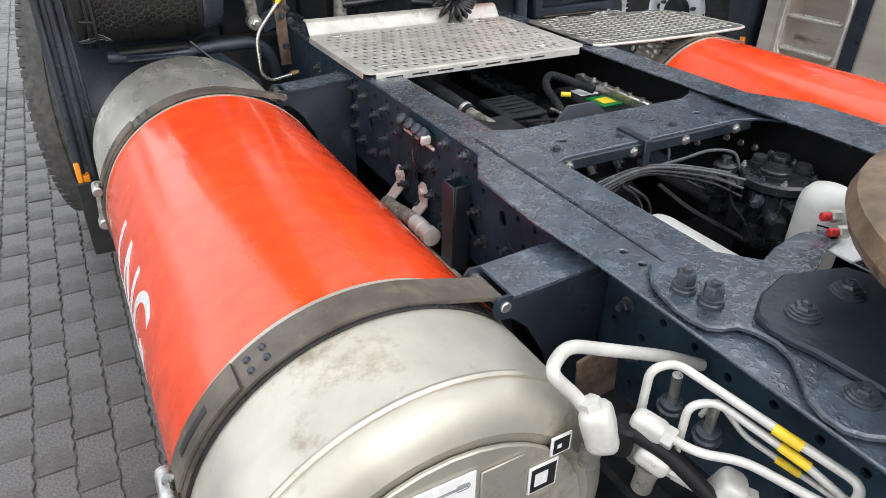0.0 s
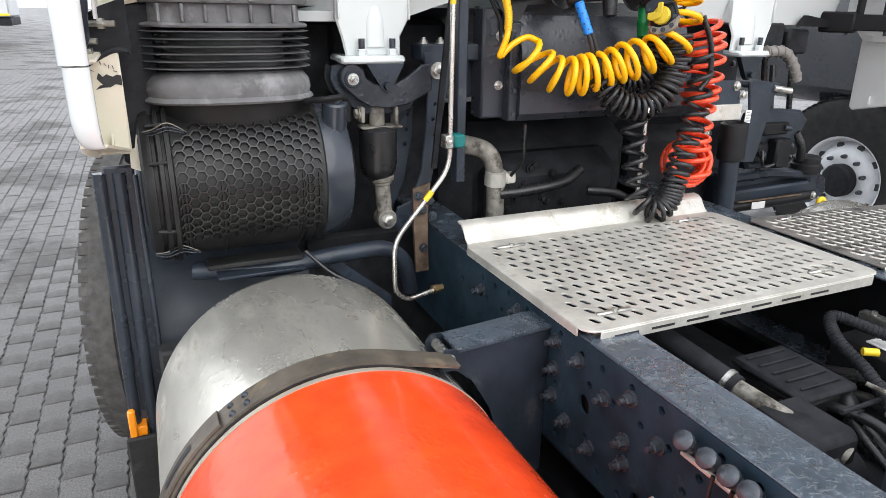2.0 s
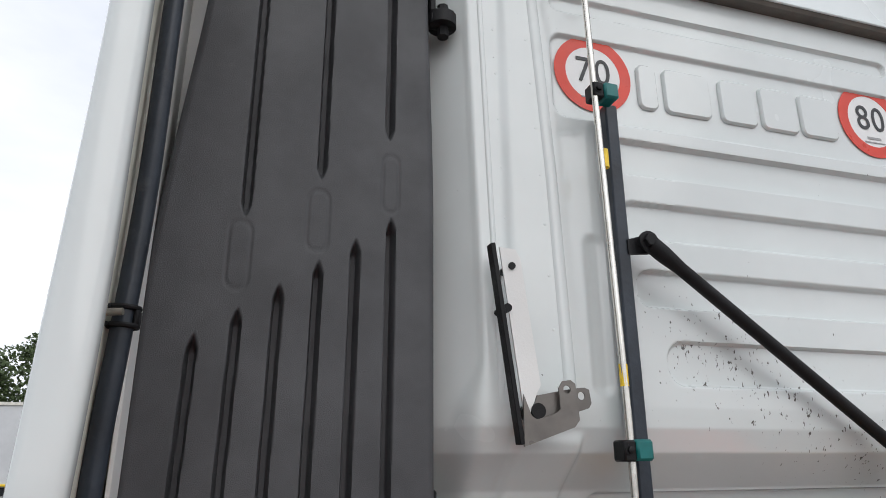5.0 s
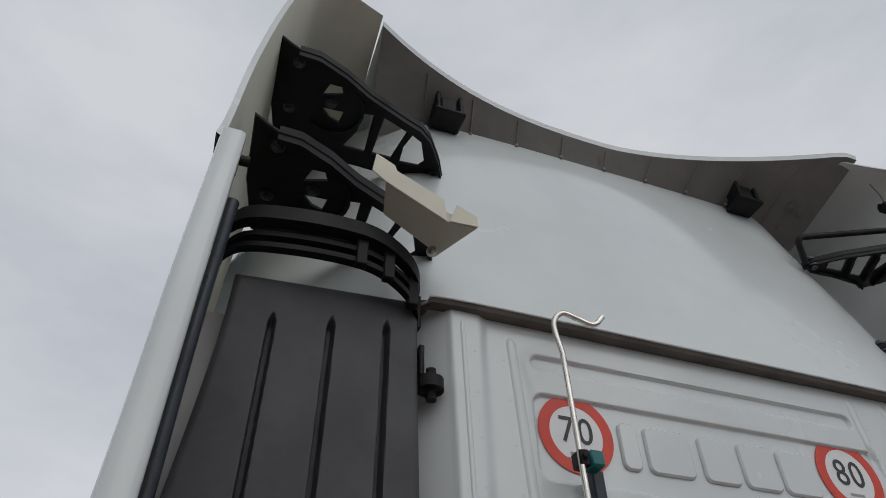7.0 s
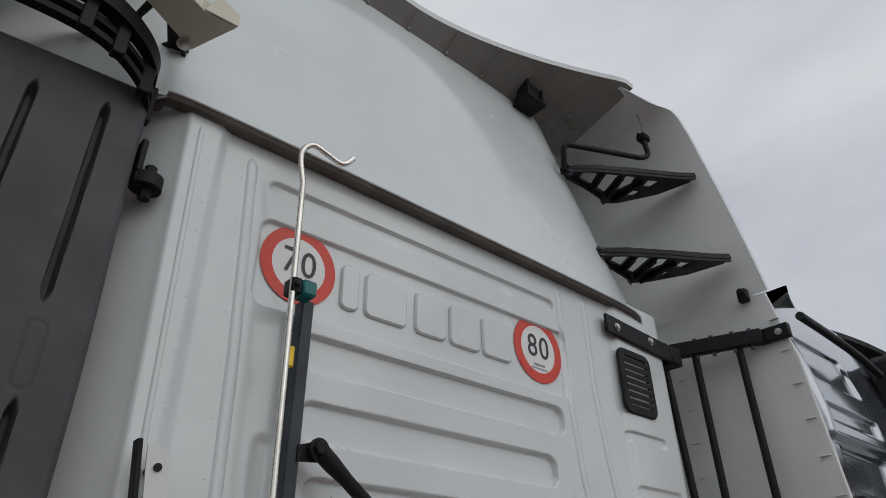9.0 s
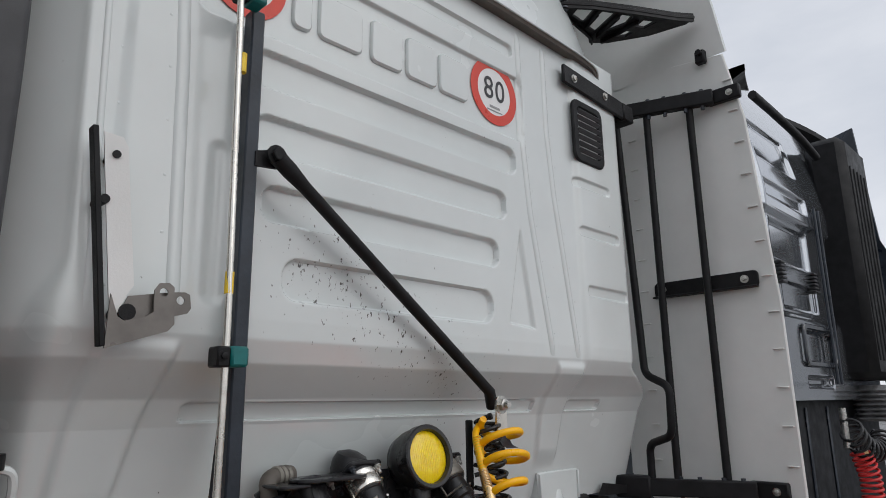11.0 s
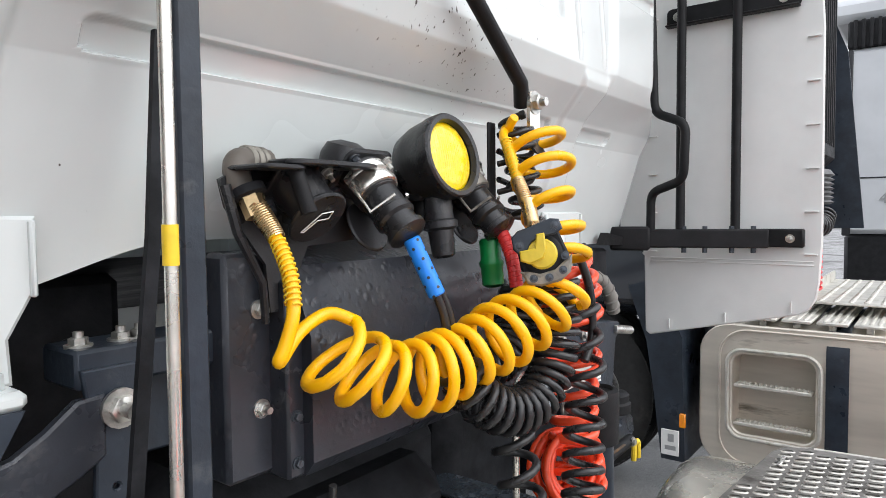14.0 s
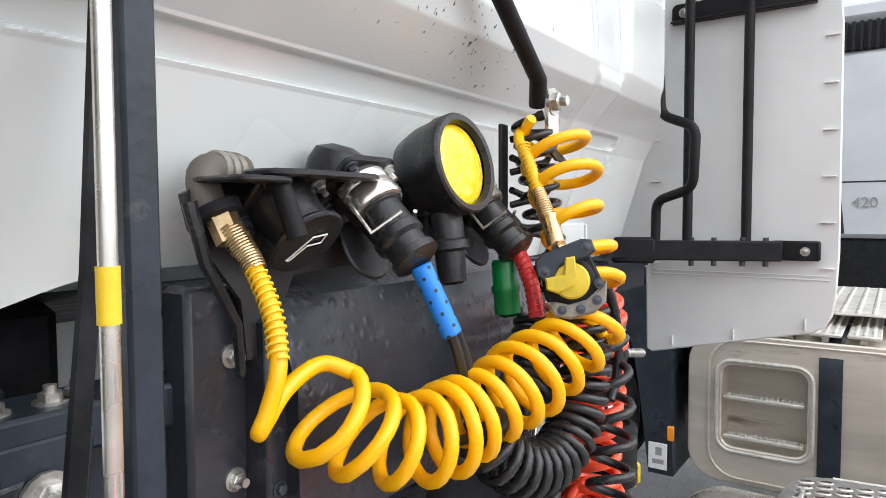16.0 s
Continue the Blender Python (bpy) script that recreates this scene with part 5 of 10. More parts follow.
for side in (-1, 1):
    x = MID + side * (MID - RX)
    bm = B()
    holes = slots + [ring2(y, z, 0.0078, 8) for y, z in small]
    add_flat(bm, [(-0.9, RB), (3.4, RB), (3.4, RT - 0.006), (-0.9, RT - 0.006)], holes if side < 0 else [], 0.008, (x - side * 0.004, 0, 0), (0, 1, 0), (0, 0, 1))
    # far web is coloured black: the bay's shade is put into it
    part("rail_web", bm, RAILWEB if side < 0 else DARK, chassis, "dark rail web pierced with many holes" if side < 0 else "far rail web, black for the shade of the bay", 30)
    # black sheet added behind the web so that its holes read dark
    bm = B()
    add_box(bm, (x - side * 0.016, -0.88, RB + 0.012), (x - side * 0.022, 3.38, RT - 0.012), 0.001)
    part("rail_liner", bm, BLACKP, chassis, "black sheet added behind the web to darken its holes")
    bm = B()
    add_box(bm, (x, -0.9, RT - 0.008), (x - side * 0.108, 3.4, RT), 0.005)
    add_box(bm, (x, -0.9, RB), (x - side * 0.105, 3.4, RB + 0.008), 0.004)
    part("rail_flange", bm, WETSHEEN, chassis, "wet upper flange beaded with rain, sky sheen put into its colour")
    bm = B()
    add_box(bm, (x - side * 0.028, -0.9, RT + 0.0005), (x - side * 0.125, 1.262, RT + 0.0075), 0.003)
    part("flange_doubler", bm, WETSHEEN, chassis)
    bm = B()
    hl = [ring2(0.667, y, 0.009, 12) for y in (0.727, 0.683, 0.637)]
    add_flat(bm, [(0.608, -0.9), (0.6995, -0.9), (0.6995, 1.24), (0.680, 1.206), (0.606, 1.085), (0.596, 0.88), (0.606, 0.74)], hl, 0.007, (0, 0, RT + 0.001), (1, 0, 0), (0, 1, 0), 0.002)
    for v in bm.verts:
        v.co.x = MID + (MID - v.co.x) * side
    part("outer_flange", bm, WETSHEEN, chassis, "wet reinforcing flange with drain holes, sky sheen put into its blue-grey")
    bolts = ((1.823, 1.016), (1.675, 1.022), (1.68, 0.935), (1.676, 0.893), (1.335, 1.043), (1.243, 1.046), (1.56, 0.845), (1.90, 1.02), (1.90, 0.96), (1.90, 0.90), (1.77, 0.86), (2.05, 1.02), (2.12, 0.95), (2.22, 1.0), (1.326, 0.83), (1.154, 0.868), (1.74, 0.985), (1.46, 0.83), (1.60, 0.98), (1.545, 0.90), (1.40, 0.96), (1.40, 0.88), (1.28, 0.98), (1.19, 0.93), (1.12, 1.03), (1.05, 0.90), (0.98, 0.86), (0.95, 1.035), (2.0, 0.90), (2.16, 0.88), (1.85, 0.87), (1.96, 0.98), (0.70, 0.98), (0.66, 0.90))
    for y, z in bolts if side < 0 else bolts[:6]:
        bm = B()
        add_bolt(bm, (x + side * 0.001, y, z), (side, 0, 0), 0.0105, 0.016, True, 0.010)
        part("rail_bolt", bm, DARKBOLT, chassis)
for y, z in ((1.251, 0.933), (1.20, 0.934), (1.152, 0.937), (1.299, 0.927), (1.346, 0.882), (1.10, 0.938), (1.05, 0.935)):
    bm = B()
    add_bolt(bm, (2 * MID - RX - 0.009, y, z), (-1, 0, 0), 0.0115, 0.014, True, 0.008)
    part("web_bolt", bm, ZINC, chassis, "bright bolt head inside the rail")
for k, y in enumerate((1.530, 1.486, 1.446, 1.412)):
    bm = B()
    add_lathe(bm, [(0.010, -0.012), (0.013, -0.004), (0.013, 0.012), (0.0155, 0.014), (0.0155, 0.022), (0.010, 0.027), (0.002, 0.028)], (0.660, y, 1.034), (-0.75, -0.1, 0.65), 12)
    part("cable_clip", bm, DARKBOLT, chassis, "dark domed cable clip" if k == 0 else "")
bm = B()
add_box(bm, (0.634, 1.388, 1.022), (0.660, 1.400, 1.044), 0.003)
add_box(bm, (0.660, 1.380, 1.006), (0.668, 1.545, 1.014), 0.002)
part("cable_clamp", bm, ALU, chassis, "pale clip rail")
bm = B()
add_tube(bm, curve_pts([(0.655, 1.475, 1.02), (0.648, 1.470, 0.98), (0.652, 1.452, 0.94), (0.690, 1.440, 0.915)], 6), 0.0035, 6)
add_tube(bm, curve_pts([(0.655, 1.440, 1.02), (0.648, 1.448, 0.97), (0.656, 1.446, 0.93), (0.690, 1.438, 0.91)], 6), 0.0035, 6)
part("clamp_wire", bm, BLACKH, chassis)
for y, z in ((1.582, 0.845), (1.442, 0.850)):
    bm = B()
    add_prism(bm, [(-0.022, -0.012), (0.022, -0.012), (0.026, 0.025), (0.010, 0.045), (-0.010, 0.045), (-0.026, 0.025)], (0.664, y, z), (0, 1, 0), (0, 0, 1), 0.004)
    add_mesh(bm, [(0.666, y - 0.022, z - 0.008), (0.666, y + 0.022, z - 0.008), (0.622, y + 0.028, z - 0.066), (0.622, y - 0.012, z - 0.066), (0.670, y - 0.022, z - 0.011), (0.670, y + 0.022, z - 0.011), (0.625, y + 0.028, z - 0.069), (0.625, y - 0.012, z - 0.069)], [(0, 1, 2, 3), (4, 7, 6, 5), (0, 3, 7, 4), (1, 5, 6, 2), (2, 6, 7, 3)])
    add_bolt(bm, (0.664, y, z + 0.022), (-1, 0, 0), 0.009, 0.01)
    part("strap_tab", bm, WHITEPIPE, chassis, "bent pale metal tab")
bm = B()
flexp = [(0.612, 1.56, 0.80), (0.610, 1.50, 0.808), (0.610, 1.43, 0.820), (0.612, 1.38, 0.824)]
add_tube(bm, curve_pts(flexp, 8), 0.0175, 12)
add_tube(bm, coil_pts(flexp, 0.0178, 34, 10), 0.0022, 5)
flex = solo("flexible_gas_pipe", bm, PIPEGREY, "braided metal flexible pipe below the rail", "pipe")
bm = B()
add_lathe(bm, [(0.018, 0), (0.022, 0.003), (0.022, 0.045), (0.019, 0.048), (0.019, 0.07), (0.024, 0.072), (0.024, 0.095), (0.016, 0.098)], (0.612, 1.385, 0.823), (0, -1, 0.02), 18)
part("end_sleeve", bm, WHITEPIPE, flex, "pale metal end sleeve")
bm = B()
add_box(bm, (0.623, 1.212, 0.76), (0.628, 1.265, 0.988), 0.002)
add_box(bm, (0.6285, 1.212, 0.76), (0.669, 1.217, 0.988), 0.002)
add_box(bm, (0.6285, 1.260, 0.76), (0.669, 1.265, 0.988), 0.002)
for z in (0.955, 0.875, 0.815):
    add_bolt(bm, (0.668, 1.300, z), (-1, 0, 0), 0.0115, 0.016, True, 0.010)
part("spacer_post", bm, FRAME, chassis, "dark hollow square post open at its top")
# outriggers that carry the tank
for y0, y1 in ((1.925, 1.995), (0.755, 0.850)):
    for side in (-1, 1):
        def mx(x):
            return MID + side * (MID - x)
        bm = B()
        yc = y0
        add_box(bm, (0.664, y0, 0.70), (0.674, y1 + 0.02, 1.036), 0.003)
        for v in bm.verts:
            v.co.x = mx(v.co.x)
        arm = part("tank_bracket", bm, FRAME, chassis, "welded dark tank bracket")
        for yy in (y0, y1):
            bm = B()
            add_prism(bm, [(0.436, 1.000), (0.437, 1.018), (0.447, 1.031), (0.470, 1.030), (0.668, 1.042), (0.668, 0.70), (0.585, 0.70), (0.570, 0.80), (0.545, 0.885), (0.505, 0.955), (0.470, 0.985), (0.445, 0.988)], (0, yy, 0), (1, 0, 0), (0, 0, 1), -0.006)
            for v in bm.verts:
                v.co.x = mx(v.co.x)
            part("cheek", bm, FRAME, arm)
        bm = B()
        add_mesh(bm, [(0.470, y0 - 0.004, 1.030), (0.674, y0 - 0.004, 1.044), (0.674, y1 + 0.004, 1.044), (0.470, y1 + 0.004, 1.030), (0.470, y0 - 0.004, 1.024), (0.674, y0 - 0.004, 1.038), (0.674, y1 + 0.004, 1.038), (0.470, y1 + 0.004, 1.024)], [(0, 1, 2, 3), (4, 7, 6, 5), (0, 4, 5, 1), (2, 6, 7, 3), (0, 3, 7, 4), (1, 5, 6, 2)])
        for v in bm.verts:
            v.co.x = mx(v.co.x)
        part("top_plate", bm, WETSHEEN, arm, "wet top plate, its sky sheen put into a lighter colour")
        bm = B()
        add_cyl(bm, (mx(0.457), y0 - 0.005, 1.012), (mx(0.457), y1 + 0.005, 1.012), 0.010, seg=16, c=0.002)
        part("bracket_pin", bm, ZINC, chassis, "zinc hinge pin")
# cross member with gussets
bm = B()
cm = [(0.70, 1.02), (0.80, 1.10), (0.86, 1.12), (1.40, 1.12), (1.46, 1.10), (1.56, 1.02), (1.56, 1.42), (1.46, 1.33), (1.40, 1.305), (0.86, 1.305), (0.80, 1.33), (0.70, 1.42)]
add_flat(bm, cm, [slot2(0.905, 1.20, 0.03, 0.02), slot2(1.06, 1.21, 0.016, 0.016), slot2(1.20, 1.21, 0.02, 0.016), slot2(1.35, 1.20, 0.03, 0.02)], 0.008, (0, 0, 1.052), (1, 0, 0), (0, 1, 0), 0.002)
part("cross_member", bm, WETSHEEN, chassis, "wet cross member with gussets, sky sheen put into its colour")
bm = B()
add_box(bm, (0.80, 1.110, 1.022), (1.46, 1.120, 1.050), 0.003)
part("cross_member_wall", bm, FRAME, chassis)
bm = B()
add_box(bm, (0.80, 1.30, 0.99), (1.46, 1.310, 1.050), 0.003)
part("cross_member_wall", bm, FRAME, chassis)
for x in (0.86, 1.05, 1.22, 1.40):
    for at, ax in (((x, 1.110, 1.034), (0, -1, 0)), ((x, 1.16, 1.056), (0, 0, 1))):
        bm = B()
        add_bolt(bm, at, ax, 0.009, 0.008)
        part("cross_bolt", bm, ZINC if ax[2] == 0 else DARKBOLT, chassis)
bm = B()
add_box(bm, (1.072, 1.096, 0.975), (1.094, 1.102, 1.060), 0.002)
add_box(bm, (1.072, 1.096, 1.057), (1.094, 1.20, 1.062), 0.002)
part("hose_hook", bm, FRAME, chassis)

# ---- fifth-wheel mounting at the rear ----
bm = B()
add_flat(bm, [(0.628, 0.622), (0.620, 0.600), (0.611, 0.560), (0.611, 0.530), (0.617, 0.508), (0.632, 0.497), (0.655, 0.490), (0.668, 0.470), (0.672, 0.440), (0.664, 0.412), (0.640, 0.380), (0.616, 0.352), (0.606, 0.325), (0.607, 0.302), (0.620, 0.284), (0.640, 0.270), (0.64, -0.4), (0.98, -0.4), (1.0, 0.30), (0.86, 0.55), (0.78, 0.64), (0.66, 0.66)], [], 0.011, (0, 0, 1.0815), (1, 0, 0), (0, 1, 0), 0.003)
plate5 = solo("coupling_mount", bm, WETSHEEN, "dark wet bolted mounting plate of the trailer coupling", "mounting plate")
bm = B()
add_flat(bm, [(0.695, 0.492), (0.680, 0.478), (0.674, 0.455), (0.675, 0.425), (0.684, 0.395), (0.690, 0.313), (0.72, 0.25), (0.75, -0.4), (0.98, -0.4), (1.0, 0.30), (0.90, 0.50), (0.80, 0.53), (0.73, 0.512)], [], 0.014, (0, 0, 1.0945), (1, 0, 0), (0, 1, 0), 0.004)
part("upper_plate", bm, FRAME, plate5, "smooth dark upper plate")
for x, y, z, r, h in ((0.650, 0.585, 1.087, 0.0150, 0.030), (0.658, 0.541, 1.087, 0.0150, 0.030), (0.732, 0.452, 1.1015, 0.0150, 0.014), (0.835, 0.456, 1.1015, 0.0150, 0.014), (0.668, 0.322, 1.087, 0.0140, 0.014)):
    bm = B()
    add_lathe(bm, [(r * 1.6, 0), (r * 1.6, 0.003), (r * 1.42, 0.004), (r * 1.42, 0.007), (r * 1.2, 0.008), (r * 1.2, 0.011), (r * 0.9, 0.012)] if h < 0.02 else [(r * 1.25, 0), (r * 1.25, 0.006), (r * 1.12, 0.008), (r * 1.12, 0.013), (r, 0.014)], (x, y, z), (0, 0, 1), 22)
    add_lathe(bm, [(r, 0.010), (r, h), (r * 0.85, h + 0.003), (r * 0.5, h + 0.003), (r * 0.45, h + 0.008), (r * 0.1, h + 0.009)], (x, y, z), (0, 0, 1), 6)
    part("mount_bolt", bm, DARKBOLT, plate5, "dark bolt on ringed washers")
bm = B()
add_prism(bm, [(0.62, 1.09), (0.66, 1.09), (0.98, 1.20), (1.0, 1.22), (0.98, 1.26), (0.90, 1.25)], (0, 0.16, 0), (1, 0, 0), (0, 0, 1), -0.02)
part("bearing_bracket", bm, FRAME, plate5)
fifth = thing("trailer_coupling", "rusty greased round trailer coupling plate", "coupling", (1.13, 0.10, 1.2))
bm = B()
add_lathe(bm, [(0.05, 1.20), (0.42, 1.185), (0.452, 1.195), (0.460, 1.215), (0.452, 1.24), (0.42, 1.25), (0.05, 1.255)], (1.11, 0.13, 0), (0, 0, 1), 64)
part("coupling_plate", bm, GREASED, fifth)
bm = B()
add_lathe(bm, [(0.24, 1.09), (0.33, 1.10), (0.40, 1.14), (0.425, 1.19), (0.38, 1.20)], (1.13, 0.10, 0), (0, 0, 1), 48)
part("skirt", bm, DARK, fifth)

# ---- valves, lines and air tanks in the rear bay ----
bay = thing("valve_unit", "tall grimy black brake valve unit with a wet shiny top", "valve", (1.40, 0.96, 0.80))
VX, VY = 1.405, 0.965
bm = B()
add_lathe(bm, [(0.03, 0.78), (0.074, 0.785), (0.086, 0.80), (0.090, 0.806), (0.090, 0.818), (0.083, 0.822), (0.083, 0.832), (0.088, 0.836), (0.088, 0.846), (0.076, 0.852), (0.074, 0.930), (0.080, 0.938), (0.092, 0.944), (0.092, 0.962), (0.086, 0.968), (0.03, 0.972)], (VX, VY, 0), (0, 0, 1), 40)
part("valve_body", bm, WETBLACK, bay)
for k in range(14):
    a = 2 * math.pi * k / 14
    bm = B()
    add_box(bm, (-0.005, -0.0045, 0), (0.005, 0.0045, 0.082), 0.002, pose(VX + 0.077 * math.cos(a), VY + 0.077 * math.sin(a), 0.852, 0, 0, math.degrees(a)))
    part("body_rib", bm, WETBLACK, bay)
for k in range(10):
    a = 2 * math.pi * (k + 0.3) / 10
    bm = B()
    add_bolt(bm, (VX + 0.081 * math.cos(a), VY + 0.081 * math.sin(a), 0.967), (0, 0, 1), 0.006, 0.008, True, 0.005)
    part("cap_bolt", bm, ZINC if k % 3 == 0 else DARKBOLT, bay)
for (dx, dy), r, z0, h, mat in (((-0.030, -0.010), 0.040, 0.970, 0.020, WETBLACK), ((0.030, 0.024), 0.026, 0.970, 0.030, WETBLACK), ((0.046, -0.030), 0.022, 0.970, 0.022, DARK), ((-0.010, 0.052), 0.020, 0.970, 0.026, DARK)):
    bm = B()
    add_lathe(bm, [(r, 0), (r, h * 0.4), (r * 0.92, h * 0.45), (r * 0.92, h * 0.85), (r * 0.84, h), (r * 0.3, h * 1.04), (r * 0.05, h)], (VX + dx, VY + dy, z0), (0, 0, 1), 26)
    part("valve_cap", bm, mat, bay, "rain-wet round cap" if r > 0.035 else "")
for at, size, turn in (((1.330, 1.030, 0.90), (0.020, 0.018, 0.045), 20), ((1.480, 0.905, 0.90), (0.022, 0.024, 0.04), -25), ((1.345, 0.895, 0.865), (0.026, 0.018, 0.030), 45), ((1.315, 0.985, 0.86), (0.020, 0.020, 0.03), 10)):
    bm = B()
    add_box(bm, [-q for q in size], size, 0.007, pose(*at, 0, 0, turn))
    part("side_block", bm, DARK, bay)
for x, y, z, d in ((1.318, 0.94, 0.925, (-1, -0.4, 0)), (1.335, 0.91, 0.89, (-0.8, -0.8, 0)), (1.37, 0.882, 0.915, (-0.3, -1, 0)), (1.42, 0.878, 0.875, (0.1, -1, 0.1)), (1.31, 1.0, 0.945, (-1, 0.1, 0.2))):
    bm = B()
    add_lathe(bm, [(0.013, -0.02), (0.013, 0.006), (0.016, 0.008), (0.016, 0.020), (0.010, 0.022), (0.008, 0.040)], (x, y, z), d, 6)
    part("union", bm, DARKBOLT, bay)
neck = thing("line_fitting", "upright black fitting with air lines beside the valve", "fitting", (1.29, 1.03, 0.82))
bm = B()
add_lathe(bm, [(0.016, 0.86), (0.018, 0.90), (0.024, 0.905), (0.024, 0.925), (0.018, 0.93), (0.020, 0.965), (0.028, 0.97), (0.028, 0.985), (0.016, 0.99), (0.012, 1.005), (0.002, 1.006)], (1.292, 1.035, 0), (0, 0, 1), 18)
part("fitting_body", bm, WETBLACK, neck)
for d, z in (((-1, 0.2, 0), 0.915), ((-0.9, -0.5, 0), 0.95), ((0.4, -1, 0), 0.915)):
    bm = B()
    add_cyl(bm, (1.292, 1.035, z), V((1.292, 1.035, z)) + V(d).normalized() * 0.04, 0.010, seg=6)
    part("union", bm, DARKBOLT, neck)
random.seed(11)
for k in range(11):
    bm = B()
    u_, w_ = (k % 4 - 1.5) * 0.010, (k // 4 - 1) * 0.011
    add_tube(bm, curve_pts([(0.84 + 0.008 * k, 1.095 + u_ * 1.6, 0.925 + w_ * 2), (0.94, 1.098 + u_, 0.965 + w_), (1.070, 1.100 + u_ * 0.6, 0.985 + w_ * 0.7), (1.15, 1.065 + u_, 0.985 + w_), (1.22, 1.020 + u_ * 1.4, 0.975 + w_ * 1.3), (1.275, 0.995 + u_ * 2.4, 0.955 + w_ * 2)], 8), random.choice((0.0034, 0.0042)), 7)
    solo("air_line", bm, GREYLINE if k % 3 else BLACKH, "thin grey nylon air line in the frame bay", "air line", "air lines")
for k, pts in enumerate(([(1.09, 1.10, 0.985), (1.19, 1.085, 0.998), (1.27, 1.07, 1.012), (1.335, 1.05, 1.0), (1.345, 1.03, 0.96)],
                         [(1.045, 1.16, 0.99), (1.075, 1.175, 0.955), (1.06, 1.145, 0.93), (1.00, 1.12, 0.935), (0.965, 1.13, 0.96)],
                         [(1.16, 1.14, 1.04), (1.185, 1.125, 1.01), (1.175, 1.115, 0.965), (1.13, 1.105, 0.975), (1.08, 1.10, 0.985)],
                         [(1.00, 1.08, 0.97), (1.04, 1.06, 0.935), (1.05, 1.045, 0.89), (1.035, 1.04, 0.84)], [(1.02, 1.08, 0.965), (1.062, 1.05, 0.93), (1.07, 1.035, 0.87), (1.06, 1.03, 0.82)],
                         [(1.29, 1.02, 0.99), (1.272, 1.0, 0.95), (1.285, 0.985, 0.90), (1.31, 0.96, 0.86), (1.33, 0.93, 0.80)], [(1.10, 1.06, 0.96), (1.17, 1.01, 0.90), (1.25, 0.955, 0.85), (1.30, 0.93, 0.82)])):
    bm = B()
    add_tube(bm, curve_pts(pts, 8), 0.0042 if k < 5 else 0.006, 7)
    solo("air_line", bm, GREYLINE if k < 3 else BLACKH, "looped air line in the frame bay", "air line", "air lines")
for at, end, r in (((0.940, 0.945, 0.918), (0.940, 0.40, 0.918), 0.070), ((1.245, 0.745, 0.84), (1.245, 0.745, 1.062), 0.052)):
    tk = thing("air_tank", "clean white compressed-air reservoir between the rails", "air tank", at, "air tanks")
    bm = B()
    h = (V(end) - V(at)).length
    add_lathe(bm, [(r * 0.25, 0), (r * 0.75, 0.010), (r * 0.95, 0.026), (r, 0.044), (r, h - 0.044), (r * 0.95, h - 0.026), (r * 0.7, h - 0.008), (r * 0.2, h)], at, V(end) - V(at), 32)
    part("shell", bm, TANKW, tk)
    for k, (z, w) in enumerate(((0.990, 0.030), (0.978, 0.024), (0.960, 0.014), (0.952, 0.020))) if h < 0.3 else ():
        bm = B()
        a = radians(222)
        add_box(bm, (-w / 2, -0.0006, -0.0016), (w / 2, 0.0006, 0.0016), 0, pose(at[0] + (r + 0.0002) * math.cos(a), at[1] + (r + 0.0002) * math.sin(a), z, 0, 8, math.degrees(a) + 90))
        part("print_bar", bm, INK, tk, "", 0)
bm = B()
add_flat(bm, [(0.90, 0.640), (1.00, 0.675), (1.09, 0.690), (1.15, 0.672), (1.165, 0.652), (1.09, 0.636), (0.98, 0.585)], [], 0.010, (0, 0, 1.012), (1, 0, 0), (0, 1, 0), 0.003)
solo("tank_bracket_plate", bm, WETSHEEN, "dark wet plate holding the air tanks", "bracket")
bm = B()
add_box(bm, (1.10, 0.585, 1.0), (1.26, 0.655, 1.006), 0.002)
solo("label_plate", bm, LETTER, "small pale label on the frame bay bracket", "label")
for p in (V((1.135, 0.679, 1.046)), V((1.127, 0.652, 1.027))):
    bm = B()
    d = V((0.90, -0.42, 0.02)).normalized()
    add_cyl(bm, p - d * 0.008, p + d * 0.010, 0.0090, seg=12, c=0.002)
    solo("red_cap", bm, REDS, "red plastic plug on an air fitting", "plug", "red plugs")
    bm = B()
    add_cyl(bm, p + d * 0.010, p + d * 0.032, 0.0125, seg=6, c=0.002)
    solo("line_nut", bm, ALU, "pale metal nut on an air fitting", "nut", "line nuts")

# ---- gearbox and battery clutter between plate and cross member ----
clut = thing("gearbox_cover", "grimy black gearbox housing below the walkway", "gearbox", (1.0, 1.6, 0.7))
for lo, hi, c in (((0.83, 1.50, 0.70), (1.10, 1.78, 0.90), 0.03), ((0.93, 1.52, 0.88), (1.06, 1.66, 0.955), 0.015), ((1.10, 1.45, 0.70), (1.45, 1.75, 0.86), 0.02)):
    bm = B()
    add_box(bm, lo, hi, c)
    part("housing", bm, DARK, clut)
cool = thing("coolant_pipe", "thick black hose with a bare metal pipe end", "pipe", (0.95, 1.7, 0.95))
bm = B()
add_tube(bm, curve_pts([(0.90, 1.98, 1.0), (0.93, 1.86, 0.985), (0.962, 1.71, 0.955)], 8), 0.024, 14)
part("hose", bm, DARK, cool)
bm = B()
add_tube(bm, curve_pts([(0.960, 1.715, 0.956), (0.985, 1.62, 0.94), (1.03, 1.52, 0.91)], 8), 0.018, 14)
part("pipe_end", bm, PIPEGREY, cool, "bare weathered metal pipe end")
bm = B()
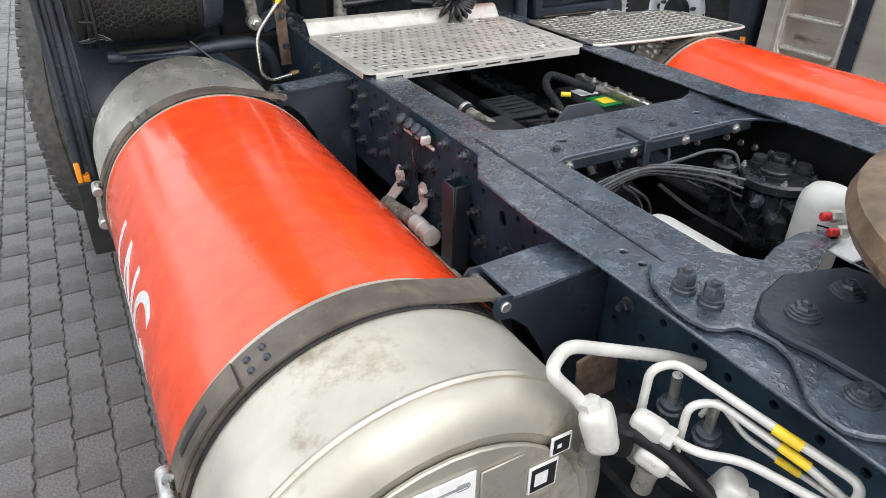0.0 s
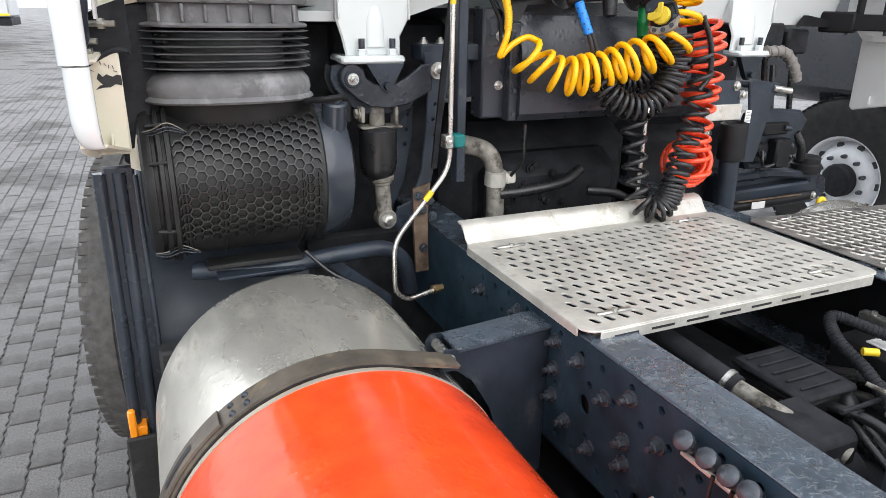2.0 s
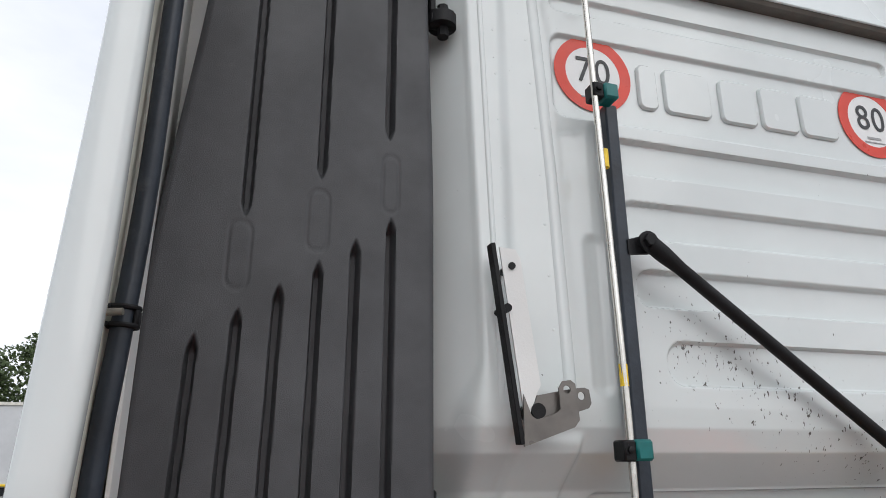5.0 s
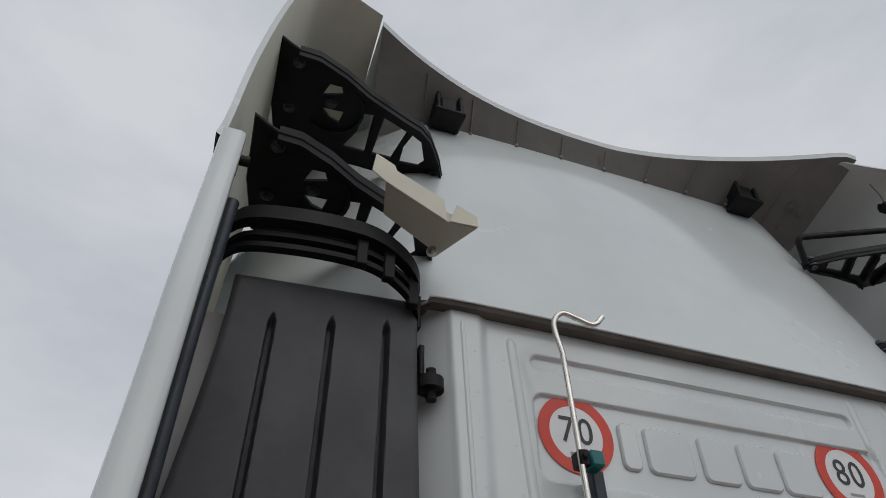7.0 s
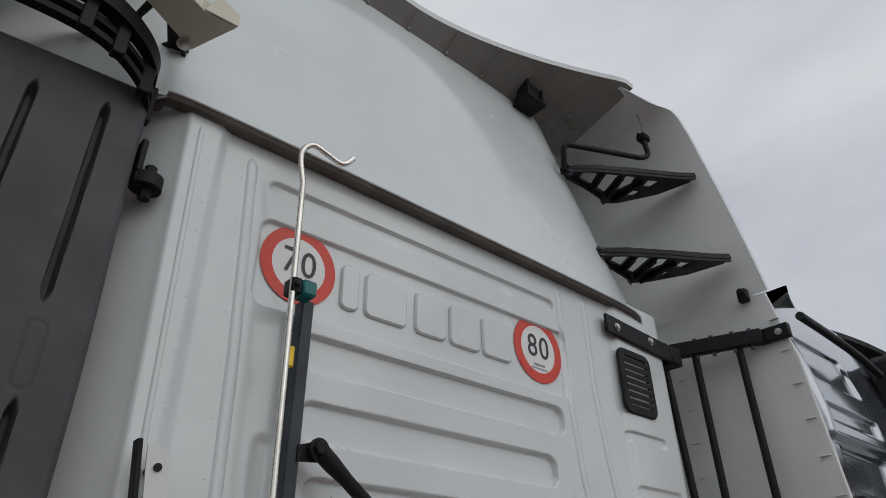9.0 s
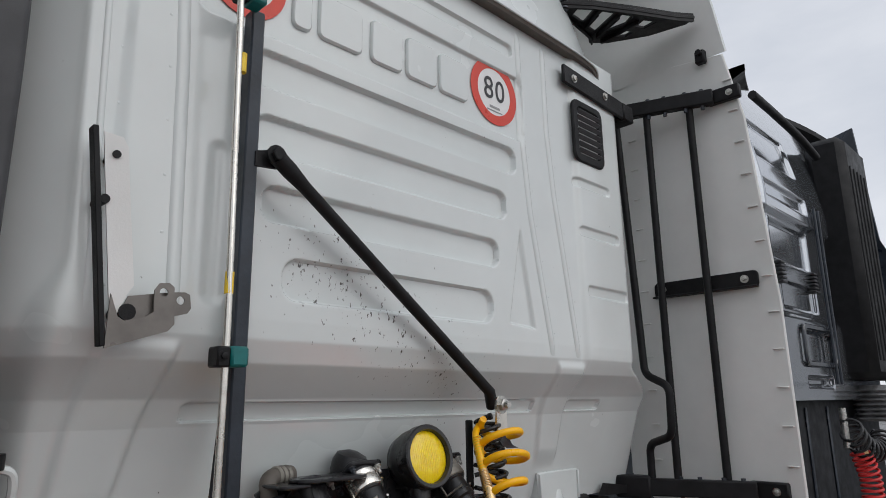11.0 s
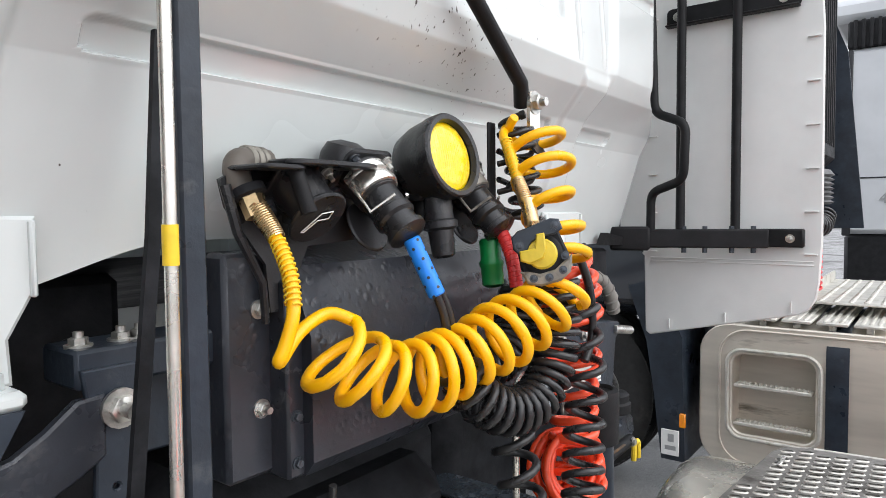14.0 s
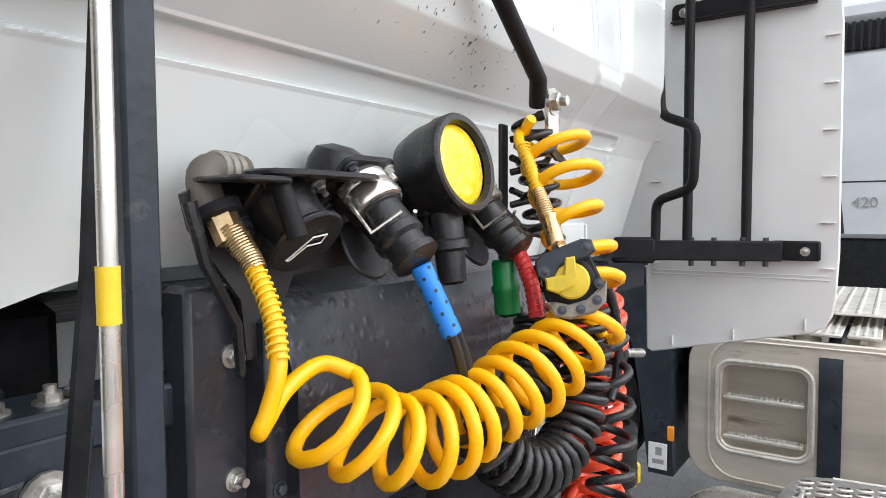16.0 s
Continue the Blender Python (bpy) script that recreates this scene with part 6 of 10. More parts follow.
add_lathe(bm, [(0.0245, 0), (0.027, 0.002), (0.027, 0.010), (0.0245, 0.012)], (0.956, 1.735, 0.960), (0.2, -0.95, -0.2), 20)
part("hose_clip", bm, ZINC, cool)
ecu = thing("control_box", "ribbed black plastic box among the bay cables", "control box", (1.12, 1.72, 0.9))
bm = B()
add_box(bm, (1.06, 1.64, 0.84), (1.19, 1.80, 0.935), 0.010)
part("case", bm, BLACKP, ecu)
bm = B()
add_box(bm, (1.05, 1.63, 0.936), (1.20, 1.81, 0.952), 0.006)
part("lid", bm, DARK, ecu)
for k in range(5):
    bm = B()
    add_box(bm, (1.07, 1.655 + 0.032 * k, 0.9525), (1.18, 1.661 + 0.032 * k, 0.958), 0.002)
    part("lid_rib", bm, DARK, ecu)
bm = B()
cp = [(1.24, 1.58, 0.90), (1.25, 1.64, 0.95), (1.27, 1.74, 0.985), (1.33, 1.80, 1.0), (1.37, 1.73, 0.99), (1.40, 1.66, 0.98)]
add_tube(bm, curve_pts(cp, 8), 0.0125, 12)
add_tube(bm, coil_pts(cp, 0.012, 46, 10), 0.0022, 5)
solo("conduit", bm, DARK, "black corrugated conduit arching over the bay", "conduit")
for k, (a, b2_) in enumerate((((1.18, 1.56, 0.93), (1.30, 1.52, 0.96)), ((1.20, 1.62, 0.96), (1.27, 1.50, 0.93)), ((1.08, 1.58, 0.95), (1.22, 1.60, 0.93)))):
    bm = B()
    add_cyl(bm, a, b2_, 0.005, seg=8)
    solo("link_rod", bm, PIPEGREY if k < 2 else DARK, "thin grey link rod in the frame bay", "rod", "link rods")
bat = thing("battery_box", "black battery tray with green and white labels", "battery", (1.38, 1.65, 0.86))
bm = B()
add_box(bm, (1.34, 1.52, 0.86), (1.46, 1.80, 0.955), 0.008)
part("case", bm, BLACKP, bat)
for lo, hi, mat, lab in (((1.36, 1.56, 0.956), (1.44, 1.65, 0.962), GREENP, "bright green label"), ((1.375, 1.575, 0.9625), (1.425, 1.625, 0.964), YTAPE, "yellow mark"), ((1.37, 1.68, 0.956), (1.44, 1.74, 0.960), LETTER, "white label")):
    bm = B()
    add_box(bm, lo, hi, 0.001)
    part("label_patch", bm, mat, bat, lab)
bm = B()
add_box(bm, (1.45, 1.47, 0.95), (1.475, 1.82, 0.985), 0.004)
for k in range(6):
    add_bolt(bm, (1.46, 1.50 + 0.058 * k, 0.985), (0, 0, 1), 0.007, 0.008)
part("rail_strip", bm, ZINC, bat, "pale bolted retaining strip")
random.seed(3)
for k in range(16):
    bm = B()
    x, y = 1.02 + 0.026 * k, 1.50 + 0.025 * (k % 4)
    add_tube(bm, curve_pts([(x, y + 0.26, 0.86), (x + 0.02, y + 0.13, 0.925 - 0.012 * (k % 3)), (x + random.uniform(-0.05, 0.05), y + 0.02, 0.90 - 0.01 * (k % 4)), (x - 0.02, y - 0.10, 0.82)], 7), random.choice((0.008, 0.011, 0.016)), 10)
    solo("cable", bm, BLACKH, "black battery cable or conduit below the walkway", "cable", "bay cables")
for at, mat in (((1.30, 1.70, 0.968), YTAPE), ((1.27, 1.47, 0.945), LETTER)):
    bm = B()
    add_cyl(bm, at, V(at) + V((0.026, -0.016, 0)), 0.0085, seg=12)
    solo("cable_tag", bm, mat, "tag wrapped round a battery cable", "tag")
bm = B()
add_prism(bm, [(0.97, 0.93), (1.44, 0.90), (1.40, 0.985), (1.25, 0.995), (1.195, 1.042), (1.10, 1.042), (1.06, 0.998), (0.97, 0.985)], (0, 1.42, 0), (1, 0, 0), (0, 0, 1), -0.008)
solo("battery_bracket", bm, BRACKETG, "slate-grey upright bracket with a tan rust stain", "bracket")


# ---- walkway plates ----
def walkway(x0, x1, y0, y1, z, label, metal):
    wp = thing("walkway_plate", label, "walkway", ((x0 + x1) / 2, (y0 + y1) / 2, z), "walkway plates")
    holes = []
    nx, ny = int((x1 - x0 - 0.06) / 0.033), int((y1 - y0 - 0.05) / 0.0385)
    for j in range(ny):
        for i in range(nx):
            x = x0 + 0.045 + i * 0.033 + (0.0165 if j % 2 else 0)
            if x < x1 - 0.03:
                holes.append(slot2(x, y0 + 0.04 + j * 0.0385, 0.0150, 0.0280, 4, 0.3))
    bm = B()
    add_flat(bm, rrect(x0, y0, x1, y1, 0.03), holes, 0.004, (0, 0, z), (1, 0, 0), (0, 1, 0), 0.001)
    part("deck", bm, metal, wp, "aluminium deck with pressed oval holes", 30)
    bm = B()
    add_box(bm, (x0 + 0.03, y0 - 0.003, z - 0.024), (x1 - 0.03, y0 + 0.001, z - 0.001), 0.001)
    add_box(bm, (x0 - 0.001, y0 + 0.03, z - 0.018), (x0 + 0.003, y1 - 0.02, z - 0.001), 0.001)
    fold = part("edge_fold", bm, metal, wp)
    for k in range(int((x1 - x0 - 0.12) / 0.085)):
        bm = B()
        add_box(bm, (x0 + 0.06 + k * 0.085, y0 - 0.0036, z - 0.016), (x0 + 0.115 + k * 0.085, y0 - 0.0031, z - 0.011), 0)
        part("slot", bm, INK, fold, "", 0)
    bm = B()
    prof = [(y1 - 0.004, z), (y1 + 0.012, z + 0.012), (y1 + 0.028, z + 0.034), (y1 + 0.040, z + 0.042), (y1 + 0.060, z + 0.044)]
    a = [V((x0 + 0.01, y, zz)) for y, zz in prof]
    b = [V((x1 - 0.015, y, zz)) for y, zz in prof]
    c = [V((x0 + 0.01, y, zz - 0.004)) for y, zz in prof]
    d = [V((x1 - 0.015, y, zz - 0.004)) for y, zz in prof]
    n = len(prof)
    add_mesh(bm, a + b + c + d, [(i, i + 1, n + i + 1, n + i) for i in range(n - 1)] + [(2 * n + i, 3 * n + i, 3 * n + i + 1, 2 * n + i + 1) for i in range(n - 1)] + [(0, n, 3 * n, 2 * n), (n - 1, 2 * n - 1, 4 * n - 1, 3 * n - 1)])
    part("raised_lip", bm, metal, wp, "raised pale front lip")
    for x, y in ((x0 + 0.10, y0 + 0.055), (x0 + 0.10, y1 - 0.06), (x1 - 0.13, y0 + 0.055), (x1 - 0.13, y1 - 0.05)):
        bm = B()
        add_box(bm, (x - 0.04, y - 0.006, z + 0.002), (x + 0.04, y + 0.006, z + 0.008), 0.003)
        add_bolt(bm, (x, y, z + 0.006), (0, 0, 1), 0.006, 0.006)
        part("fixing_clip", bm, ZINC, wp)
    for x in (x0 + 0.06, x1 - 0.09):
        bm = B()
        add_box(bm, (x, y0 + 0.05, RT + 0.001), (x + 0.03, y1 - 0.03, z - 0.0025), 0.001)
        part("bearer", bm, FRAME, wp)


walkway(0.668, 1.468, 1.800, 2.315, 1.082, "perforated aluminium walkway plate with a raised front lip", ALU)


def far_walkway():
    """The darker, lower plate over the far tank, its slots rimmed by rubbed bright metal."""
    z = 1.074
    wp = thing("walkway_plate", "worn dark aluminium walkway plate with bright-rimmed slots over the far tank", "walkway", (1.9, 2.0, z), "walkway plates")
    edge = [(1.520, 1.828), (1.542, 1.812), (1.75, 1.792), (1.98, 1.784), (2.205, 1.790), (2.246, 1.802), (2.252, 1.828), (2.224, 2.100), (2.200, 2.160), (2.15, 2.182), (1.85, 2.212), (1.545, 2.236), (1.520, 2.216)]
    spots = []
    for j in range(10):
        for i in range(22):
            x, y = 1.554 + i * 0.034 + (0.017 if j % 2 else 0), 1.842 + j * 0.0385
            if x < 2.222 - max(0.0, y - 1.85) * 0.12 and y < 2.216 - max(0.0, x - 1.57) * 0.085:
                spots.append((x, y))
    bm = B()
    add_flat(bm, edge, [slot2(x, y, 0.0120, 0.0270, 4, 0.3) for x, y in spots], 0.004, (0, 0, z), (1, 0, 0), (0, 1, 0), 0.001)
    part("deck", bm, WORNALU, wp, "dark worn aluminium deck", 30)
    bm = B()
    for x, y in spots:
        lo, hi = slot2(x, y, 0.0125, 0.0275, 4, 0.3), slot2(x, y, 0.0190, 0.0345, 4, 0.3)
        n = len(lo)
        add_mesh(bm, [(*p, z + 0.0046) for p in lo] + [(*p, z + 0.0021) for p in hi], [(q, (q + 1) % n, n + (q + 1) % n, n + q) for q in range(n)])
    part("slot_rim", bm, ALU, wp, "rubbed bright rims of the slots", 50)["kind"] = "stuff"
    bm = B()
    add_tube(bm, [V((x, y, z - 0.001)) for x, y in edge[:8]], 0.0055, 8)
    part("edge_fold", bm, ALU, wp, "rubbed pale rolled edge")
    for y in (1.86, 2.13):
        bm = B()
        add_box(bm, (1.50, y, z - 0.0055), (2.18, y + 0.03, z - 0.0022), 0.001)
        part("bearer", bm, FRAME, wp)
    for x, y in ((1.62, 1.848), (1.64, 2.190), (2.13, 1.838), (2.08, 2.150)):
        bm = B()
        add_box(bm, (x - 0.035, y - 0.005, z + 0.003), (x + 0.035, y + 0.005, z + 0.008), 0.002)
        add_bolt(bm, (x, y, z + 0.007), (0, 0, 1), 0.006, 0.006)
        part("fixing_clip", bm, ZINC, wp)


far_walkway()


# ---- below the frame: unseen driveline added for darkness, exhaust ----
drive = thing("driveline", "unseen black gearbox, shaft and sheet added to darken the gaps below the frame", "driveline", (MID, 1.2, 0.5))
# dark sheet added so that no bright ground shows through the gaps
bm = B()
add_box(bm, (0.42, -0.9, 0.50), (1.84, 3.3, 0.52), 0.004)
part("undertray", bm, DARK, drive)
bm = B()
add_box(bm, (0.84, 1.34, 0.52), (1.42, 2.75, 0.78), 0.06)
part("gearbox_casing", bm, DARK, drive)
bm = B()
add_cyl(bm, (MID, 1.40, 0.64), (MID, -0.9, 0.62), 0.075, seg=20)
part("propeller_shaft", bm, DARK, drive)
for y in (1.12, 0.42, -0.3):
    bm = B()
    add_box(bm, (0.78, y - 0.05, 0.56), (1.48, y + 0.05, 0.76), 0.02)
    part("frame_crossbar", bm, DARK, drive)
for x in (0.60, 1.60):
    bm = B()
    add_box(bm, (x, -0.9, 0.52), (x + 0.07, 3.3, 0.70), 0.01)
    part("lower_channel", bm, DARK, drive)
ex = thing("exhaust_section", "insulated exhaust pipe in the gap beside the rail", "exhaust", (0.60, 1.4, 0.7))
bm = B()
add_cyl(bm, (0.600, 1.66, 0.735), (0.600, 1.42, 0.735), 0.036, seg=20)
for k in range(12):
    add_lathe(bm, [(0.036, 0), (0.039, 0.006), (0.036, 0.012)], (0.600, 1.64 - k * 0.018, 0.735), (0, -1, 0), 20, False)
part("flexible_sleeve", bm, ALU, ex, "braided metal sleeve")
bm = B()
add_cyl(bm, (0.600, 1.42, 0.735), (0.605, 1.18, 0.74), 0.042, seg=20, c=0.006)
part("wrapped_pipe", bm, CREAM, ex, "cream insulation wrap")
bm = B()
add_prism(bm, [(0.0, 0.0), (0.05, 0.012), (0.085, -0.02), (0.09, -0.09), (0.01, -0.10)], (0.53, 0.655, 0.945), (1, 0, 0), (0, 0, 1), 0.006)
solo("heat_shield", bm, RUST, "brown rusted heat shield plate by the rail", "heat shield")


# ---- hose pole ----
pole = thing("hose_pole", "upright black steel hose pole with a diagonal brace", "pole", (0.70, 2.42, 0.93))
bm = B()
add_box(bm, (0.686, 2.408, 1.215), (0.712, 2.438, 2.575), 0.003)
part("upright", bm, FRAME, pole)
bm = B()
add_prism(bm, [(0.658, 1.235), (0.672, 1.235), (0.694, 1.45), (0.716, 1.66), (0.728, 1.87), (0.716, 1.87), (0.702, 1.66), (0.679, 1.45)], (0, 2.495, 0), (1, 0, 0), (0, 0, 1), -0.008)
part("foot_strap", bm, DARK, pole)
bm = B()
add_prism(bm, [(0.705, 2.305), (0.748, 2.318), (0.755, 2.300), (0.748, 2.282), (0.705, 2.278)], (0, 2.405, 0), (1, 0, 0), (0, 0, 1), -0.007)
add_bolt(bm, (0.738, 2.392, 2.300), (0, -1, 0), 0.013, 0.014, True)
part("hinge_plate", bm, BLACKP, pole)
bm = B()
a, b = V((0.742, 2.392, 2.296)), V((1.325, 2.425, 1.898))
add_tube(bm, [a, a.lerp(b, 0.04), a.lerp(b, 0.10), a.lerp(b, 0.9), a.lerp(b, 0.97), b, V((1.345, 2.435, 1.864))], 0.012, 12, False, [0.016, 0.016, 0.0125, 0.0125, 0.0125, 0.013, 0.014])
part("brace", bm, BLACKP, pole)
bm = B()
add_prism(bm, [(-0.016, 0.018), (-0.010, 0.024), (0.012, 0.024), (0.018, 0.018), (0.020, -0.048), (-0.015, -0.050)], (1.352, 2.420, 1.862), (1, 0, 0), (0, 0, 1), 0.006)
hgr = part("hanger", bm, ROD, pole, "bright bent hanger plate")
bm = B()
add_mesh(bm, [(x, y + dy, z) for dy in (0, 0.005) for y, z, x0, x1 in ((2.418, 1.817, 1.336, 1.372), (2.412, 1.796, 1.335, 1.371), (2.398, 1.780, 1.334, 1.369), (2.380, 1.775, 1.336, 1.366)) for x in (x0, x1)],
         [(k, k + 1, k + 3, k + 2) for k in (0, 2, 4)] + [(8 + k, 10 + k, 11 + k, 9 + k) for k in (0, 2, 4)] + [(k, k + 2, k + 10, k + 8) for k in (0, 2, 4)] + [(k + 1, k + 9, k + 11, k + 3) for k in (0, 2, 4)] + [(6, 7, 15, 14)])
part("tongue", bm, FRAME, hgr, "dark curled tongue")
bm = B()
add_bolt(bm, (1.354, 2.416, 1.868), (0, -1, 0), 0.014, 0.014, True, 0.01)
part("hanger_bolt", bm, ZINC, pole)

rod = thing("hose_hook_rod", "thin polished steel rod with a hooked top", "rod", (0.655, 2.38, 0.93))
bm = B()
pts = round_path([(0.630, 2.40, 0.935), (0.545, 2.385, 0.925), (0.512, 2.38, 0.955), (0.510, 2.38, 1.088), (0.656, 2.38, 1.262), (0.658, 2.378, 2.0), (0.640, 2.374, 2.80)], 0.04)
pts = pts[:-1] + curve_pts([(0.640, 2.374, 2.80), (0.628, 2.372, 2.868), (0.648, 2.366, 2.898), (0.680, 2.36, 2.888), (0.712, 2.35, 2.872), (0.735, 2.345, 2.895)], 7)
add_tube(bm, pts, 0.0061, 10)
part("bar", bm, ROD, rod)
bm = B()
add_cyl(bm, (0.622, 2.40, 0.936), (0.652, 2.405, 0.938), 0.011, seg=6)
part("brass_nut", bm, BRASS, rod, "brass union nut")
for z in (1.638, 2.045, 2.425):
    bm = B()
    add_cyl(bm, (0.657, 2.379, z), (0.657, 2.379, z + 0.035), 0.0072, seg=12)
    part("tape_band", bm, YTAPE, rod, "yellow tape band")
bm = B()
add_cyl(bm, (0.592, 2.38, 1.186), (0.610, 2.38, 1.207), 0.0074, seg=12)
part("tape_band", bm, YTAPE, rod)
for z in (1.328, 1.948, 2.578):
    clip = thing("pole_clip", "teal plastic clip holding the steel rod to the pole", "clip", (0.67, 2.38, z), "pole clips")
    bm = B()
    add_box(bm, (0.662, 2.366, z - 0.016), (0.692, 2.404, z + 0.016), 0.004)
    part("clip_body", bm, TEAL, clip)
    bm = B()
    add_box(bm, (0.640, 2.368, z - 0.017), (0.662, 2.402, z + 0.015), 0.003)
    add_bolt(bm, (0.650, 2.368, z), (0, -1, 0), 0.006, 0.006)
    part("clip_latch", bm, BLACKP if z > 1.5 else ZINC, clip)

# sign bracket
sb = thing("sign_bracket", "bare metal angle bracket screwed to the cab wall", "bracket", (0.50, 2.41, 1.96))
bm = B()
add_box(bm, (0.462, 2.392, 1.955), (0.470, 2.412, 2.272), 0.001, Matrix.Translation((0.465, 0, 2.1)) @ pose(0, 0, 0, 0, -7) @ Matrix.Translation((-0.465, 0, -2.1)))
part("upright_leg", bm, BLACKP, sb, "dark edge leg")
bm = B()
add_flat(bm, [(0.458, 2.266), (0.486, 2.264), (0.494, 2.250), (0.505, 2.160), (0.520, 2.045), (0.512, 2.032), (0.499, 2.000), (0.490, 2.0)], [], 0.003, (0, 2.399, 0), (1, 0, 0), (0, 0, 1))
part("leg_face", bm, INNER, sb, "pale face of the leg", 30)
bm = B()
add_flat(bm, [(0.486, 1.953), (0.572, 1.982), (0.581, 1.993), (0.577, 2.048), (0.569, 2.054), (0.555, 2.052), (0.548, 2.041), (0.549, 2.009), (0.540, 2.002), (0.509, 1.993), (0.500, 1.998), (0.488, 2.03)], [ring2(0.562, 2.039, 0.0065, 12)], 0.003, (0, 2.394, 0), (1, 0, 0), (0, 0, 1))
part("plate", bm, SIGNMETAL, sb, "dull grey steel plate", 30)
bm = B()
add_flat(bm, [(0.500, 1.990), (0.581, 2.005), (0.604, 2.012), (0.609, 2.020), (0.606, 2.041), (0.598, 2.044), (0.578, 2.042), (0.515, 2.030)], [ring2(0.592, 2.031, 0.0065, 12)], 0.003, (0, 2.404, 0), (1, 0, 0), (0, 0, 1))
part("rear_plate", bm, SIGNMETAL, sb, "dull grey steel plate", 30)
for x, z, r in ((0.478, 2.235, 0.006), (0.468, 2.165, 0.007), (0.513, 2.006, 0.012)):
    bm = B()
    add_cyl(bm, (x, 2.394, z), (x, 2.445, z), r, seg=12)
    part("screw", bm, BLACKP, sb)

# ---- cab mounts and suspension ----
def cab_mount(s):
    def X(x):
        return x if s < 0 else 2.34 - x
    mt = thing("cab_mount", "white steel cab mount bolted over a dark suspension arm", "cab mount", (X(0.55), 2.6, 1.50), "cab mounts")
    bm = B()
    outl = [(0.445, 1.678), (0.445, 1.600), (0.458, 1.560), (0.468, 1.517), (0.604, 1.517), (0.602, 1.560), (0.627, 1.605), (0.631, 1.678)]
    if s > 0:
        outl = [(X(x), z) for x, z in outl]
    add_flat(bm, outl, [], 0.010, (0, 2.592, 0), (1, 0, 0), (0, 0, 1), 0.004)
    for x in (0.447, 0.629):
        add_box(bm, (X(x) - 0.003, 2.58, 1.60), (X(x) + 0.003, 2.64, 1.678), 0.002)
    add_oval(bm, [(0.027, 1.535), (0.024, 1.600), (0.014, 1.630), (0.001, 1.636)], X(0.54), 2.592, 1.0, 0.45, 20, 2.2)
    part("mount_plate", bm, WHITE, mt)
    bm = B()
    add_box(bm, (min(X(0.441), X(0.606)), 2.545, 1.497), (max(X(0.441), X(0.606)), 2.66, 1.516), 0.006)
    part("mount_flange", bm, WHITE, mt)
    for x in (0.500, 0.580):
        bm = B()
        add_lathe(bm, [(0.014, 0), (0.014, 0.014), (0.012, 0.016)], (X(x), 2.572, 1.516), (0, 0, 1), 6)
        part("nut", bm, WHITE, mt)
        bm = B()
        add_cyl(bm, (X(x), 2.572, 1.53), (X(x), 2.572, 1.556), 0.008, seg=10)
        part("stud", bm, DARKBOLT, mt)
    bm = B()
    tri = [(0.504, 1.497), (0.602, 1.497), (0.566, 1.432), (0.555, 1.425), (0.544, 1.432)]
    add_prism(bm, [(X(x), z) for x, z in tri], (0, 2.545, 0), (1, 0, 0), (0, 0, 1), -0.02)
    add_cyl(bm, (X(0.555), 2.54, 1.444), (X(0.555), 2.527, 1.444), 0.010, seg=14)
    part("lug", bm, FRAME, mt)
    return mt


cab_mount(-1)
cab_mount(1)
arm = thing("suspension_arm", "dark curved cab suspension arm with zinc bolts", "suspension arm", (0.55, 2.56, 1.35))
bm = B()
out = [(0.444, 1.482), (0.440, 1.462), (0.448, 1.446), (0.480, 1.415), (0.512, 1.396), (0.560, 1.391), (0.610, 1.398), (0.650, 1.416), (0.676, 1.432), (0.676, 1.492), (0.652, 1.490), (0.622, 1.466), (0.592, 1.448), (0.556, 1.440), (0.522, 1.446), (0.500, 1.462), (0.494, 1.482), (0.478, 1.492), (0.458, 1.492)]
add_flat(bm, out, [], 0.016, (0, 2.556, 0), (1, 0, 0), (0, 0, 1), 0.003)
part("arm_plate", bm, BOXPAINT, arm)
bm = B()
add_flat(bm, [(0.424, 1.490), (0.420, 1.462), (0.430, 1.438), (0.474, 1.392), (0.500, 1.374), (0.600, 1.372), (0.632, 1.384), (0.640, 1.404), (0.560, 1.41), (0.47, 1.46), (0.452, 1.495)], [], 0.008, (0, 2.580, 0), (1, 0, 0), (0, 0, 1), 0.002)
part("back_plate", bm, FRAME, arm)
bm = B()
add_flat(bm, [(0.416, 1.494), (0.411, 1.462), (0.424, 1.430), (0.470, 1.384), (0.640, 1.372), (0.655, 1.400), (0.500, 1.45)], [], 0.008, (0, 2.606, 0), (1, 0, 0), (0, 0, 1), 0.002)
part("back_plate", bm, DARK, arm)
bm = B()
add_cyl(bm, (0.468, 2.552, 1.462), (0.468, 2.546, 1.462), 0.022, seg=24, c=0.002)
part("pivot_boss", bm, FRAME, arm)
for at, r in (((0.468, 2.546, 1.462), 0.0100), ((0.693, 2.545, 1.478), 0.0150)):
    bm = B()
    add_bolt(bm, at, (0, -1, 0), r, 0.012, True, 0.016)
    part("pivot_bolt", bm, ZINC, arm, "zinc pivot bolt")
damper = thing("cab_damper", "black cab suspension damper with a rusty lower eye", "damper", (0.555, 2.57, 1.07))
bm = B()
add_lathe(bm, [(0.028, -0.006), (0.034, 0.0), (0.044, 0.012), (0.049, 0.03), (0.050, 0.125), (0.042, 0.132), (0.020, 0.138)], (0.540, 2.58, 1.205), (0, 0, 1), 28)
part("sleeve", bm, BLACKH, damper)
bm = B()
add_lathe(bm, [(0.021, 0), (0.021, 0.075), (0.026, 0.078), (0.026, 0.084), (0.032, 0.088), (0.034, 0.098), (0.028, 0.104)], (0.554, 2.575, 1.108), (-0.07, 0.02, 1), 20)
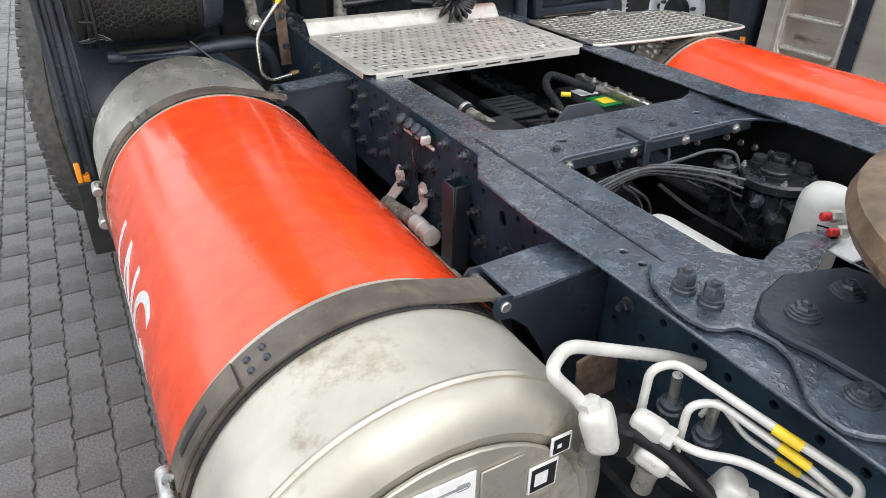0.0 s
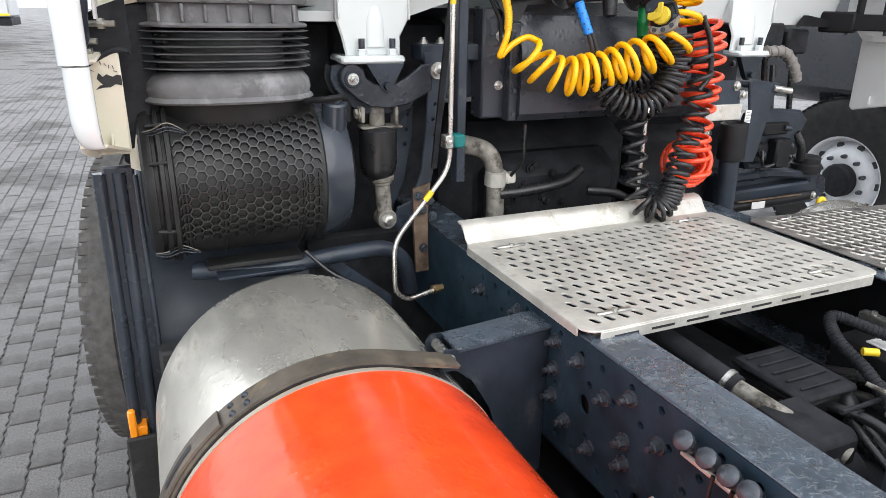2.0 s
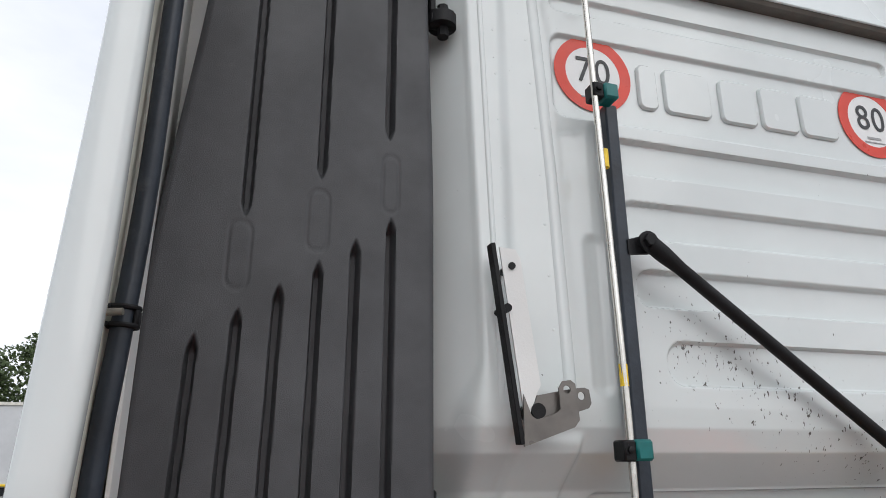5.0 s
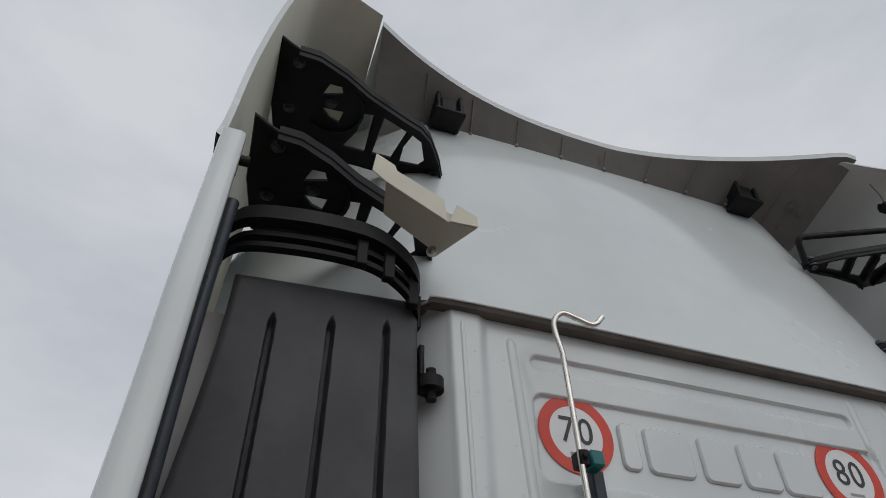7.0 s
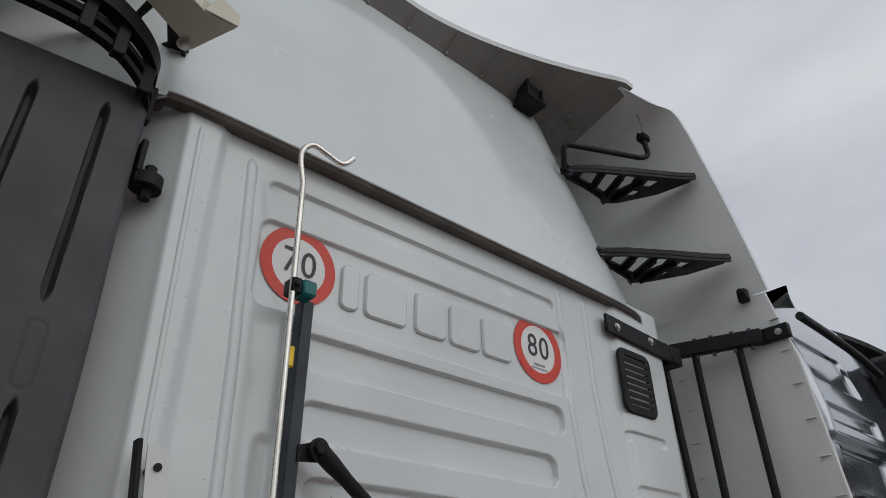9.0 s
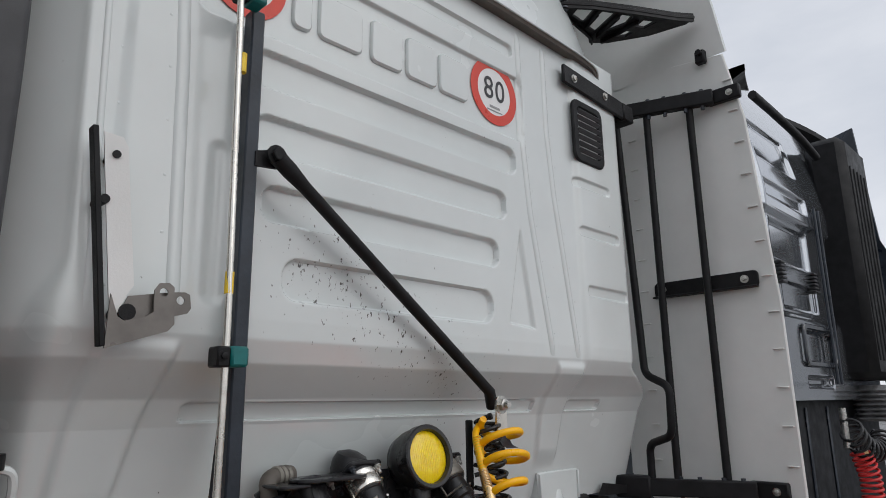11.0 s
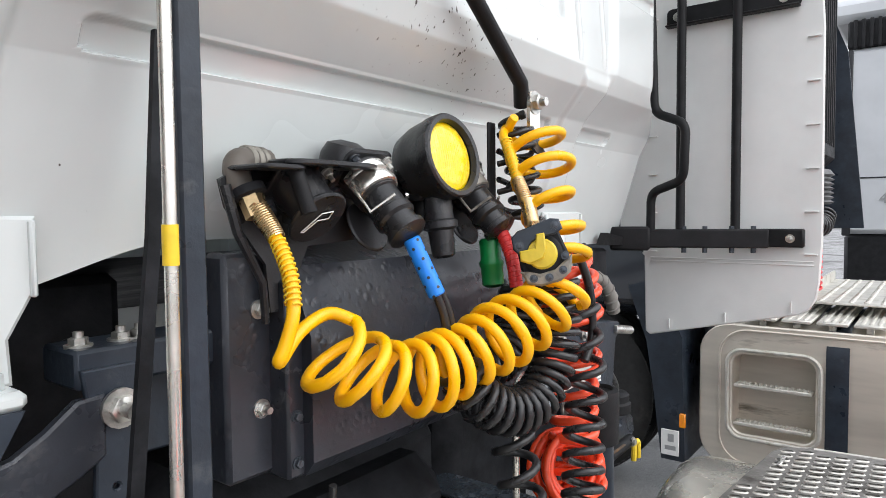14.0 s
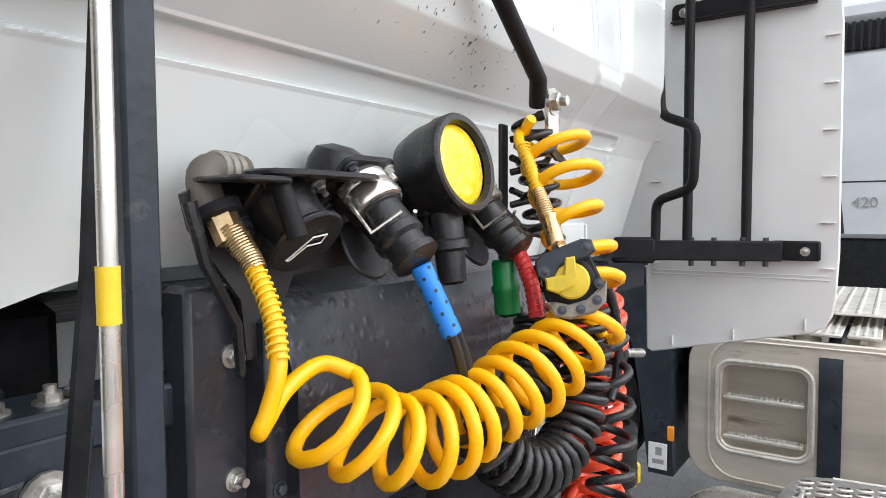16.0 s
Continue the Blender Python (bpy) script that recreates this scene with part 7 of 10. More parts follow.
add_cyl(bm, (0.556, 2.60, 1.09), (0.556, 2.552, 1.09), 0.027, seg=18, c=0.003)
part("lower_eye", bm, PIPEGREY, damper, "weathered lower eye with rust stains")
bm = B()
add_bolt(bm, (0.556, 2.552, 1.09), (0, -1, 0), 0.0150, 0.014, True, 0.008)
part("eye_bolt", bm, ZINC, damper)
bm = B()
add_cyl(bm, (0.538, 2.58, 1.335), (0.538, 2.58, 1.39), 0.020, seg=16)
add_box(bm, (0.488, 2.555, 1.352), (0.500, 2.60, 1.392), 0.003)
add_box(bm, (0.580, 2.555, 1.340), (0.590, 2.60, 1.398), 0.003)
add_box(bm, (0.490, 2.55, 1.335), (0.600, 2.605, 1.342), 0.003)
add_bolt(bm, (0.488, 2.575, 1.374), (-1, 0, 0), 0.013, 0.012)
part("clevis", bm, PIPEGREY, damper, "weathered metal clevis")

legs = thing("cab_support_leg", "dark pierced steel support leg below the cab mount", "support leg", (0.66, 2.56, 0.9))
bm = B()
add_flat(bm, [(0.660, 1.520), (0.735, 1.520), (0.725, 1.440), (0.700, 1.300), (0.672, 1.140), (0.650, 1.080), (0.590, 1.055), (0.575, 1.075), (0.585, 1.12), (0.625, 1.135), (0.655, 1.220), (0.668, 1.340), (0.672, 1.44)],
         [ring2(0.690, 1.392, 0.006, 8), ring2(0.685, 1.352, 0.006, 8), ring2(0.688, 1.312, 0.006, 8)], 0.010, (0, 2.558, 0), (1, 0, 0), (0, 0, 1), 0.002)
part("web", bm, FRAME, legs, "", 30)
bm = B()
add_flat(bm, [(0.610, 1.42), (0.655, 1.44), (0.648, 1.30), (0.625, 1.18), (0.590, 1.10), (0.560, 1.12), (0.598, 1.22)], [ring2(0.635, 1.36, 0.006, 8), ring2(0.632, 1.32, 0.006, 8), ring2(0.627, 1.28, 0.006, 8)], 0.008, (0, 2.62, 0), (1, 0, 0), (0, 0, 1))
part("rear_web", bm, FRAME, legs, "", 30)
bm = B()
add_prism(bm, [(0.625, 1.17), (0.675, 1.185), (0.668, 1.10), (0.672, 0.93), (0.635, 0.93), (0.628, 1.05)], (0, 2.545, 0), (1, 0, 0), (0, 0, 1), -0.012)
part("rusty_plate", bm, RUST, legs, "flaking rusty plate")
for x, z in ((0.640, 1.15), (0.652, 1.11), (0.672, 1.135), (0.682, 1.09), (0.655, 1.00)):
    bm = B()
    add_bolt(bm, (x, 2.545, z), (0, -1, 0), 0.009, 0.010)
    part("leg_bolt", bm, DARKBOLT, legs)
bm = B()
add_box(bm, (0.655, 2.56, 1.500), (1.68, 2.64, 1.542), 0.004)
add_box(bm, (0.74, 2.60, 1.40), (1.60, 2.64, 1.50), 0.004)
beam = solo("cross_beam", bm, FRAME, "dark cross beam behind the connector box", "cross beam")
for x in (0.672, 0.718, 0.740):
    bm = B()
    add_bolt(bm, (x, 2.59, 1.542), (0, 0, 1), 0.010, 0.010, True, 0.006)
    part("beam_bolt", bm, ZINC, beam)

# grimy engine parts behind the damper and under the cab
eng = thing("engine_rear", "grimy dark rear of the engine and gearbox", "engine", (1.15, 3.0, 0.5))
for lo, hi, c in (((0.80, 2.70, 0.62), (1.50, 3.3, 1.30), 0.08), ((0.90, 2.60, 0.80), (1.38, 2.78, 1.22), 0.06), ((1.05, 2.40, 0.70), (1.30, 2.60, 1.02), 0.05), ((1.55, 2.75, 0.55), (1.95, 3.4, 1.25), 0.05)):
    bm = B()
    add_box(bm, lo, hi, c)
    part("casting", bm, DARK, eng)
random.seed(8)
for k in range(16):
    bm = B()
    add_bolt(bm, (random.uniform(0.92, 1.36), 2.598, random.uniform(0.84, 1.2)), (0, -1, 0), 0.009, 0.010)
    part("cover_bolt", bm, DARK, eng)
# dark panels; the second is added to hide bright ground below the filter
for lo, hi in (((-0.04, 2.76, 0.95), (0.48, 2.80, 1.60)), ((0.36, 2.66, 0.50), (0.82, 2.69, 1.03)), ((1.95, 3.02, 0.5), (2.26, 3.06, 1.60)), ((0.30, 2.84, 0.9), (0.85, 2.88, 1.6)), ((1.45, 2.94, 0.6), (1.98, 2.98, 1.60))):
    bm = B()
    add_box(bm, lo, hi, 0.02)
    panel = solo("splash_panel", bm, DARK, "dark panel under the cab, one of them added to darken a gap", "panel", "splash panels")
    for fx, fz in ((0.15, 0.15), (0.85, 0.15), (0.15, 0.85), (0.85, 0.85), (0.5, 0.5)):
        bm = B()
        add_bolt(bm, (lo[0] + (hi[0] - lo[0]) * fx, lo[1], lo[2] + (hi[2] - lo[2]) * fz), (0, -1, 0), 0.010, 0.010)
        part("panel_bolt", bm, DARKBOLT, panel)
bm = B()
add_tube(bm, curve_pts([(0.80, 2.62, 1.27), (0.86, 2.58, 1.25), (0.885, 2.57, 1.19), (0.885, 2.56, 1.08), (0.88, 2.56, 0.92)], 8), 0.026, 16)
pipe = solo("exhaust_pipe", bm, PIPEGREY, "oxidised grey metal pipe with a hose clamp", "pipe")
bm = B()
add_cyl(bm, (0.885, 2.567, 1.155), (0.885, 2.563, 1.195), 0.031, seg=18)
add_box(bm, (0.908, 2.54, 1.16), (0.94, 2.57, 1.19), 0.004)
part("hose_clamp", bm, ALU, pipe, "band clamp")
bm = B()
add_tube(bm, curve_pts([(0.89, 2.55, 1.13), (0.97, 2.54, 1.135), (1.10, 2.54, 1.15), (1.17, 2.56, 1.18)], 8), 0.016, 12)
solo("coolant_hose", bm, BLACKH, "black rubber coolant hose with clamps", "hose")
bm = B()
add_tube(bm, curve_pts([(1.16, 2.50, 1.13), (1.24, 2.46, 1.12), (1.32, 2.44, 1.06), (1.36, 2.44, 0.98)], 8), 0.014, 12)
solo("coolant_hose", bm, BLACKH, "black rubber hose curving down to the frame", "hose")
bm = B()
add_tube(bm, curve_pts([(0.905, 2.45, 1.345), (0.91, 2.46, 1.29), (0.92, 2.48, 1.24), (0.91, 2.52, 1.19)], 8), 0.005, 8)
solo("cable", bm, BLACKH, "thin black cable below the connector box", "cable")

# ---- connector box and sockets ----
box = thing("connector_box", "black sheet-metal connector box behind the cab", "connector box", (1.15, 2.52, 1.345))
bm = B()
add_prism(bm, [(2.60, 1.345), (2.500, 1.345), (2.484, 1.365), (2.484, 1.525), (2.520, 1.615), (2.60, 1.65)], (0.905, 0, 0), (0, 1, 0), (0, 0, 1), 0.56)
part("cover_plate", bm, BOXPAINT, box)
bm = B()
add_box(bm, (0.815, 2.535, 1.35), (0.908, 2.60, 1.635), 0.006)
add_box(bm, (0.880, 2.502, 1.345), (0.910, 2.56, 1.60), 0.004)
part("side_flange", bm, BOXPAINT, box)
for x, z in ((0.864, 1.563), (0.865, 1.437)):
    bm = B()
    add_bolt(bm, (x, 2.535, z), (0, -1, 0), 0.0085, 0.010, True, 0.008)
    part("flange_bolt", bm, ZINC, box, "zinc flange bolt")
for x, z in ((0.894, 1.425), (0.894, 1.560), (0.894, 1.365)):
    bm = B()
    add_bolt(bm, (x, 2.502, z), (0, -1, 0), 0.006, 0.007)
    part("cover_bolt", bm, DARKBOLT, box)
bm = B()
add_prism(bm, [(0.770, 1.722), (0.800, 1.738), (0.845, 1.738), (0.850, 1.732), (1.02, 1.742), (1.22, 1.745), (1.24, 1.72), (1.24, 1.66), (0.90, 1.64), (0.86, 1.56), (0.838, 1.56), (0.832, 1.62), (0.778, 1.69)], (0.03, 2.515, 0), (1, 0, 0), (0, 0, 1), -0.006)
part("socket_carrier", bm, SOCKETP, box, "black socket carrier plate")
bm = B()
add_flat(bm, slot2(0.925, 2.475, 0.155, 0.07, 6), [], 0.007, (0, 0, 1.742), (1, 0, 0), (0, 1, 0), 0.002)
add_flat(bm, rrect(0.812, 2.445, 0.872, 2.53, 0.014), [], 0.006, (0, 0, 1.735), (1, 0, 0), (0, 1, 0), 0.002)
add_tube(bm, [(0.80, 2.505, 1.715), (0.812, 2.50, 1.66), (0.845, 2.50, 1.60), (0.852, 2.505, 1.55)], 0.005, 8, False, [0.007, 0.006, 0.005, 0.005])
part("top_shelf", bm, SOCKETP, box)


def trailer_socket(x, z, lid, group="trailer sockets"):
    so = thing("trailer_socket", "round black trailer socket with a sprung lid" if lid else "round black trailer socket with a plug in it", "socket", (x, 2.46, z), group)
    ax = V((0.05, -0.70, -0.71)).normalized()
    o = V((x, 2.508, z))
    bm = B()
    add_lathe(bm, [(0.030, 0), (0.034, 0.004), (0.034, 0.030), (0.031, 0.034), (0.031, 0.060), (0.028, 0.062)], o, ax, 28)
    u = V((0, 0.71, -0.70)).normalized()
    add_flat(bm, rrect(-0.040, -0.038, 0.040, 0.038, 0.012), [], 0.008, o + ax * 0.014, (1, 0, 0), -u, 0.002)
    part("body", bm, SOCKETP, so)
    for dx in (-0.031, 0.031):
        for dz in (-0.027, 0.027):
            bm = B()
            add_bolt(bm, o + ax * 0.018 + V((dx, 0, 0)) + u * dz, ax, 0.006, 0.008, True, 0.008)
            part("fixing_bolt", bm, ZINC if dx > 0 else DARKBOLT, so)
    if lid:
        bm = B()
        add_flat(bm, slot2(0, -0.004, 0.070, 0.080, 8), [], 0.006, o + ax * 0.068, (1, 0, 0), -u, 0.002)
        lidob = part("lid", bm, SOCKETP, so)
        bm = B()
        p = o + ax * 0.0735
        ring = [(-0.014, -0.024), (-0.004, -0.004), (0.012, 0.0), (0.012, 0.012), (-0.004, 0.008), (-0.018, -0.024)]
        add_tube(bm, [p + V((1, 0, 0)) * a - u * b for a, b in ring], 0.0009, 5, True)
        part("lid_mark", bm, LETTER, lidob, "thin white arrow outline", 0)
    else:
        bm = B()
        add_lathe(bm, [(0.031, 0.050), (0.030, 0.062), (0.027, 0.064), (0.027, 0.092), (0.029, 0.094), (0.029, 0.104), (0.024, 0.108), (0.024, 0.122), (0.028, 0.124), (0.028, 0.132), (0.016, 0.138)], o, ax, 24)
        part("plug", bm, BLACKH, so, "ribbed black rubber plug")
        bm = B()
        add_lathe(bm, [(0.0335, 0.022), (0.0362, 0.024), (0.0362, 0.033), (0.0348, 0.035), (0.0362, 0.037), (0.0362, 0.054), (0.0345, 0.058), (0.031, 0.059)], o, ax, 26, False, (radians(-10), radians(190)))
        for sg in (-1, 1):
            add_tube(bm, [o + ax * 0.045 + V((sg * 0.037, 0, 0)), o + ax * 0.085 + V((sg * 0.034, 0, -0.004)), o + ax * 0.088 + V((sg * 0.012, 0, 0)) - u * 0.03], 0.0025, 6)
        part("clamp_bail", bm, ROD if x < 1.2 else PIPEGREY, so, "bright pressed-steel clamp" if x < 1.2 else "dull pressed-steel clamp")
        bm = B()
        add_tube(bm, [o + ax * 0.030 + V((0.048 + 0.006 * math.cos(2.1 * k / 3), 0, 0)) + u * (0.006 * math.sin(2.1 * k / 3)) for k in range(9)], 0.0016, 6, True)
        part("wire_eye", bm, BRASS, so, "copper-coloured wire eye")
        bm = B()
        add_flat(bm, slot2(0, 0, 0.062, 0.070, 8), [], 0.006, o + ax * 0.075 + u * 0.045, (1, 0, 0), (ax * 0.95 + u * 0.3), 0.002)
        part("hanging_lid", bm, SOCKETP, so)
    return so


trailer_socket(0.897, 1.728, True)
trailer_socket(1.009, 1.748, False)
trailer_socket(1.238, 1.748, False)
bm = B()
add_lathe(bm, [(0.032, -0.01), (0.036, 0.0), (0.036, 0.02), (0.030, 0.035), (0.012, 0.042)], (1.010, 2.53, 1.742), (0.1, -0.25, 1), 20)
add_box(bm, (1.005, 2.51, 1.725), (1.075, 2.56, 1.760), 0.008)
solo("socket_rear_cap", bm, SOCKETP, "black rubber cap on the socket's rear", "rubber cap")
bm = B()
add_lathe(bm, [(0.020, 0), (0.022, 0.004), (0.022, 0.045), (0.027, 0.048), (0.027, 0.058), (0.020, 0.062), (0.018, 0.10), (0.012, 0.104)], (1.150, 2.472, 1.716), (0.02, -0.12, -1), 18)
solo("cable_gland", bm, SOCKETP, "black plastic cable gland below the work lamp", "cable gland")

# palm couplings: end fittings of the coiled air hoses
elbow = thing("air_elbow", "weathered grey elbow fitting with brass union on the carrier plate", "air fitting", (0.80, 2.46, 1.70))
bm = B()
add_tube(bm, round_path([(0.885, 2.540, 1.748), (0.824, 2.522, 1.746), (0.824, 2.506, 1.700)], 0.02), 0.0160, 14)
part("elbow", bm, GUTTER, elbow, "grimy grey elbow")
for f in (0.0, 0.012, 0.024):
    bm = B()
    add_lathe(bm, [(0.0160, 0), (0.0182, 0.003), (0.0182, 0.006), (0.0160, 0.009)], (0.876 - f, 2.5375 - 0.3 * f, 1.7477), (-1, -0.30, 0), 16)
    part("elbow_ring", bm, PIPEGREY, elbow)
bm = B()
add_lathe(bm, [(0.021, 0), (0.021, 0.010), (0.015, 0.012)], (0.829, 2.505, 1.712), (0.15, -0.45, -1), 16)
part("collar", bm, DARK, elbow)
bm = B()
add_lathe(bm, [(0.0150, 0.012), (0.0150, 0.036)], (0.829, 2.505, 1.712), (0.15, -0.45, -1), 6)
part("brass_nut", bm, BRASS, elbow, "brass hexagon nut")
bm = B()
add_cyl(bm, (0.864, 2.460, 1.735), (0.872, 2.445, 1.682), 0.010, seg=12)
part("stop_pin", bm, BLACKP, elbow)

# ---- work lamp ----
lamp = thing("work_lamp", "round black rubber work lamp with a yellow ribbed lens", "work lamp", (1.09, 2.40, 1.70))
LO, LA = V((1.153, 2.494, 1.757)), V((-0.02, -1, 0.20)).normalized()
bm = B()
add_lathe(bm, [(0.018, -0.040), (0.037, -0.036), (0.052, -0.022), (0.060, 0.004), (0.063, 0.034), (0.0645, 0.036), (0.0645, 0.055), (0.062, 0.058), (0.055, 0.057), (0.052, 0.049)], LO, LA, 44, False)
part("rubber_housing", bm, BLACKH, lamp)
bm = B()
add_lathe(bm, [(0.0535, 0.045), (0.045, 0.0485), (0.028, 0.0515), (0.001, 0.053)], LO, LA, 44, False)
lens = part("lens", bm, LENS, lamp, "bright yellow lens")
bm = B()
uu, ww, dd = axis_frame(LA)
for k in range(-10, 11):
    f = k / 10.6
    h = 0.050 * math.sqrt(1 - f * f)
    pts = []
    for q in range(9):
        t = -1 + q / 4
        x, y = f * 0.050, h * t
        rr = math.hypot(x, y)
        pts.append(LO + LA * (0.0526 - 0.0075 * (rr / 0.0535) ** 2) + uu * x + ww * y)
    add_tube(bm, pts, 0.0013, 5)
part("lens_ribs", bm, LENS, lens)
bm = B()
add_cyl(bm, (1.152, 2.500, 1.712), (1.152, 2.500, 1.66), 0.014, seg=12)
add_box(bm, (1.122, 2.48, 1.70), (1.182, 2.52, 1.712), 0.003)
part("lamp_foot", bm, BLACKP, lamp)


# ---- coiled hoses ----
def hose(name, pts, r, mat, label, seg=9, group="coiled hoses"):
    bm = B()
    add_tube(bm, pts, r, seg)
    ob = solo(name, bm, mat, label, "hose", group, smooth=70)
    if name in ("coiled_air_hose", "coiled_cable") and mat is not YELLOW:
        bm = B()
        o, d = V(pts[0]), V(pts[0]) - V(pts[2])
        add_lathe(bm, [(r * 0.9, -0.010), (r * 1.25, -0.009), (r * 1.25, 0.002), (r * 1.5, 0.003), (r * 1.5, 0.011), (r * 0.8, 0.012)], o, d, 12)
        part("end_ferrule", bm, BRASS if name == "coiled_air_hose" else BLACKP, ob, "brass end ferrule" if name == "coiled_air_hose" else "")
    return ob


ypath = [(0.838, 2.432, 1.536), (0.885, 2.425, 1.517), (0.928, 2.408, 1.487), (0.970, 2.393, 1.474), (1.015, 2.380, 1.474), (1.065, 2.366, 1.485), (1.12, 2.350, 1.504), (1.175, 2.338, 1.520), (1.225, 2.325, 1.540), (1.262, 2.318, 1.566)]
yh = coil_pts(ypath, lambda f: 0.0435 * min(1, f / 0.06 + 0.60) * (1 + 0.06 * math.sin(19 * f)), 12.3, 24, 2.2, lambda f: f + 0.034 * math.sin(2 * math.pi * f) + 0.006 * math.sin(23 * f) * f * (1 - f) * 4, lambda f: 0.50 - 0.75 * f)
lead = curve_pts([(0.834, 2.488, 1.685), (0.838, 2.465, 1.655), (0.832, 2.435, 1.615), (0.822, 2.418, 1.575), (0.812, 2.420, 1.540), (0.806, 2.424, 1.523), (0.816, 2.432, 1.522), (0.850, 2.438, 1.548), (0.885, 2.430, 1.564)] + yh[20:21], 8)
yp2 = [(1.338, 2.415, 1.832), (1.328, 2.395, 1.790), (1.310, 2.375, 1.733), (1.290, 2.350, 1.668), (1.276, 2.335, 1.610), (1.266, 2.322, 1.588)]
hang = coil_pts(yp2, lambda f: 0.045 - 0.006 * math.cos(11 * f), 5.1, 24, 1.0, lambda f: f + 0.02 * math.sin(12 * f) * f * (1 - f) * 4)
end_a, end_b = V(yh[-1]), V(hang[-1])
sag = hose("coiled_air_hose", lead[:-1] + yh[20:-1] + curve_pts([end_a, end_a.lerp(end_b, 0.5) + V((0.012, -0.008, 0)), end_b], 6), 0.0078, YELLOW, "bright yellow coiled air hose sagging below the sockets", 10)
bm = B()
add_tube(bm, coil_pts([(0.833, 2.492, 1.690), (0.837, 2.476, 1.669), (0.838, 2.464, 1.654)], lambda f: 0.0125 - 0.0025 * f, 15, 10, 0), 0.0014, 5)
part("kink_guard", bm, BRASS, sag, "close-wound brass spring at the hose end", 70)
bm = B()
add_tube(bm, coil_pts([(0.838, 2.464, 1.654), (0.832, 2.435, 1.615), (0.822, 2.418, 1.580)], 0.0092, 13, 10), 0.0013, 5)
part("spring_sleeve", bm, YTAPE, sag, "open yellow spring round the hose", 70)
# second yellow coil that hangs from the hanger tab
hose("coiled_air_hose", hang, 0.0078, YELLOW, "yellow coiled air hose hanging from the hanger tab", 10)
tail = hose("air_hose_end", curve_pts([(1.256, 2.372, 1.688), (1.262, 2.392, 1.73), (1.272, 2.415, 1.78), (1.290, 2.438, 1.808), (1.316, 2.445, 1.828), tuple(hang[0])], 8), 0.0078, YELLOW, "straight end of the yellow hose in a spring", 10)
bm = B()
add_tube(bm, coil_pts([(1.257, 2.376, 1.695), (1.260, 2.385, 1.715), (1.264, 2.396, 1.735)], lambda f: 0.0108 - 0.0018 * f, 14, 10), 0.0014, 5)
part("kink_guard", bm, BRASS, tail, "close-wound brass spring on the hose end", 70)
bm = B()
add_tube(bm, coil_pts([(1.264, 2.396, 1.735), (1.272, 2.414, 1.775), (1.282, 2.428, 1.800)], 0.0092, 12, 10), 0.0013, 5)
part("spring_sleeve", bm, YTAPE, tail, "open yellow spring round the hose", 70)
bm = B()
add_cyl(bm, (1.257, 2.374, 1.700), (1.248, 2.360, 1.660), 0.012, seg=12)
part("hose_union", bm, BRASS, tail, "brass union")
glad = thing("palm_coupling", "grimy metal trailer air coupling with a scuffed yellow cap", "coupling", (1.21, 2.33, 1.62))
gn = V((-0.88, -0.43, 0.12)).normalized()
gu = (V((0.42, -0.85, 0.30)) - gn * gn.dot(V((0.42, -0.85, 0.30)))).normalized()
gv = gn.cross(gu)
gv = gv if gv.z > 0 else -gv
GO = V((1.203, 2.319, 1.620))
def gp(a, b, c=0.0):
    return GO + gu * a + gv * b + gn * c
bm = B()
add_lathe(bm, [(0.018, -0.040), (0.026, -0.034), (0.030, -0.022), (0.030, -0.006), (0.026, -0.003)], GO, gn, 24)
add_flat(bm, [(-0.030, -0.026), (0.030, -0.026), (0.034, -0.010), (0.030, 0.024), (-0.030, 0.024), (-0.034, -0.010)], [], 0.012, gp(0, 0, -0.018), gu, gv, 0.003)
part("body", bm, DARK, glad)
bm = B()
add_flat(bm, [(-0.034, -0.020), (-0.030, -0.034), (-0.014, -0.042), (0.014, -0.042), (0.030, -0.034), (0.036, -0.018), (0.028, -0.022), (0.012, -0.030), (-0.012, -0.030), (-0.027, -0.022)], [], 0.016, gp(0, 0, -0.004), gu, gv, 0.003)
part("flange", bm, PIPEGREY, glad, "worn grey metal lip")
for a, b in ((-0.022, -0.031), (0.0, -0.036), (0.022, -0.031), (0.031, -0.012)):
    bm = B()
    add_bolt(bm, gp(a, b, 0.004), gn, 0.0042, 0.003)
    part("screw", bm, DARKBOLT, glad)
bm = B()
add_flat(bm, [(-0.036, 0.018), (-0.034, 0.034), (-0.024, 0.040), (0.026, 0.044), (0.036, 0.040), (0.037, 0.028), (0.026, 0.024), (0.008, 0.026), (-0.010, 0.022), (-0.020, 0.012), (-0.031, 0.010)], [], 0.008, gp(0, 0, 0.004), gu, gv, 0.002)
arch = part("bow", bm, FRAME, glad, "dark bow plate over the cap")
for a, b in ((-0.028, 0.020), (0.030, 0.034)):
    bm = B()
    add_bolt(bm, gp(a, b, 0.008), gn, 0.0048, 0.003)
    part("screw", bm, DARKBOLT, arch)
bm = B()
add_lathe(bm, [(0.0225, -0.004), (0.0225, 0.005), (0.020, 0.008), (0.006, 0.009)], GO, gn, 26)
add_flat(bm, [(-0.030, -0.001), (-0.020, -0.008), (0.0, -0.005), (0.006, 0.004), (0.010, 0.026), (0.002, 0.027), (-0.006, 0.008), (-0.028, 0.010)], [], 0.010, gp(0, 0, 0.011), gu, gv, 0.002)
part("yellow_cap", bm, YPLASTIC, glad, "scuffed yellow cap with a grip")
bm = B()
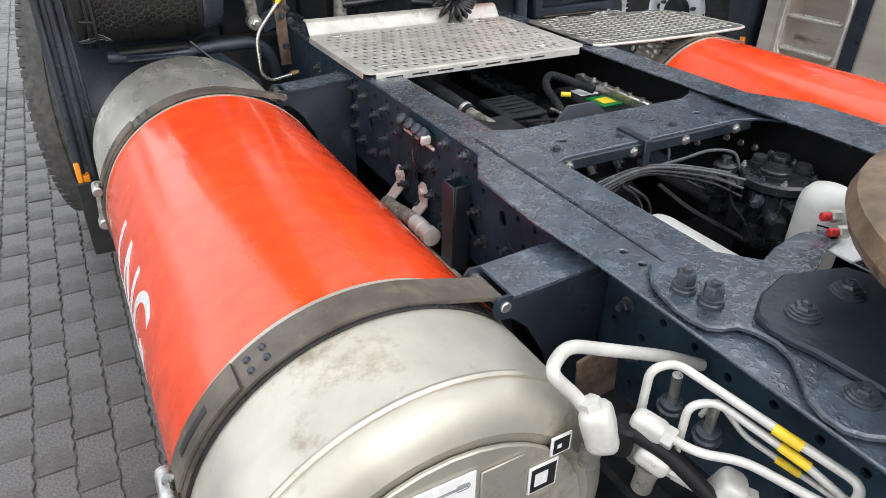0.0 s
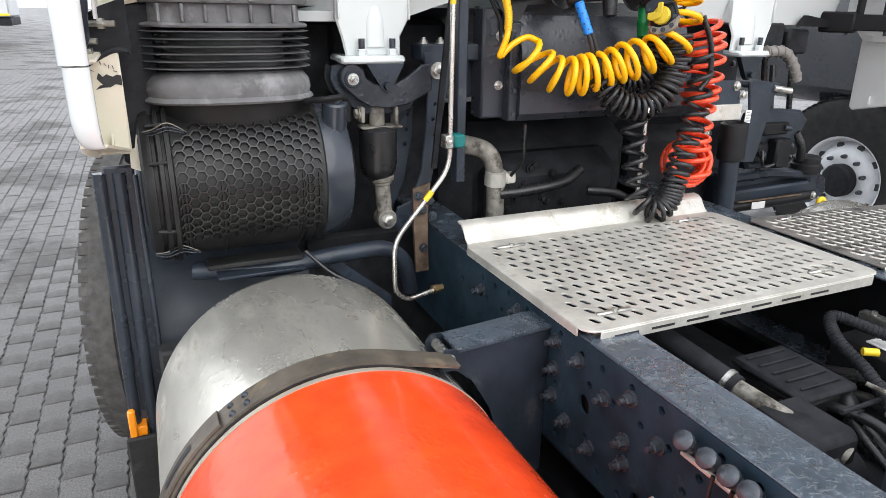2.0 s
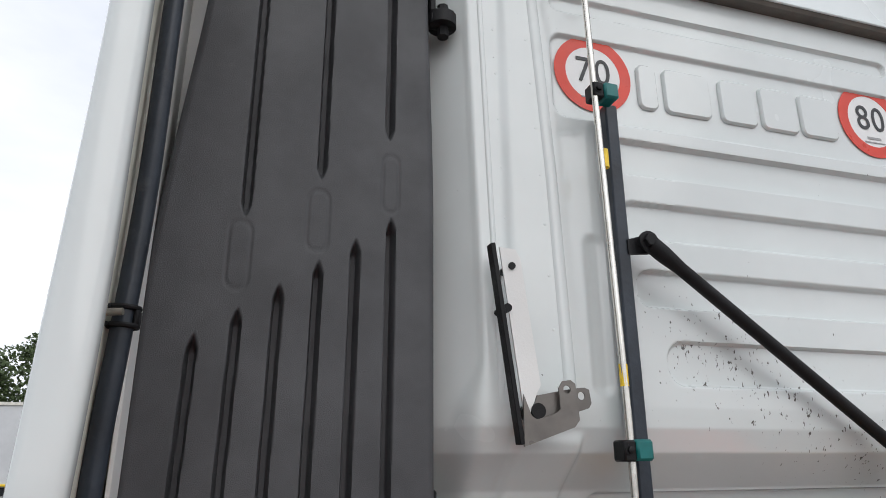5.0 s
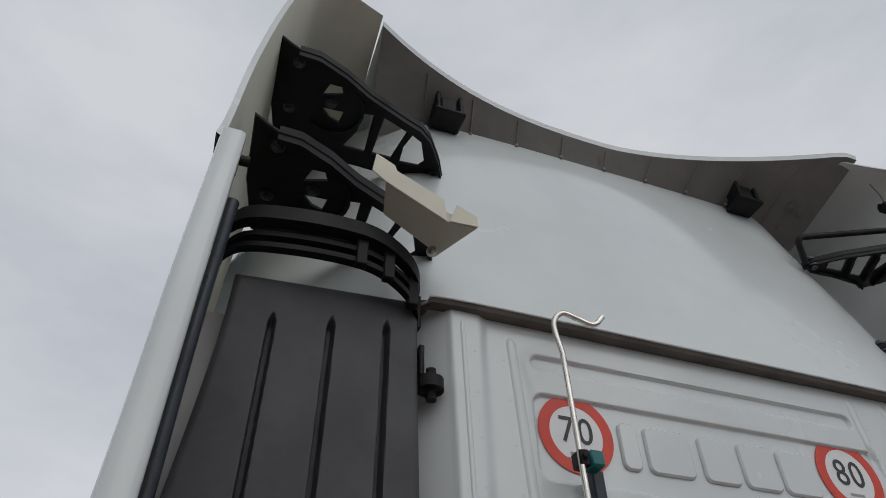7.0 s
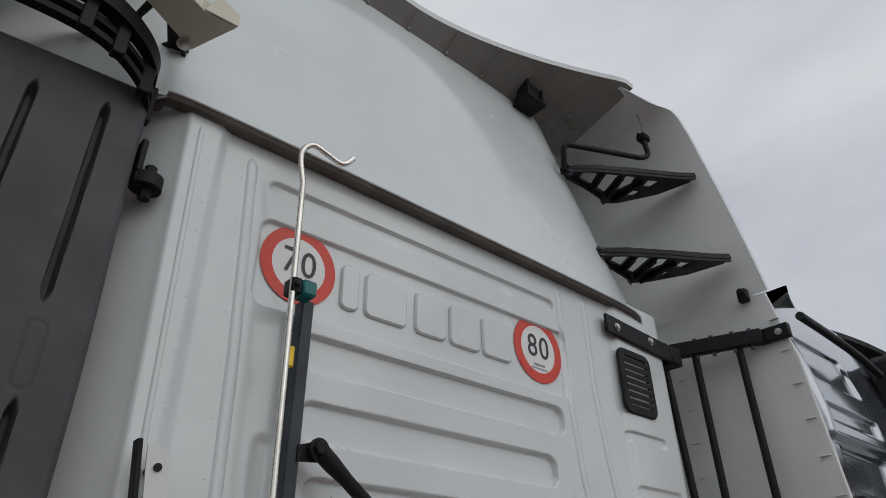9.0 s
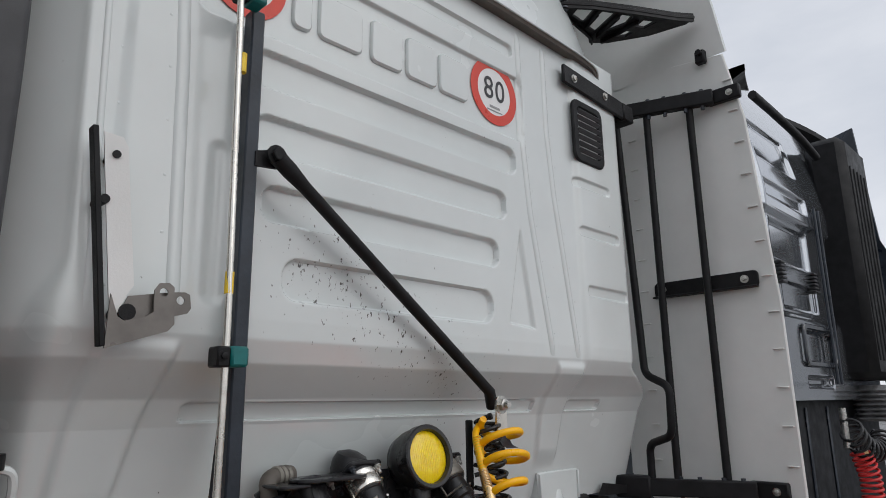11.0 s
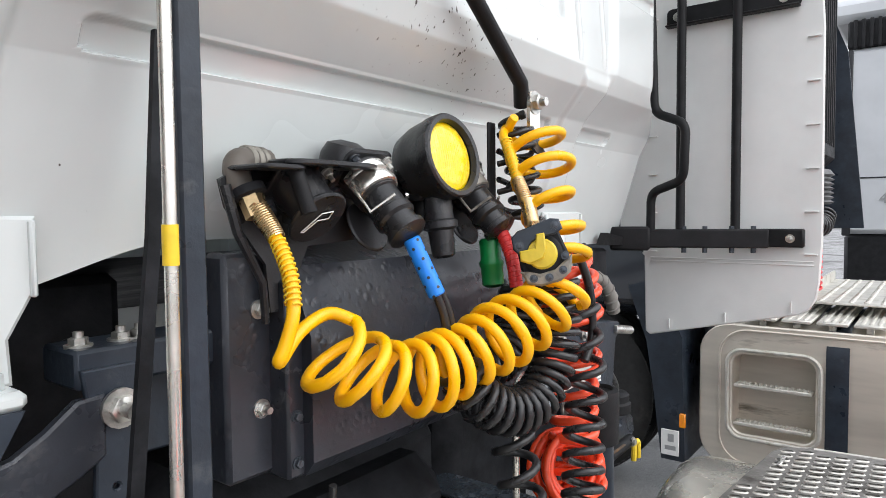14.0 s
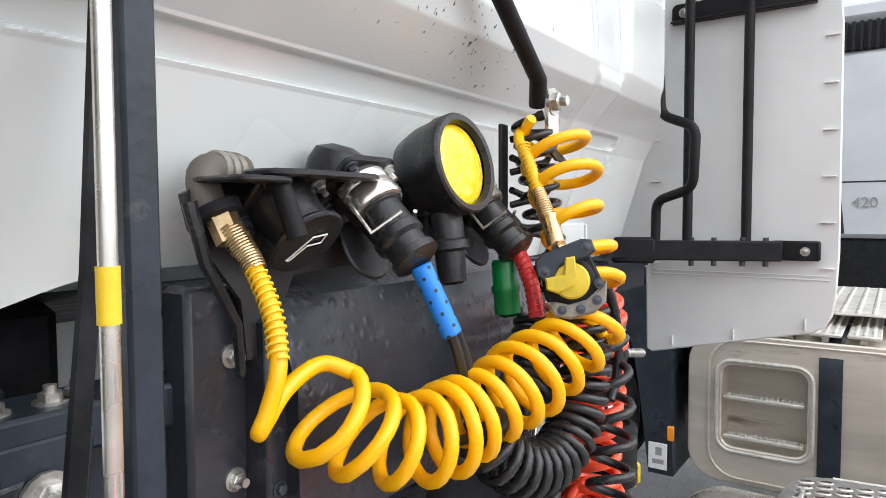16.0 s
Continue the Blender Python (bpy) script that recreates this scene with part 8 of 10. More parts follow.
add_lathe(bm, [(0.009, 0), (0.011, 0.004), (0.011, 0.022), (0.008, 0.026)], gp(0.0, 0.030, -0.012), V((1.256, 2.374, 1.695)) - gp(0.0, 0.030, -0.012), 6)
part("inlet_nut", bm, BRASS, glad, "brass inlet nut")

# plug cables in coloured sleeves
bm = B()
add_cyl(bm, (1.017, 2.412, 1.648), (1.036, 2.384, 1.572), 0.0118, seg=16, c=0.002)
slv = solo("cable_sleeve", bm, BLUE, "blue perforated sleeve round a plug cable", "sleeve")
random.seed(4)
bm = B()
for k in range(26):
    t, a = (k + 0.5) / 26, 2.4 * k
    ax = (V((1.036, 2.384, 1.572)) - V((1.017, 2.412, 1.648)))
    u, w, d = axis_frame(ax)
    o = V((1.017, 2.412, 1.648)) + ax * t
    n_ = u * math.cos(a) + w * math.sin(a)
    add_lathe(bm, [(0.0022, 0.0112), (0.0022, 0.0122), (0.001, 0.0123)], o, n_, 6)
part("perforation", bm, INK, slv, "dark perforations", 0)
bm = B()
add_tube(bm, curve_pts([(1.248, 2.415, 1.648), (1.246, 2.402, 1.625), (1.240, 2.390, 1.600), (1.236, 2.382, 1.565)], 6), 0.0105, 14)
add_tube(bm, coil_pts([(1.248, 2.415, 1.648), (1.246, 2.402, 1.625), (1.240, 2.390, 1.600), (1.236, 2.382, 1.565)], 0.0103, 11, 10), 0.0013, 5)
solo("cable_sleeve", bm, REDS, "red ribbed sleeve round a plug cable", "sleeve")
bm = B()
add_lathe(bm, [(0.014, 0), (0.017, 0.004), (0.017, 0.034), (0.020, 0.038), (0.020, 0.044), (0.018, 0.048), (0.018, 0.075), (0.010, 0.08)], (1.248, 2.44, 1.640), (0, -0.1, -1), 20)
solo("green_plug", bm, GREENP, "green plastic plug behind the red sleeve", "plug")
for k, dx in enumerate((-0.006, 0.006)):
    hose("plug_cable", curve_pts([(1.036 + dx, 2.384, 1.58), (1.052 + dx, 2.38, 1.540), (1.070 + dx, 2.38, 1.47), (1.085 + dx, 2.37, 1.42)], 8), 0.006, BLACKH, "black cable leaving the blue sleeve")
bl = [(1.075, 2.38, 1.470), (1.10, 2.365, 1.425), (1.15, 2.350, 1.395), (1.21, 2.340, 1.395), (1.26, 2.335, 1.435), (1.285, 2.335, 1.50), (1.29, 2.34, 1.57)]
hose("coiled_cable", coil_pts(bl, 0.031, 20, 14), 0.0062, BLACKH, "glossy black coiled cable in a low arc", 8)
bl2 = [(1.14, 2.42, 1.470), (1.17, 2.41, 1.450), (1.215, 2.40, 1.455), (1.255, 2.40, 1.49), (1.285, 2.40, 1.56)]
hose("coiled_cable", coil_pts(bl2, 0.032, 15, 14), 0.0062, BLACKH, "second black coiled cable behind the first", 8)
bl3 = [(1.190, 2.37, 1.39), (1.192, 2.36, 1.32), (1.194, 2.34, 1.22), (1.200, 2.32, 1.145), (1.236, 2.30, 1.112), (1.280, 2.30, 1.132), (1.308, 2.305, 1.21), (1.345, 2.320, 1.30), (1.372, 2.328, 1.40), (1.372, 2.340, 1.52)]
hose("coiled_cable", coil_pts(bl3, 0.030, 25, 14, 0.0, lambda f: f + 0.11 * math.sin(2 * math.pi * f)), 0.0066, BLACKH, "black coiled cable drooping to the walkway", 8)
rd = [(1.400, 2.40, 1.62), (1.420, 2.39, 1.54), (1.428, 2.385, 1.44), (1.432, 2.38, 1.34), (1.430, 2.378, 1.25), (1.428, 2.375, 1.17)]
rd_open = coil_pts(rd, lambda f: 0.048 + 0.010 * math.sin(7 * f), 13.5, 20, 0.0, lambda f: f + 0.02 * math.sin(20 * f))
rd_ring = coil_pts([(1.440, 2.420, 1.205), (1.424, 2.392, 1.215), (1.408, 2.360, 1.225)], lambda f: 0.056 - 0.012 * math.cos(9 * f), 8.0, 22, 1.0)
hose("coiled_air_hose", rd_open + rd_ring, 0.0072, REDHOSE, "orange-red coiled air hose hanging down, its end bundled in a ring", 9)
hose("coiled_cable", coil_pts([(1.33, 2.44, 1.84), (1.335, 2.43, 1.76), (1.34, 2.42, 1.66)], 0.026, 7, 16), 0.0050, BLACKH, "black coiled cable behind the yellow coil", 8)
bm = B()
add_box(bm, (1.296, 2.470, 1.60), (1.318, 2.476, 1.835), 0.002)
solo("flat_stay", bm, BLACKP, "flat black stay behind the hanging yellow coil", "stay")
for k in range(4):
    z = 1.80 - 0.048 * k
    hose("cable_loop", curve_pts([(1.310, 2.462, z + 0.012), (1.335, 2.440, z + 0.018), (1.372, 2.430, z + 0.006), (1.380, 2.438, z - 0.016), (1.350, 2.455, z - 0.022), (1.312, 2.462, z - 0.014)], 6), 0.0052, BLACKH, "black cable looped behind the yellow coil", 8, "cable loops")
hose("air_pipe", round_path([(1.262, 2.40, 1.07), (1.262, 2.40, 1.36), (1.28, 2.41, 1.40), (1.32, 2.42, 1.405)], 0.02), 0.006, ROD, "thin pale pipe behind the coiled hoses", 8)
hose("cable_loop", curve_pts([(1.36, 2.34, 1.62), (1.39, 2.33, 1.55), (1.40, 2.33, 1.47), (1.37, 2.33, 1.43)], 8), 0.0075, BLACKH, "black cable loop in front of the red coil")
bm = B()
add_tube(bm, curve_pts([(1.86, 2.56, 1.512), (1.93, 2.55, 1.51), (1.97, 2.54, 1.47), (2.00, 2.54, 1.42)], 8), 0.017, 12)
add_tube(bm, coil_pts([(1.86, 2.56, 1.512), (1.93, 2.55, 1.51), (1.97, 2.54, 1.47), (2.00, 2.54, 1.42)], 0.0175, 7, 10), 0.003, 5)
solo("wrapped_hose", bm, UNDER, "hose bound with weathered beige tape", "hose")


# ---- grab rails on the far fairing ----
rail = thing("grab_rail", "black tubular grab rails between cab corner and fairing", "grab rail", (2.26, 2.35, 1.60))
for pts in ([(2.215, 2.520, 1.60), (2.213, 2.518, 1.735), (2.160, 2.412, 1.765), (2.155, 2.405, 1.915), (2.185, 2.50, 1.955), (2.165, 2.525, 2.88)],
            [(2.243, 2.445, 1.59), (2.243, 2.445, 2.88)], [(2.298, 2.312, 1.59), (2.298, 2.312, 2.88)]):
    bm = B()
    add_tube(bm, round_path(pts, 0.03, 6), 0.0125, 12)
    part("bar", bm, BLACKP, rail)
for z in (1.605, 2.885):
    bm = B()
    d = V((2.345 - 2.185, 2.15 - 2.58, 0))
    a = V((2.185, 2.575, z))
    m = plane_matrix(a, d, (0, 0, 1))
    add_box(bm, (-0.04, -0.026, -0.016), (d.length * 0.80, 0.026, 0.016), 0.004, m)
    add_box(bm, (-0.05, -0.034, -0.026), (0.06, 0.034, 0.022), 0.006, m)
    add_box(bm, (d.length * 0.74, -0.022, -0.014), (d.length * 0.80, 0.024, -0.03), 0.003, m)
    brk = part("bracket", bm, BLACKP, rail)
    bm = B()
    add_box(bm, (2.315, 2.145, z - 0.024), (2.340, 2.255, z + 0.026), 0.004)
    part("end_plate", bm, BLACKP, rail)
    for k, f in enumerate((0.08, 0.33, 0.45, 0.60, 0.72)):
        bm = B()
        p = a + d * f
        add_cyl(bm, p + V((0, 0, -0.040)), p + V((0, 0, 0.034)), 0.007, seg=8)
        part("bolt", bm, DARKBOLT, brk)
    bm = B()
    add_bolt(bm, (2.315, 2.178, z), (-1, 0, 0), 0.008, 0.008)
    part("bolt", bm, ZINC, brk)
bm = B()
add_flat(bm, rrect(2.165, 2.222, 2.515, 2.272, 0.012), [], 0.008, (2.338, 0, 0), (0, 1, 0), (0, 0, 1), 0.002)
add_box(bm, (2.31, 2.165, 2.218), (2.340, 2.515, 2.224), 0.002)
part("middle_plate", bm, BLACKP, rail)
for y in (2.205, 2.485):
    bm = B()
    add_bolt(bm, (2.332, y, 2.248), (-1, 0, 0), 0.009, 0.009, True, 0.006)
    part("plate_bolt", bm, ZINC, rail)
bm = B()
add_box(bm, (1.705, 2.425, 2.790), (2.06, 2.437, 2.850), 0.003, Matrix.Translation((1.9, 0, 2.82)) @ pose(0, 0, 0, 0, 3) @ Matrix.Translation((-1.9, 0, -2.82)))
add_tube(bm, [(2.04, 2.44, 2.81), (2.10, 2.49, 2.82), (2.19, 2.56, 2.88)], 0.018, 8)
add_box(bm, (2.04, 2.42, 2.78), (2.10, 2.50, 2.84), 0.004)
part("wall_plate", bm, BLACKP, rail)
for x in (1.755, 1.93):
    bm = B()
    add_bolt(bm, (x, 2.425, 2.825), (0, -1, 0), 0.009, 0.008)
    part("plate_bolt", bm, ZINC, rail)
bm = B()
add_prism(bm, [(2.02, 1.592), (2.24, 1.585), (2.24, 1.60), (2.05, 1.625)], (0, 2.58, 0), (1, 0, 0), (0, 0, 1), -0.02)
part("lower_stay", bm, BLACKP, rail)

# small latches and screws
for at in ((2.325, 2.245, 3.05), (-0.075, 2.225, 2.975)):
    bm = B()
    s = 1 if at[0] > 1 else -1
    add_box(bm, (at[0] - 0.015, at[1], at[2] - 0.025), (at[0] + 0.012, at[1] + 0.035, at[2] + 0.025), 0.005)
    add_cyl(bm, (at[0] - s * 0.03, at[1] + 0.015, at[2] + 0.01), (at[0], at[1] + 0.015, at[2] + 0.01), 0.010, seg=10)
    solo("fairing_latch", bm, BLACKP, "small black latch at the fairing joint", "latch", "fairing latches")


# ---- step brackets between roof and upper fairings ----
def step_bracket(z_tip, z_in, k, dy_in, dy_tip):
    """Black bracket from the roof out to the far fairing; k stretches it, z_in and z_tip are its two ends."""
    sb_ = thing("fairing_bracket", "black moulded fairing bracket with triangular openings", "bracket", (2.10, 2.45, z_tip), "fairing brackets")
    # plan outline: tip on the fairing, inner end on the roof, far corner where both meet
    o = [(2.300, 2.262), (2.235, 2.300), (2.06, 2.375), (1.90, 2.45), (1.815, 2.505), (1.805, 2.530), (1.84, 2.545), (1.95, 2.555), (2.09, 2.575), (2.14, 2.60), (2.20, 2.56), (2.285, 2.43), (2.318, 2.30)]
    holes = [[(1.875, 2.490), (1.935, 2.460), (1.985, 2.535), (1.90, 2.530)], [(1.965, 2.448), (2.020, 2.425), (2.085, 2.545), (2.015, 2.540)],
             [(2.045, 2.415), (2.090, 2.396), (2.125, 2.445), (2.115, 2.520)], [(2.150, 2.385), (2.205, 2.360), (2.215, 2.415), (2.175, 2.430)], [(2.165, 2.465), (2.205, 2.455), (2.215, 2.49), (2.18, 2.52)]]

    def at(x, y, z):
        f = (x - 1.805) / 0.513
        return V((2.318 - (2.318 - x) * k, y + dy_in + (dy_tip - dy_in) * f, z_in + (z_tip - z_in) * f + z))

    bm = B()
    bm.from_mesh(flat_mesh("flat", o, holes, 0.012, 0.002))
    for v in bm.verts:
        v.co = at(*v.co)
    part("bracket_body", bm, BLACKP, sb_, "", 40)
    bm = B()
    add_rim(bm, [at(x, y, 0) for x, y in o[:6]], 0.016, V((0, 0.010, 0)))
    part("edge_flange", bm, BLACKP, sb_, "", 40)
    bm = B()
    add_rim(bm, [at(x, y, -0.006) for x, y in ((1.805, 2.530), (1.84, 2.545), (1.95, 2.552), (2.09, 2.572), (2.14, 2.595))], 0.012, V((0, -0.008, 0)))
    part("front_flange", bm, BLACKP, sb_, "", 40)
    for p, q in (((1.945, 2.455), (2.000, 2.540)), ((2.028, 2.420), (2.098, 2.550)), ((2.125, 2.395), (2.150, 2.560))):
        bm = B()
        add_rim(bm, [at(*p, -0.010), at(*q, -0.010)], 0.012, V((0.008, 0, 0)))
        part("strut_rib", bm, BLACKP, sb_, "", 40)
    for d in (1, -1):
        bm = B()
        add_bolt(bm, at(1.825, 2.515, d * 0.012), (0, 0, d), 0.012, 0.012)
        part("bolt", bm, DARKBOLT, sb_)
    return sb_


def add_rim(bm, pts, h, back):
    """A strip on edge along a path."""
    for p, q in zip(pts, pts[1:]):
        u = V((0, 0, h))
        add_mesh(bm, [p - u, q - u, q + u, p + u, p - u + back, q - u + back, q + u + back, p + u + back], [(0, 1, 2, 3), (4, 7, 6, 5), (3, 2, 6, 7), (0, 4, 5, 1), (0, 3, 7, 4), (1, 5, 6, 2)])


step_bracket(3.200, 3.135, 1.0, -0.025, 0.0)
step_bracket(3.595, 3.520, 1.03, 0.045, 0.05)
bm = B()
add_tube(bm, round_path([(1.785, 2.565, 3.515), (1.752, 2.53, 3.600), (2.15, 2.442, 3.683), (2.195, 2.432, 3.715), (2.19, 2.440, 3.800)], 0.03), 0.011, 10)
stube = solo("support_tube", bm, BLACKP, "bent black support tube under the spoiler", "support tube")
bm = B()
add_box(bm, (2.165, 2.42, 3.790), (2.215, 2.46, 3.822), 0.006)
add_box(bm, (2.150, 2.435, 3.806), (2.232, 2.445, 3.814), 0.002)
part("tube_clamp", bm, BLACKP, stube)
bm = B()
add_tube(bm, curve_pts([(2.19, 2.44, 3.815), (2.18, 2.43, 3.86), (2.14, 2.42, 3.90)], 6), 0.0025, 6)
part("wire", bm, PIPEGREY, stube, "thin pale wire")


def big_bracket(zc, dy):
    """Wide bracket of the near upper fairing: a fan with two wedge holes and an arm with three openings."""
    bb = thing("fairing_bracket", "wide black bracket with a round web and rain-wet holes", "bracket", (0.15, 2.5, zc), "fairing brackets")
    o = [(-0.062, 2.345), (-0.031, 2.358), (-0.005, 2.366), (0.049, 2.362), (0.125, 2.383), (0.199, 2.417), (0.309, 2.449), (0.355, 2.460), (0.390, 2.483), (0.437, 2.546), (0.464, 2.597), (0.419, 2.642), (0.352, 2.658), (0.231, 2.666), (0.114, 2.680), (-0.02, 2.676), (-0.055, 2.52)]
    holes = [[(0.072, 2.476), (0.088, 2.428), (0.122, 2.423), (0.134, 2.448)], [(0.078, 2.510), (0.148, 2.498), (0.142, 2.543), (0.110, 2.537)], [(0.193, 2.481), (0.226, 2.472), (0.234, 2.610), (0.164, 2.618), (0.192, 2.546)],
             [(0.250, 2.469), (0.327, 2.488), (0.310, 2.599), (0.250, 2.607)], [(0.339, 2.491), (0.373, 2.504), (0.403, 2.567), (0.390, 2.591), (0.332, 2.603), (0.327, 2.543)]]

    def at(x, y, z):
        return V((x - (0.05 if dy else 0) * (x + 0.03) / 0.5, y + dy, zc + z - 0.14 * (x - 0.4)))
    bm = B()
    me = flat_mesh("flat", o, holes, 0.012, 0.003)
    bm.from_mesh(me)
    for v in bm.verts:
        v.co = at(*v.co)
    part("bracket_body", bm, BLACKP, bb, "", 40)
    bm = B()
    add_rim(bm, [at(x, y, 0) for x, y in o[2:11]], 0.022, V((0, 0.014, 0)))
    part("edge_flange", bm, BLACKP, bb, "", 40)
    bm = B()
    add_rim(bm, [at(0.105 + 0.085 * math.cos(radians(a)), 2.487 + 0.085 * math.sin(radians(a)), -0.004) for a in range(-60, 121, 15)], 0.014, V((0.008, 0, 0)))
    part("fan_rim", bm, BLACKP, bb, "", 40)
    for x, y in ((0.0, 2.40), (0.0, 2.55), (0.105, 2.487), (0.44, 2.60)):
        bm = B()
        add_bolt(bm, at(x, y, -0.006), (0, 0, -1), 0.011, 0.010)
        part("bolt", bm, DARKBOLT, bb)


big_bracket(3.10, -0.070)
big_bracket(3.52, 0.0)
cr = thing("hose_rest", "cream-coloured folded metal rest below the fairing bracket", "bracket", (0.33, 2.36, 3.0))
bm = B()
add_flat(bm, [(0.196, 3.138), (0.236, 3.116), (0.242, 3.100), (0.345, 3.050), (0.351, 2.990), (0.220, 3.061), (0.190, 3.085)], [], 0.003, (0, 2.270, 0), (1, 0, 0), (0, 0, 1), 0.0008)
part("front_strip", bm, CREAM, cr)
bm = B()
add_flat(bm, [(0.357, 2.990), (0.374, 3.041), (0.418, 3.021), (0.418, 2.993)], [], 0.003, (0, 2.268, 0), (1, 0, 0), (0, 0, 1), 0.0008)
part("end_tab", bm, CREAM, cr)
bm = B()
web = [V((0.220, 2.272, 3.061)), V((0.351, 2.272, 2.990)), V((0.418, 2.272, 2.993)), V((0.385, 2.415, 3.030)), V((0.330, 2.42, 3.075)), V((0.250, 2.40, 3.10))]
add_mesh(bm, web + [p + V((0, 0, 0.003)) for p in web], [(0, 1, 2, 3, 4, 5), (11, 10, 9, 8, 7, 6)] + [(i, (i + 1) % 6, 6 + (i + 1) % 6, 6 + i) for i in range(6)])
part("folded_plate", bm, CREAM, cr)
bm = B()
add_bolt(bm, (0.368, 2.405, 3.026), (0, -0.2, -1), 0.010, 0.008)
part("bolt", bm, ZINC, cr)
for x in (0.50, 1.71):
    bx = thing("spoiler_bracket", "black cast bracket clamped under the roof spoiler", "bracket", (x, 2.62, 3.86), "spoiler brackets")
    bm = B()
    add_box(bm, (x - 0.055, 2.59, 3.83), (x + 0.055, 2.68, 3.85), 0.006)
    add_box(bm, (x - 0.035, 2.60, 3.85), (x + 0.03, 2.67, 3.92), 0.010)
    add_cyl(bm, (x - 0.05, 2.62, 3.885), (x + 0.045, 2.62, 3.885), 0.012, seg=10)
    for dx in (-0.04, 0.04):
        add_box(bm, (x + dx - 0.007, 2.595, 3.84), (x + dx + 0.007, 2.66, 3.935), 0.004)
    part("casting", bm, BLACKP, bx)

# ---- near fairing: upright rubber tube and clamps ----
tube = thing("drip_tube", "upright black rubber tube clamped to the near fairing", "tube", (-0.08, 2.33, 1.57))
bm = B()
add_tube(bm, curve_pts([(-0.095, 2.36, 1.565), (-0.092, 2.325, 1.60), (-0.085, 2.31, 1.67), (-0.079, 2.31, 1.93), (-0.071, 2.31, 2.10), (-0.065, 2.312, 2.30), (-0.066, 2.32, 2.66), (-0.062, 2.35, 2.98)], 8), 0.0135, 12)
part("tube_body", bm, FRAME, tube)
bm = B()
for z in (2.090, 2.112):
    add_lathe(bm, [(0.0138, 0), (0.0185, 0.001), (0.0195, 0.0035), (0.0185, 0.006), (0.0138, 0.007)], (-0.0705, 2.31, z - 0.0035), (0.03, 0, 1), 24, False)
    add_box(bm, (-0.104, 2.296, z - 0.003), (-0.084, 2.318, z + 0.003), 0.002)
add_box(bm, (-0.060, 2.300, 2.090), (-0.0525, 2.324, 2.112), 0.003)
part("clamp", bm, BLACKP, tube, "double black plastic clamp")
bm = B()
add_cyl(bm, (-0.096, 2.288, 2.101), (-0.068, 2.281, 2.102), 0.0045, seg=10)
add_lathe(bm, [(0.008, 0), (0.008, 0.007), (0.006, 0.008)], (-0.096, 2.288, 2.101), (-1, 0.2, 0), 6)
part("clamp_bolt", bm, PIPEGREY, tube, "weathered clamp bolt")
bm = B()
add_box(bm, (-0.072, 2.36, 1.60), (-0.066, 2.56, 2.85), 0.001)
cpan = thing("corner_panel", "white inner corner panel beside the intake duct", "panel", (-0.07, 2.5, 1.6))
part("side_sheet", bm, INNER, cpan)
bm = B()
add_box(bm, (-0.066, 2.52, 1.62), (0.04, 2.53, 2.84), 0.001)
part("return_sheet", bm, INNER, cpan)
for at, ax in (((-0.062, 2.38, 1.592), (1, -0.25, 0)), ((-0.095, 2.36, 1.562), (1, -0.25, 0)), ((-0.105, 2.35, 1.545), (1, -0.25, 0))):
    bm = B()
    p, d = V(at), V(ax).normalized()
    add_cyl(bm, p - d * 0.02, p + d * 0.025, 0.006, seg=10)
    add_lathe(bm, [(0.011, 0), (0.011, 0.010)], p - d * 0.004, d, 6)
    solo("stud_bolt", bm, ZINC, "zinc stud with nut at the fairing foot", "stud", "fairing studs")
stay = thing("fairing_stay", "grimy black sheet bracket with studs behind the fairing foot", "bracket", (-0.03, 2.42, 1.5))
bm = B()
add_flat(bm, [(-0.116, 1.500), (-0.098, 1.520), (-0.070, 1.538), (-0.040, 1.547), (-0.030, 1.542), (-0.022, 1.540), (-0.022, 1.632), (-0.060, 1.618), (-0.116, 1.585)], [], 0.016, (0, 2.416, 0), (1, 0, 0), (0, 0, 1), 0.005)
part("stay_plate", bm, DARK, stay)
bm = B()
add_tube(bm, curve_pts([(-0.110, 2.402, 1.508), (-0.080, 2.400, 1.528), (-0.045, 2.402, 1.544), (-0.024, 2.404, 1.540)], 6), 0.006, 8)
# black sheet put in for the shaded void beside the bellows
add_box(bm, (-0.060, 2.50, 1.30), (0.030, 2.52, 1.63), 0.006)
add_box(bm, (-0.040, 2.416, 1.56), (-0.030, 2.51, 1.62), 0.003)
part("stay_edge", bm, DARK, stay, "rolled lower edge, with a black sheet for the void beside the bellows")

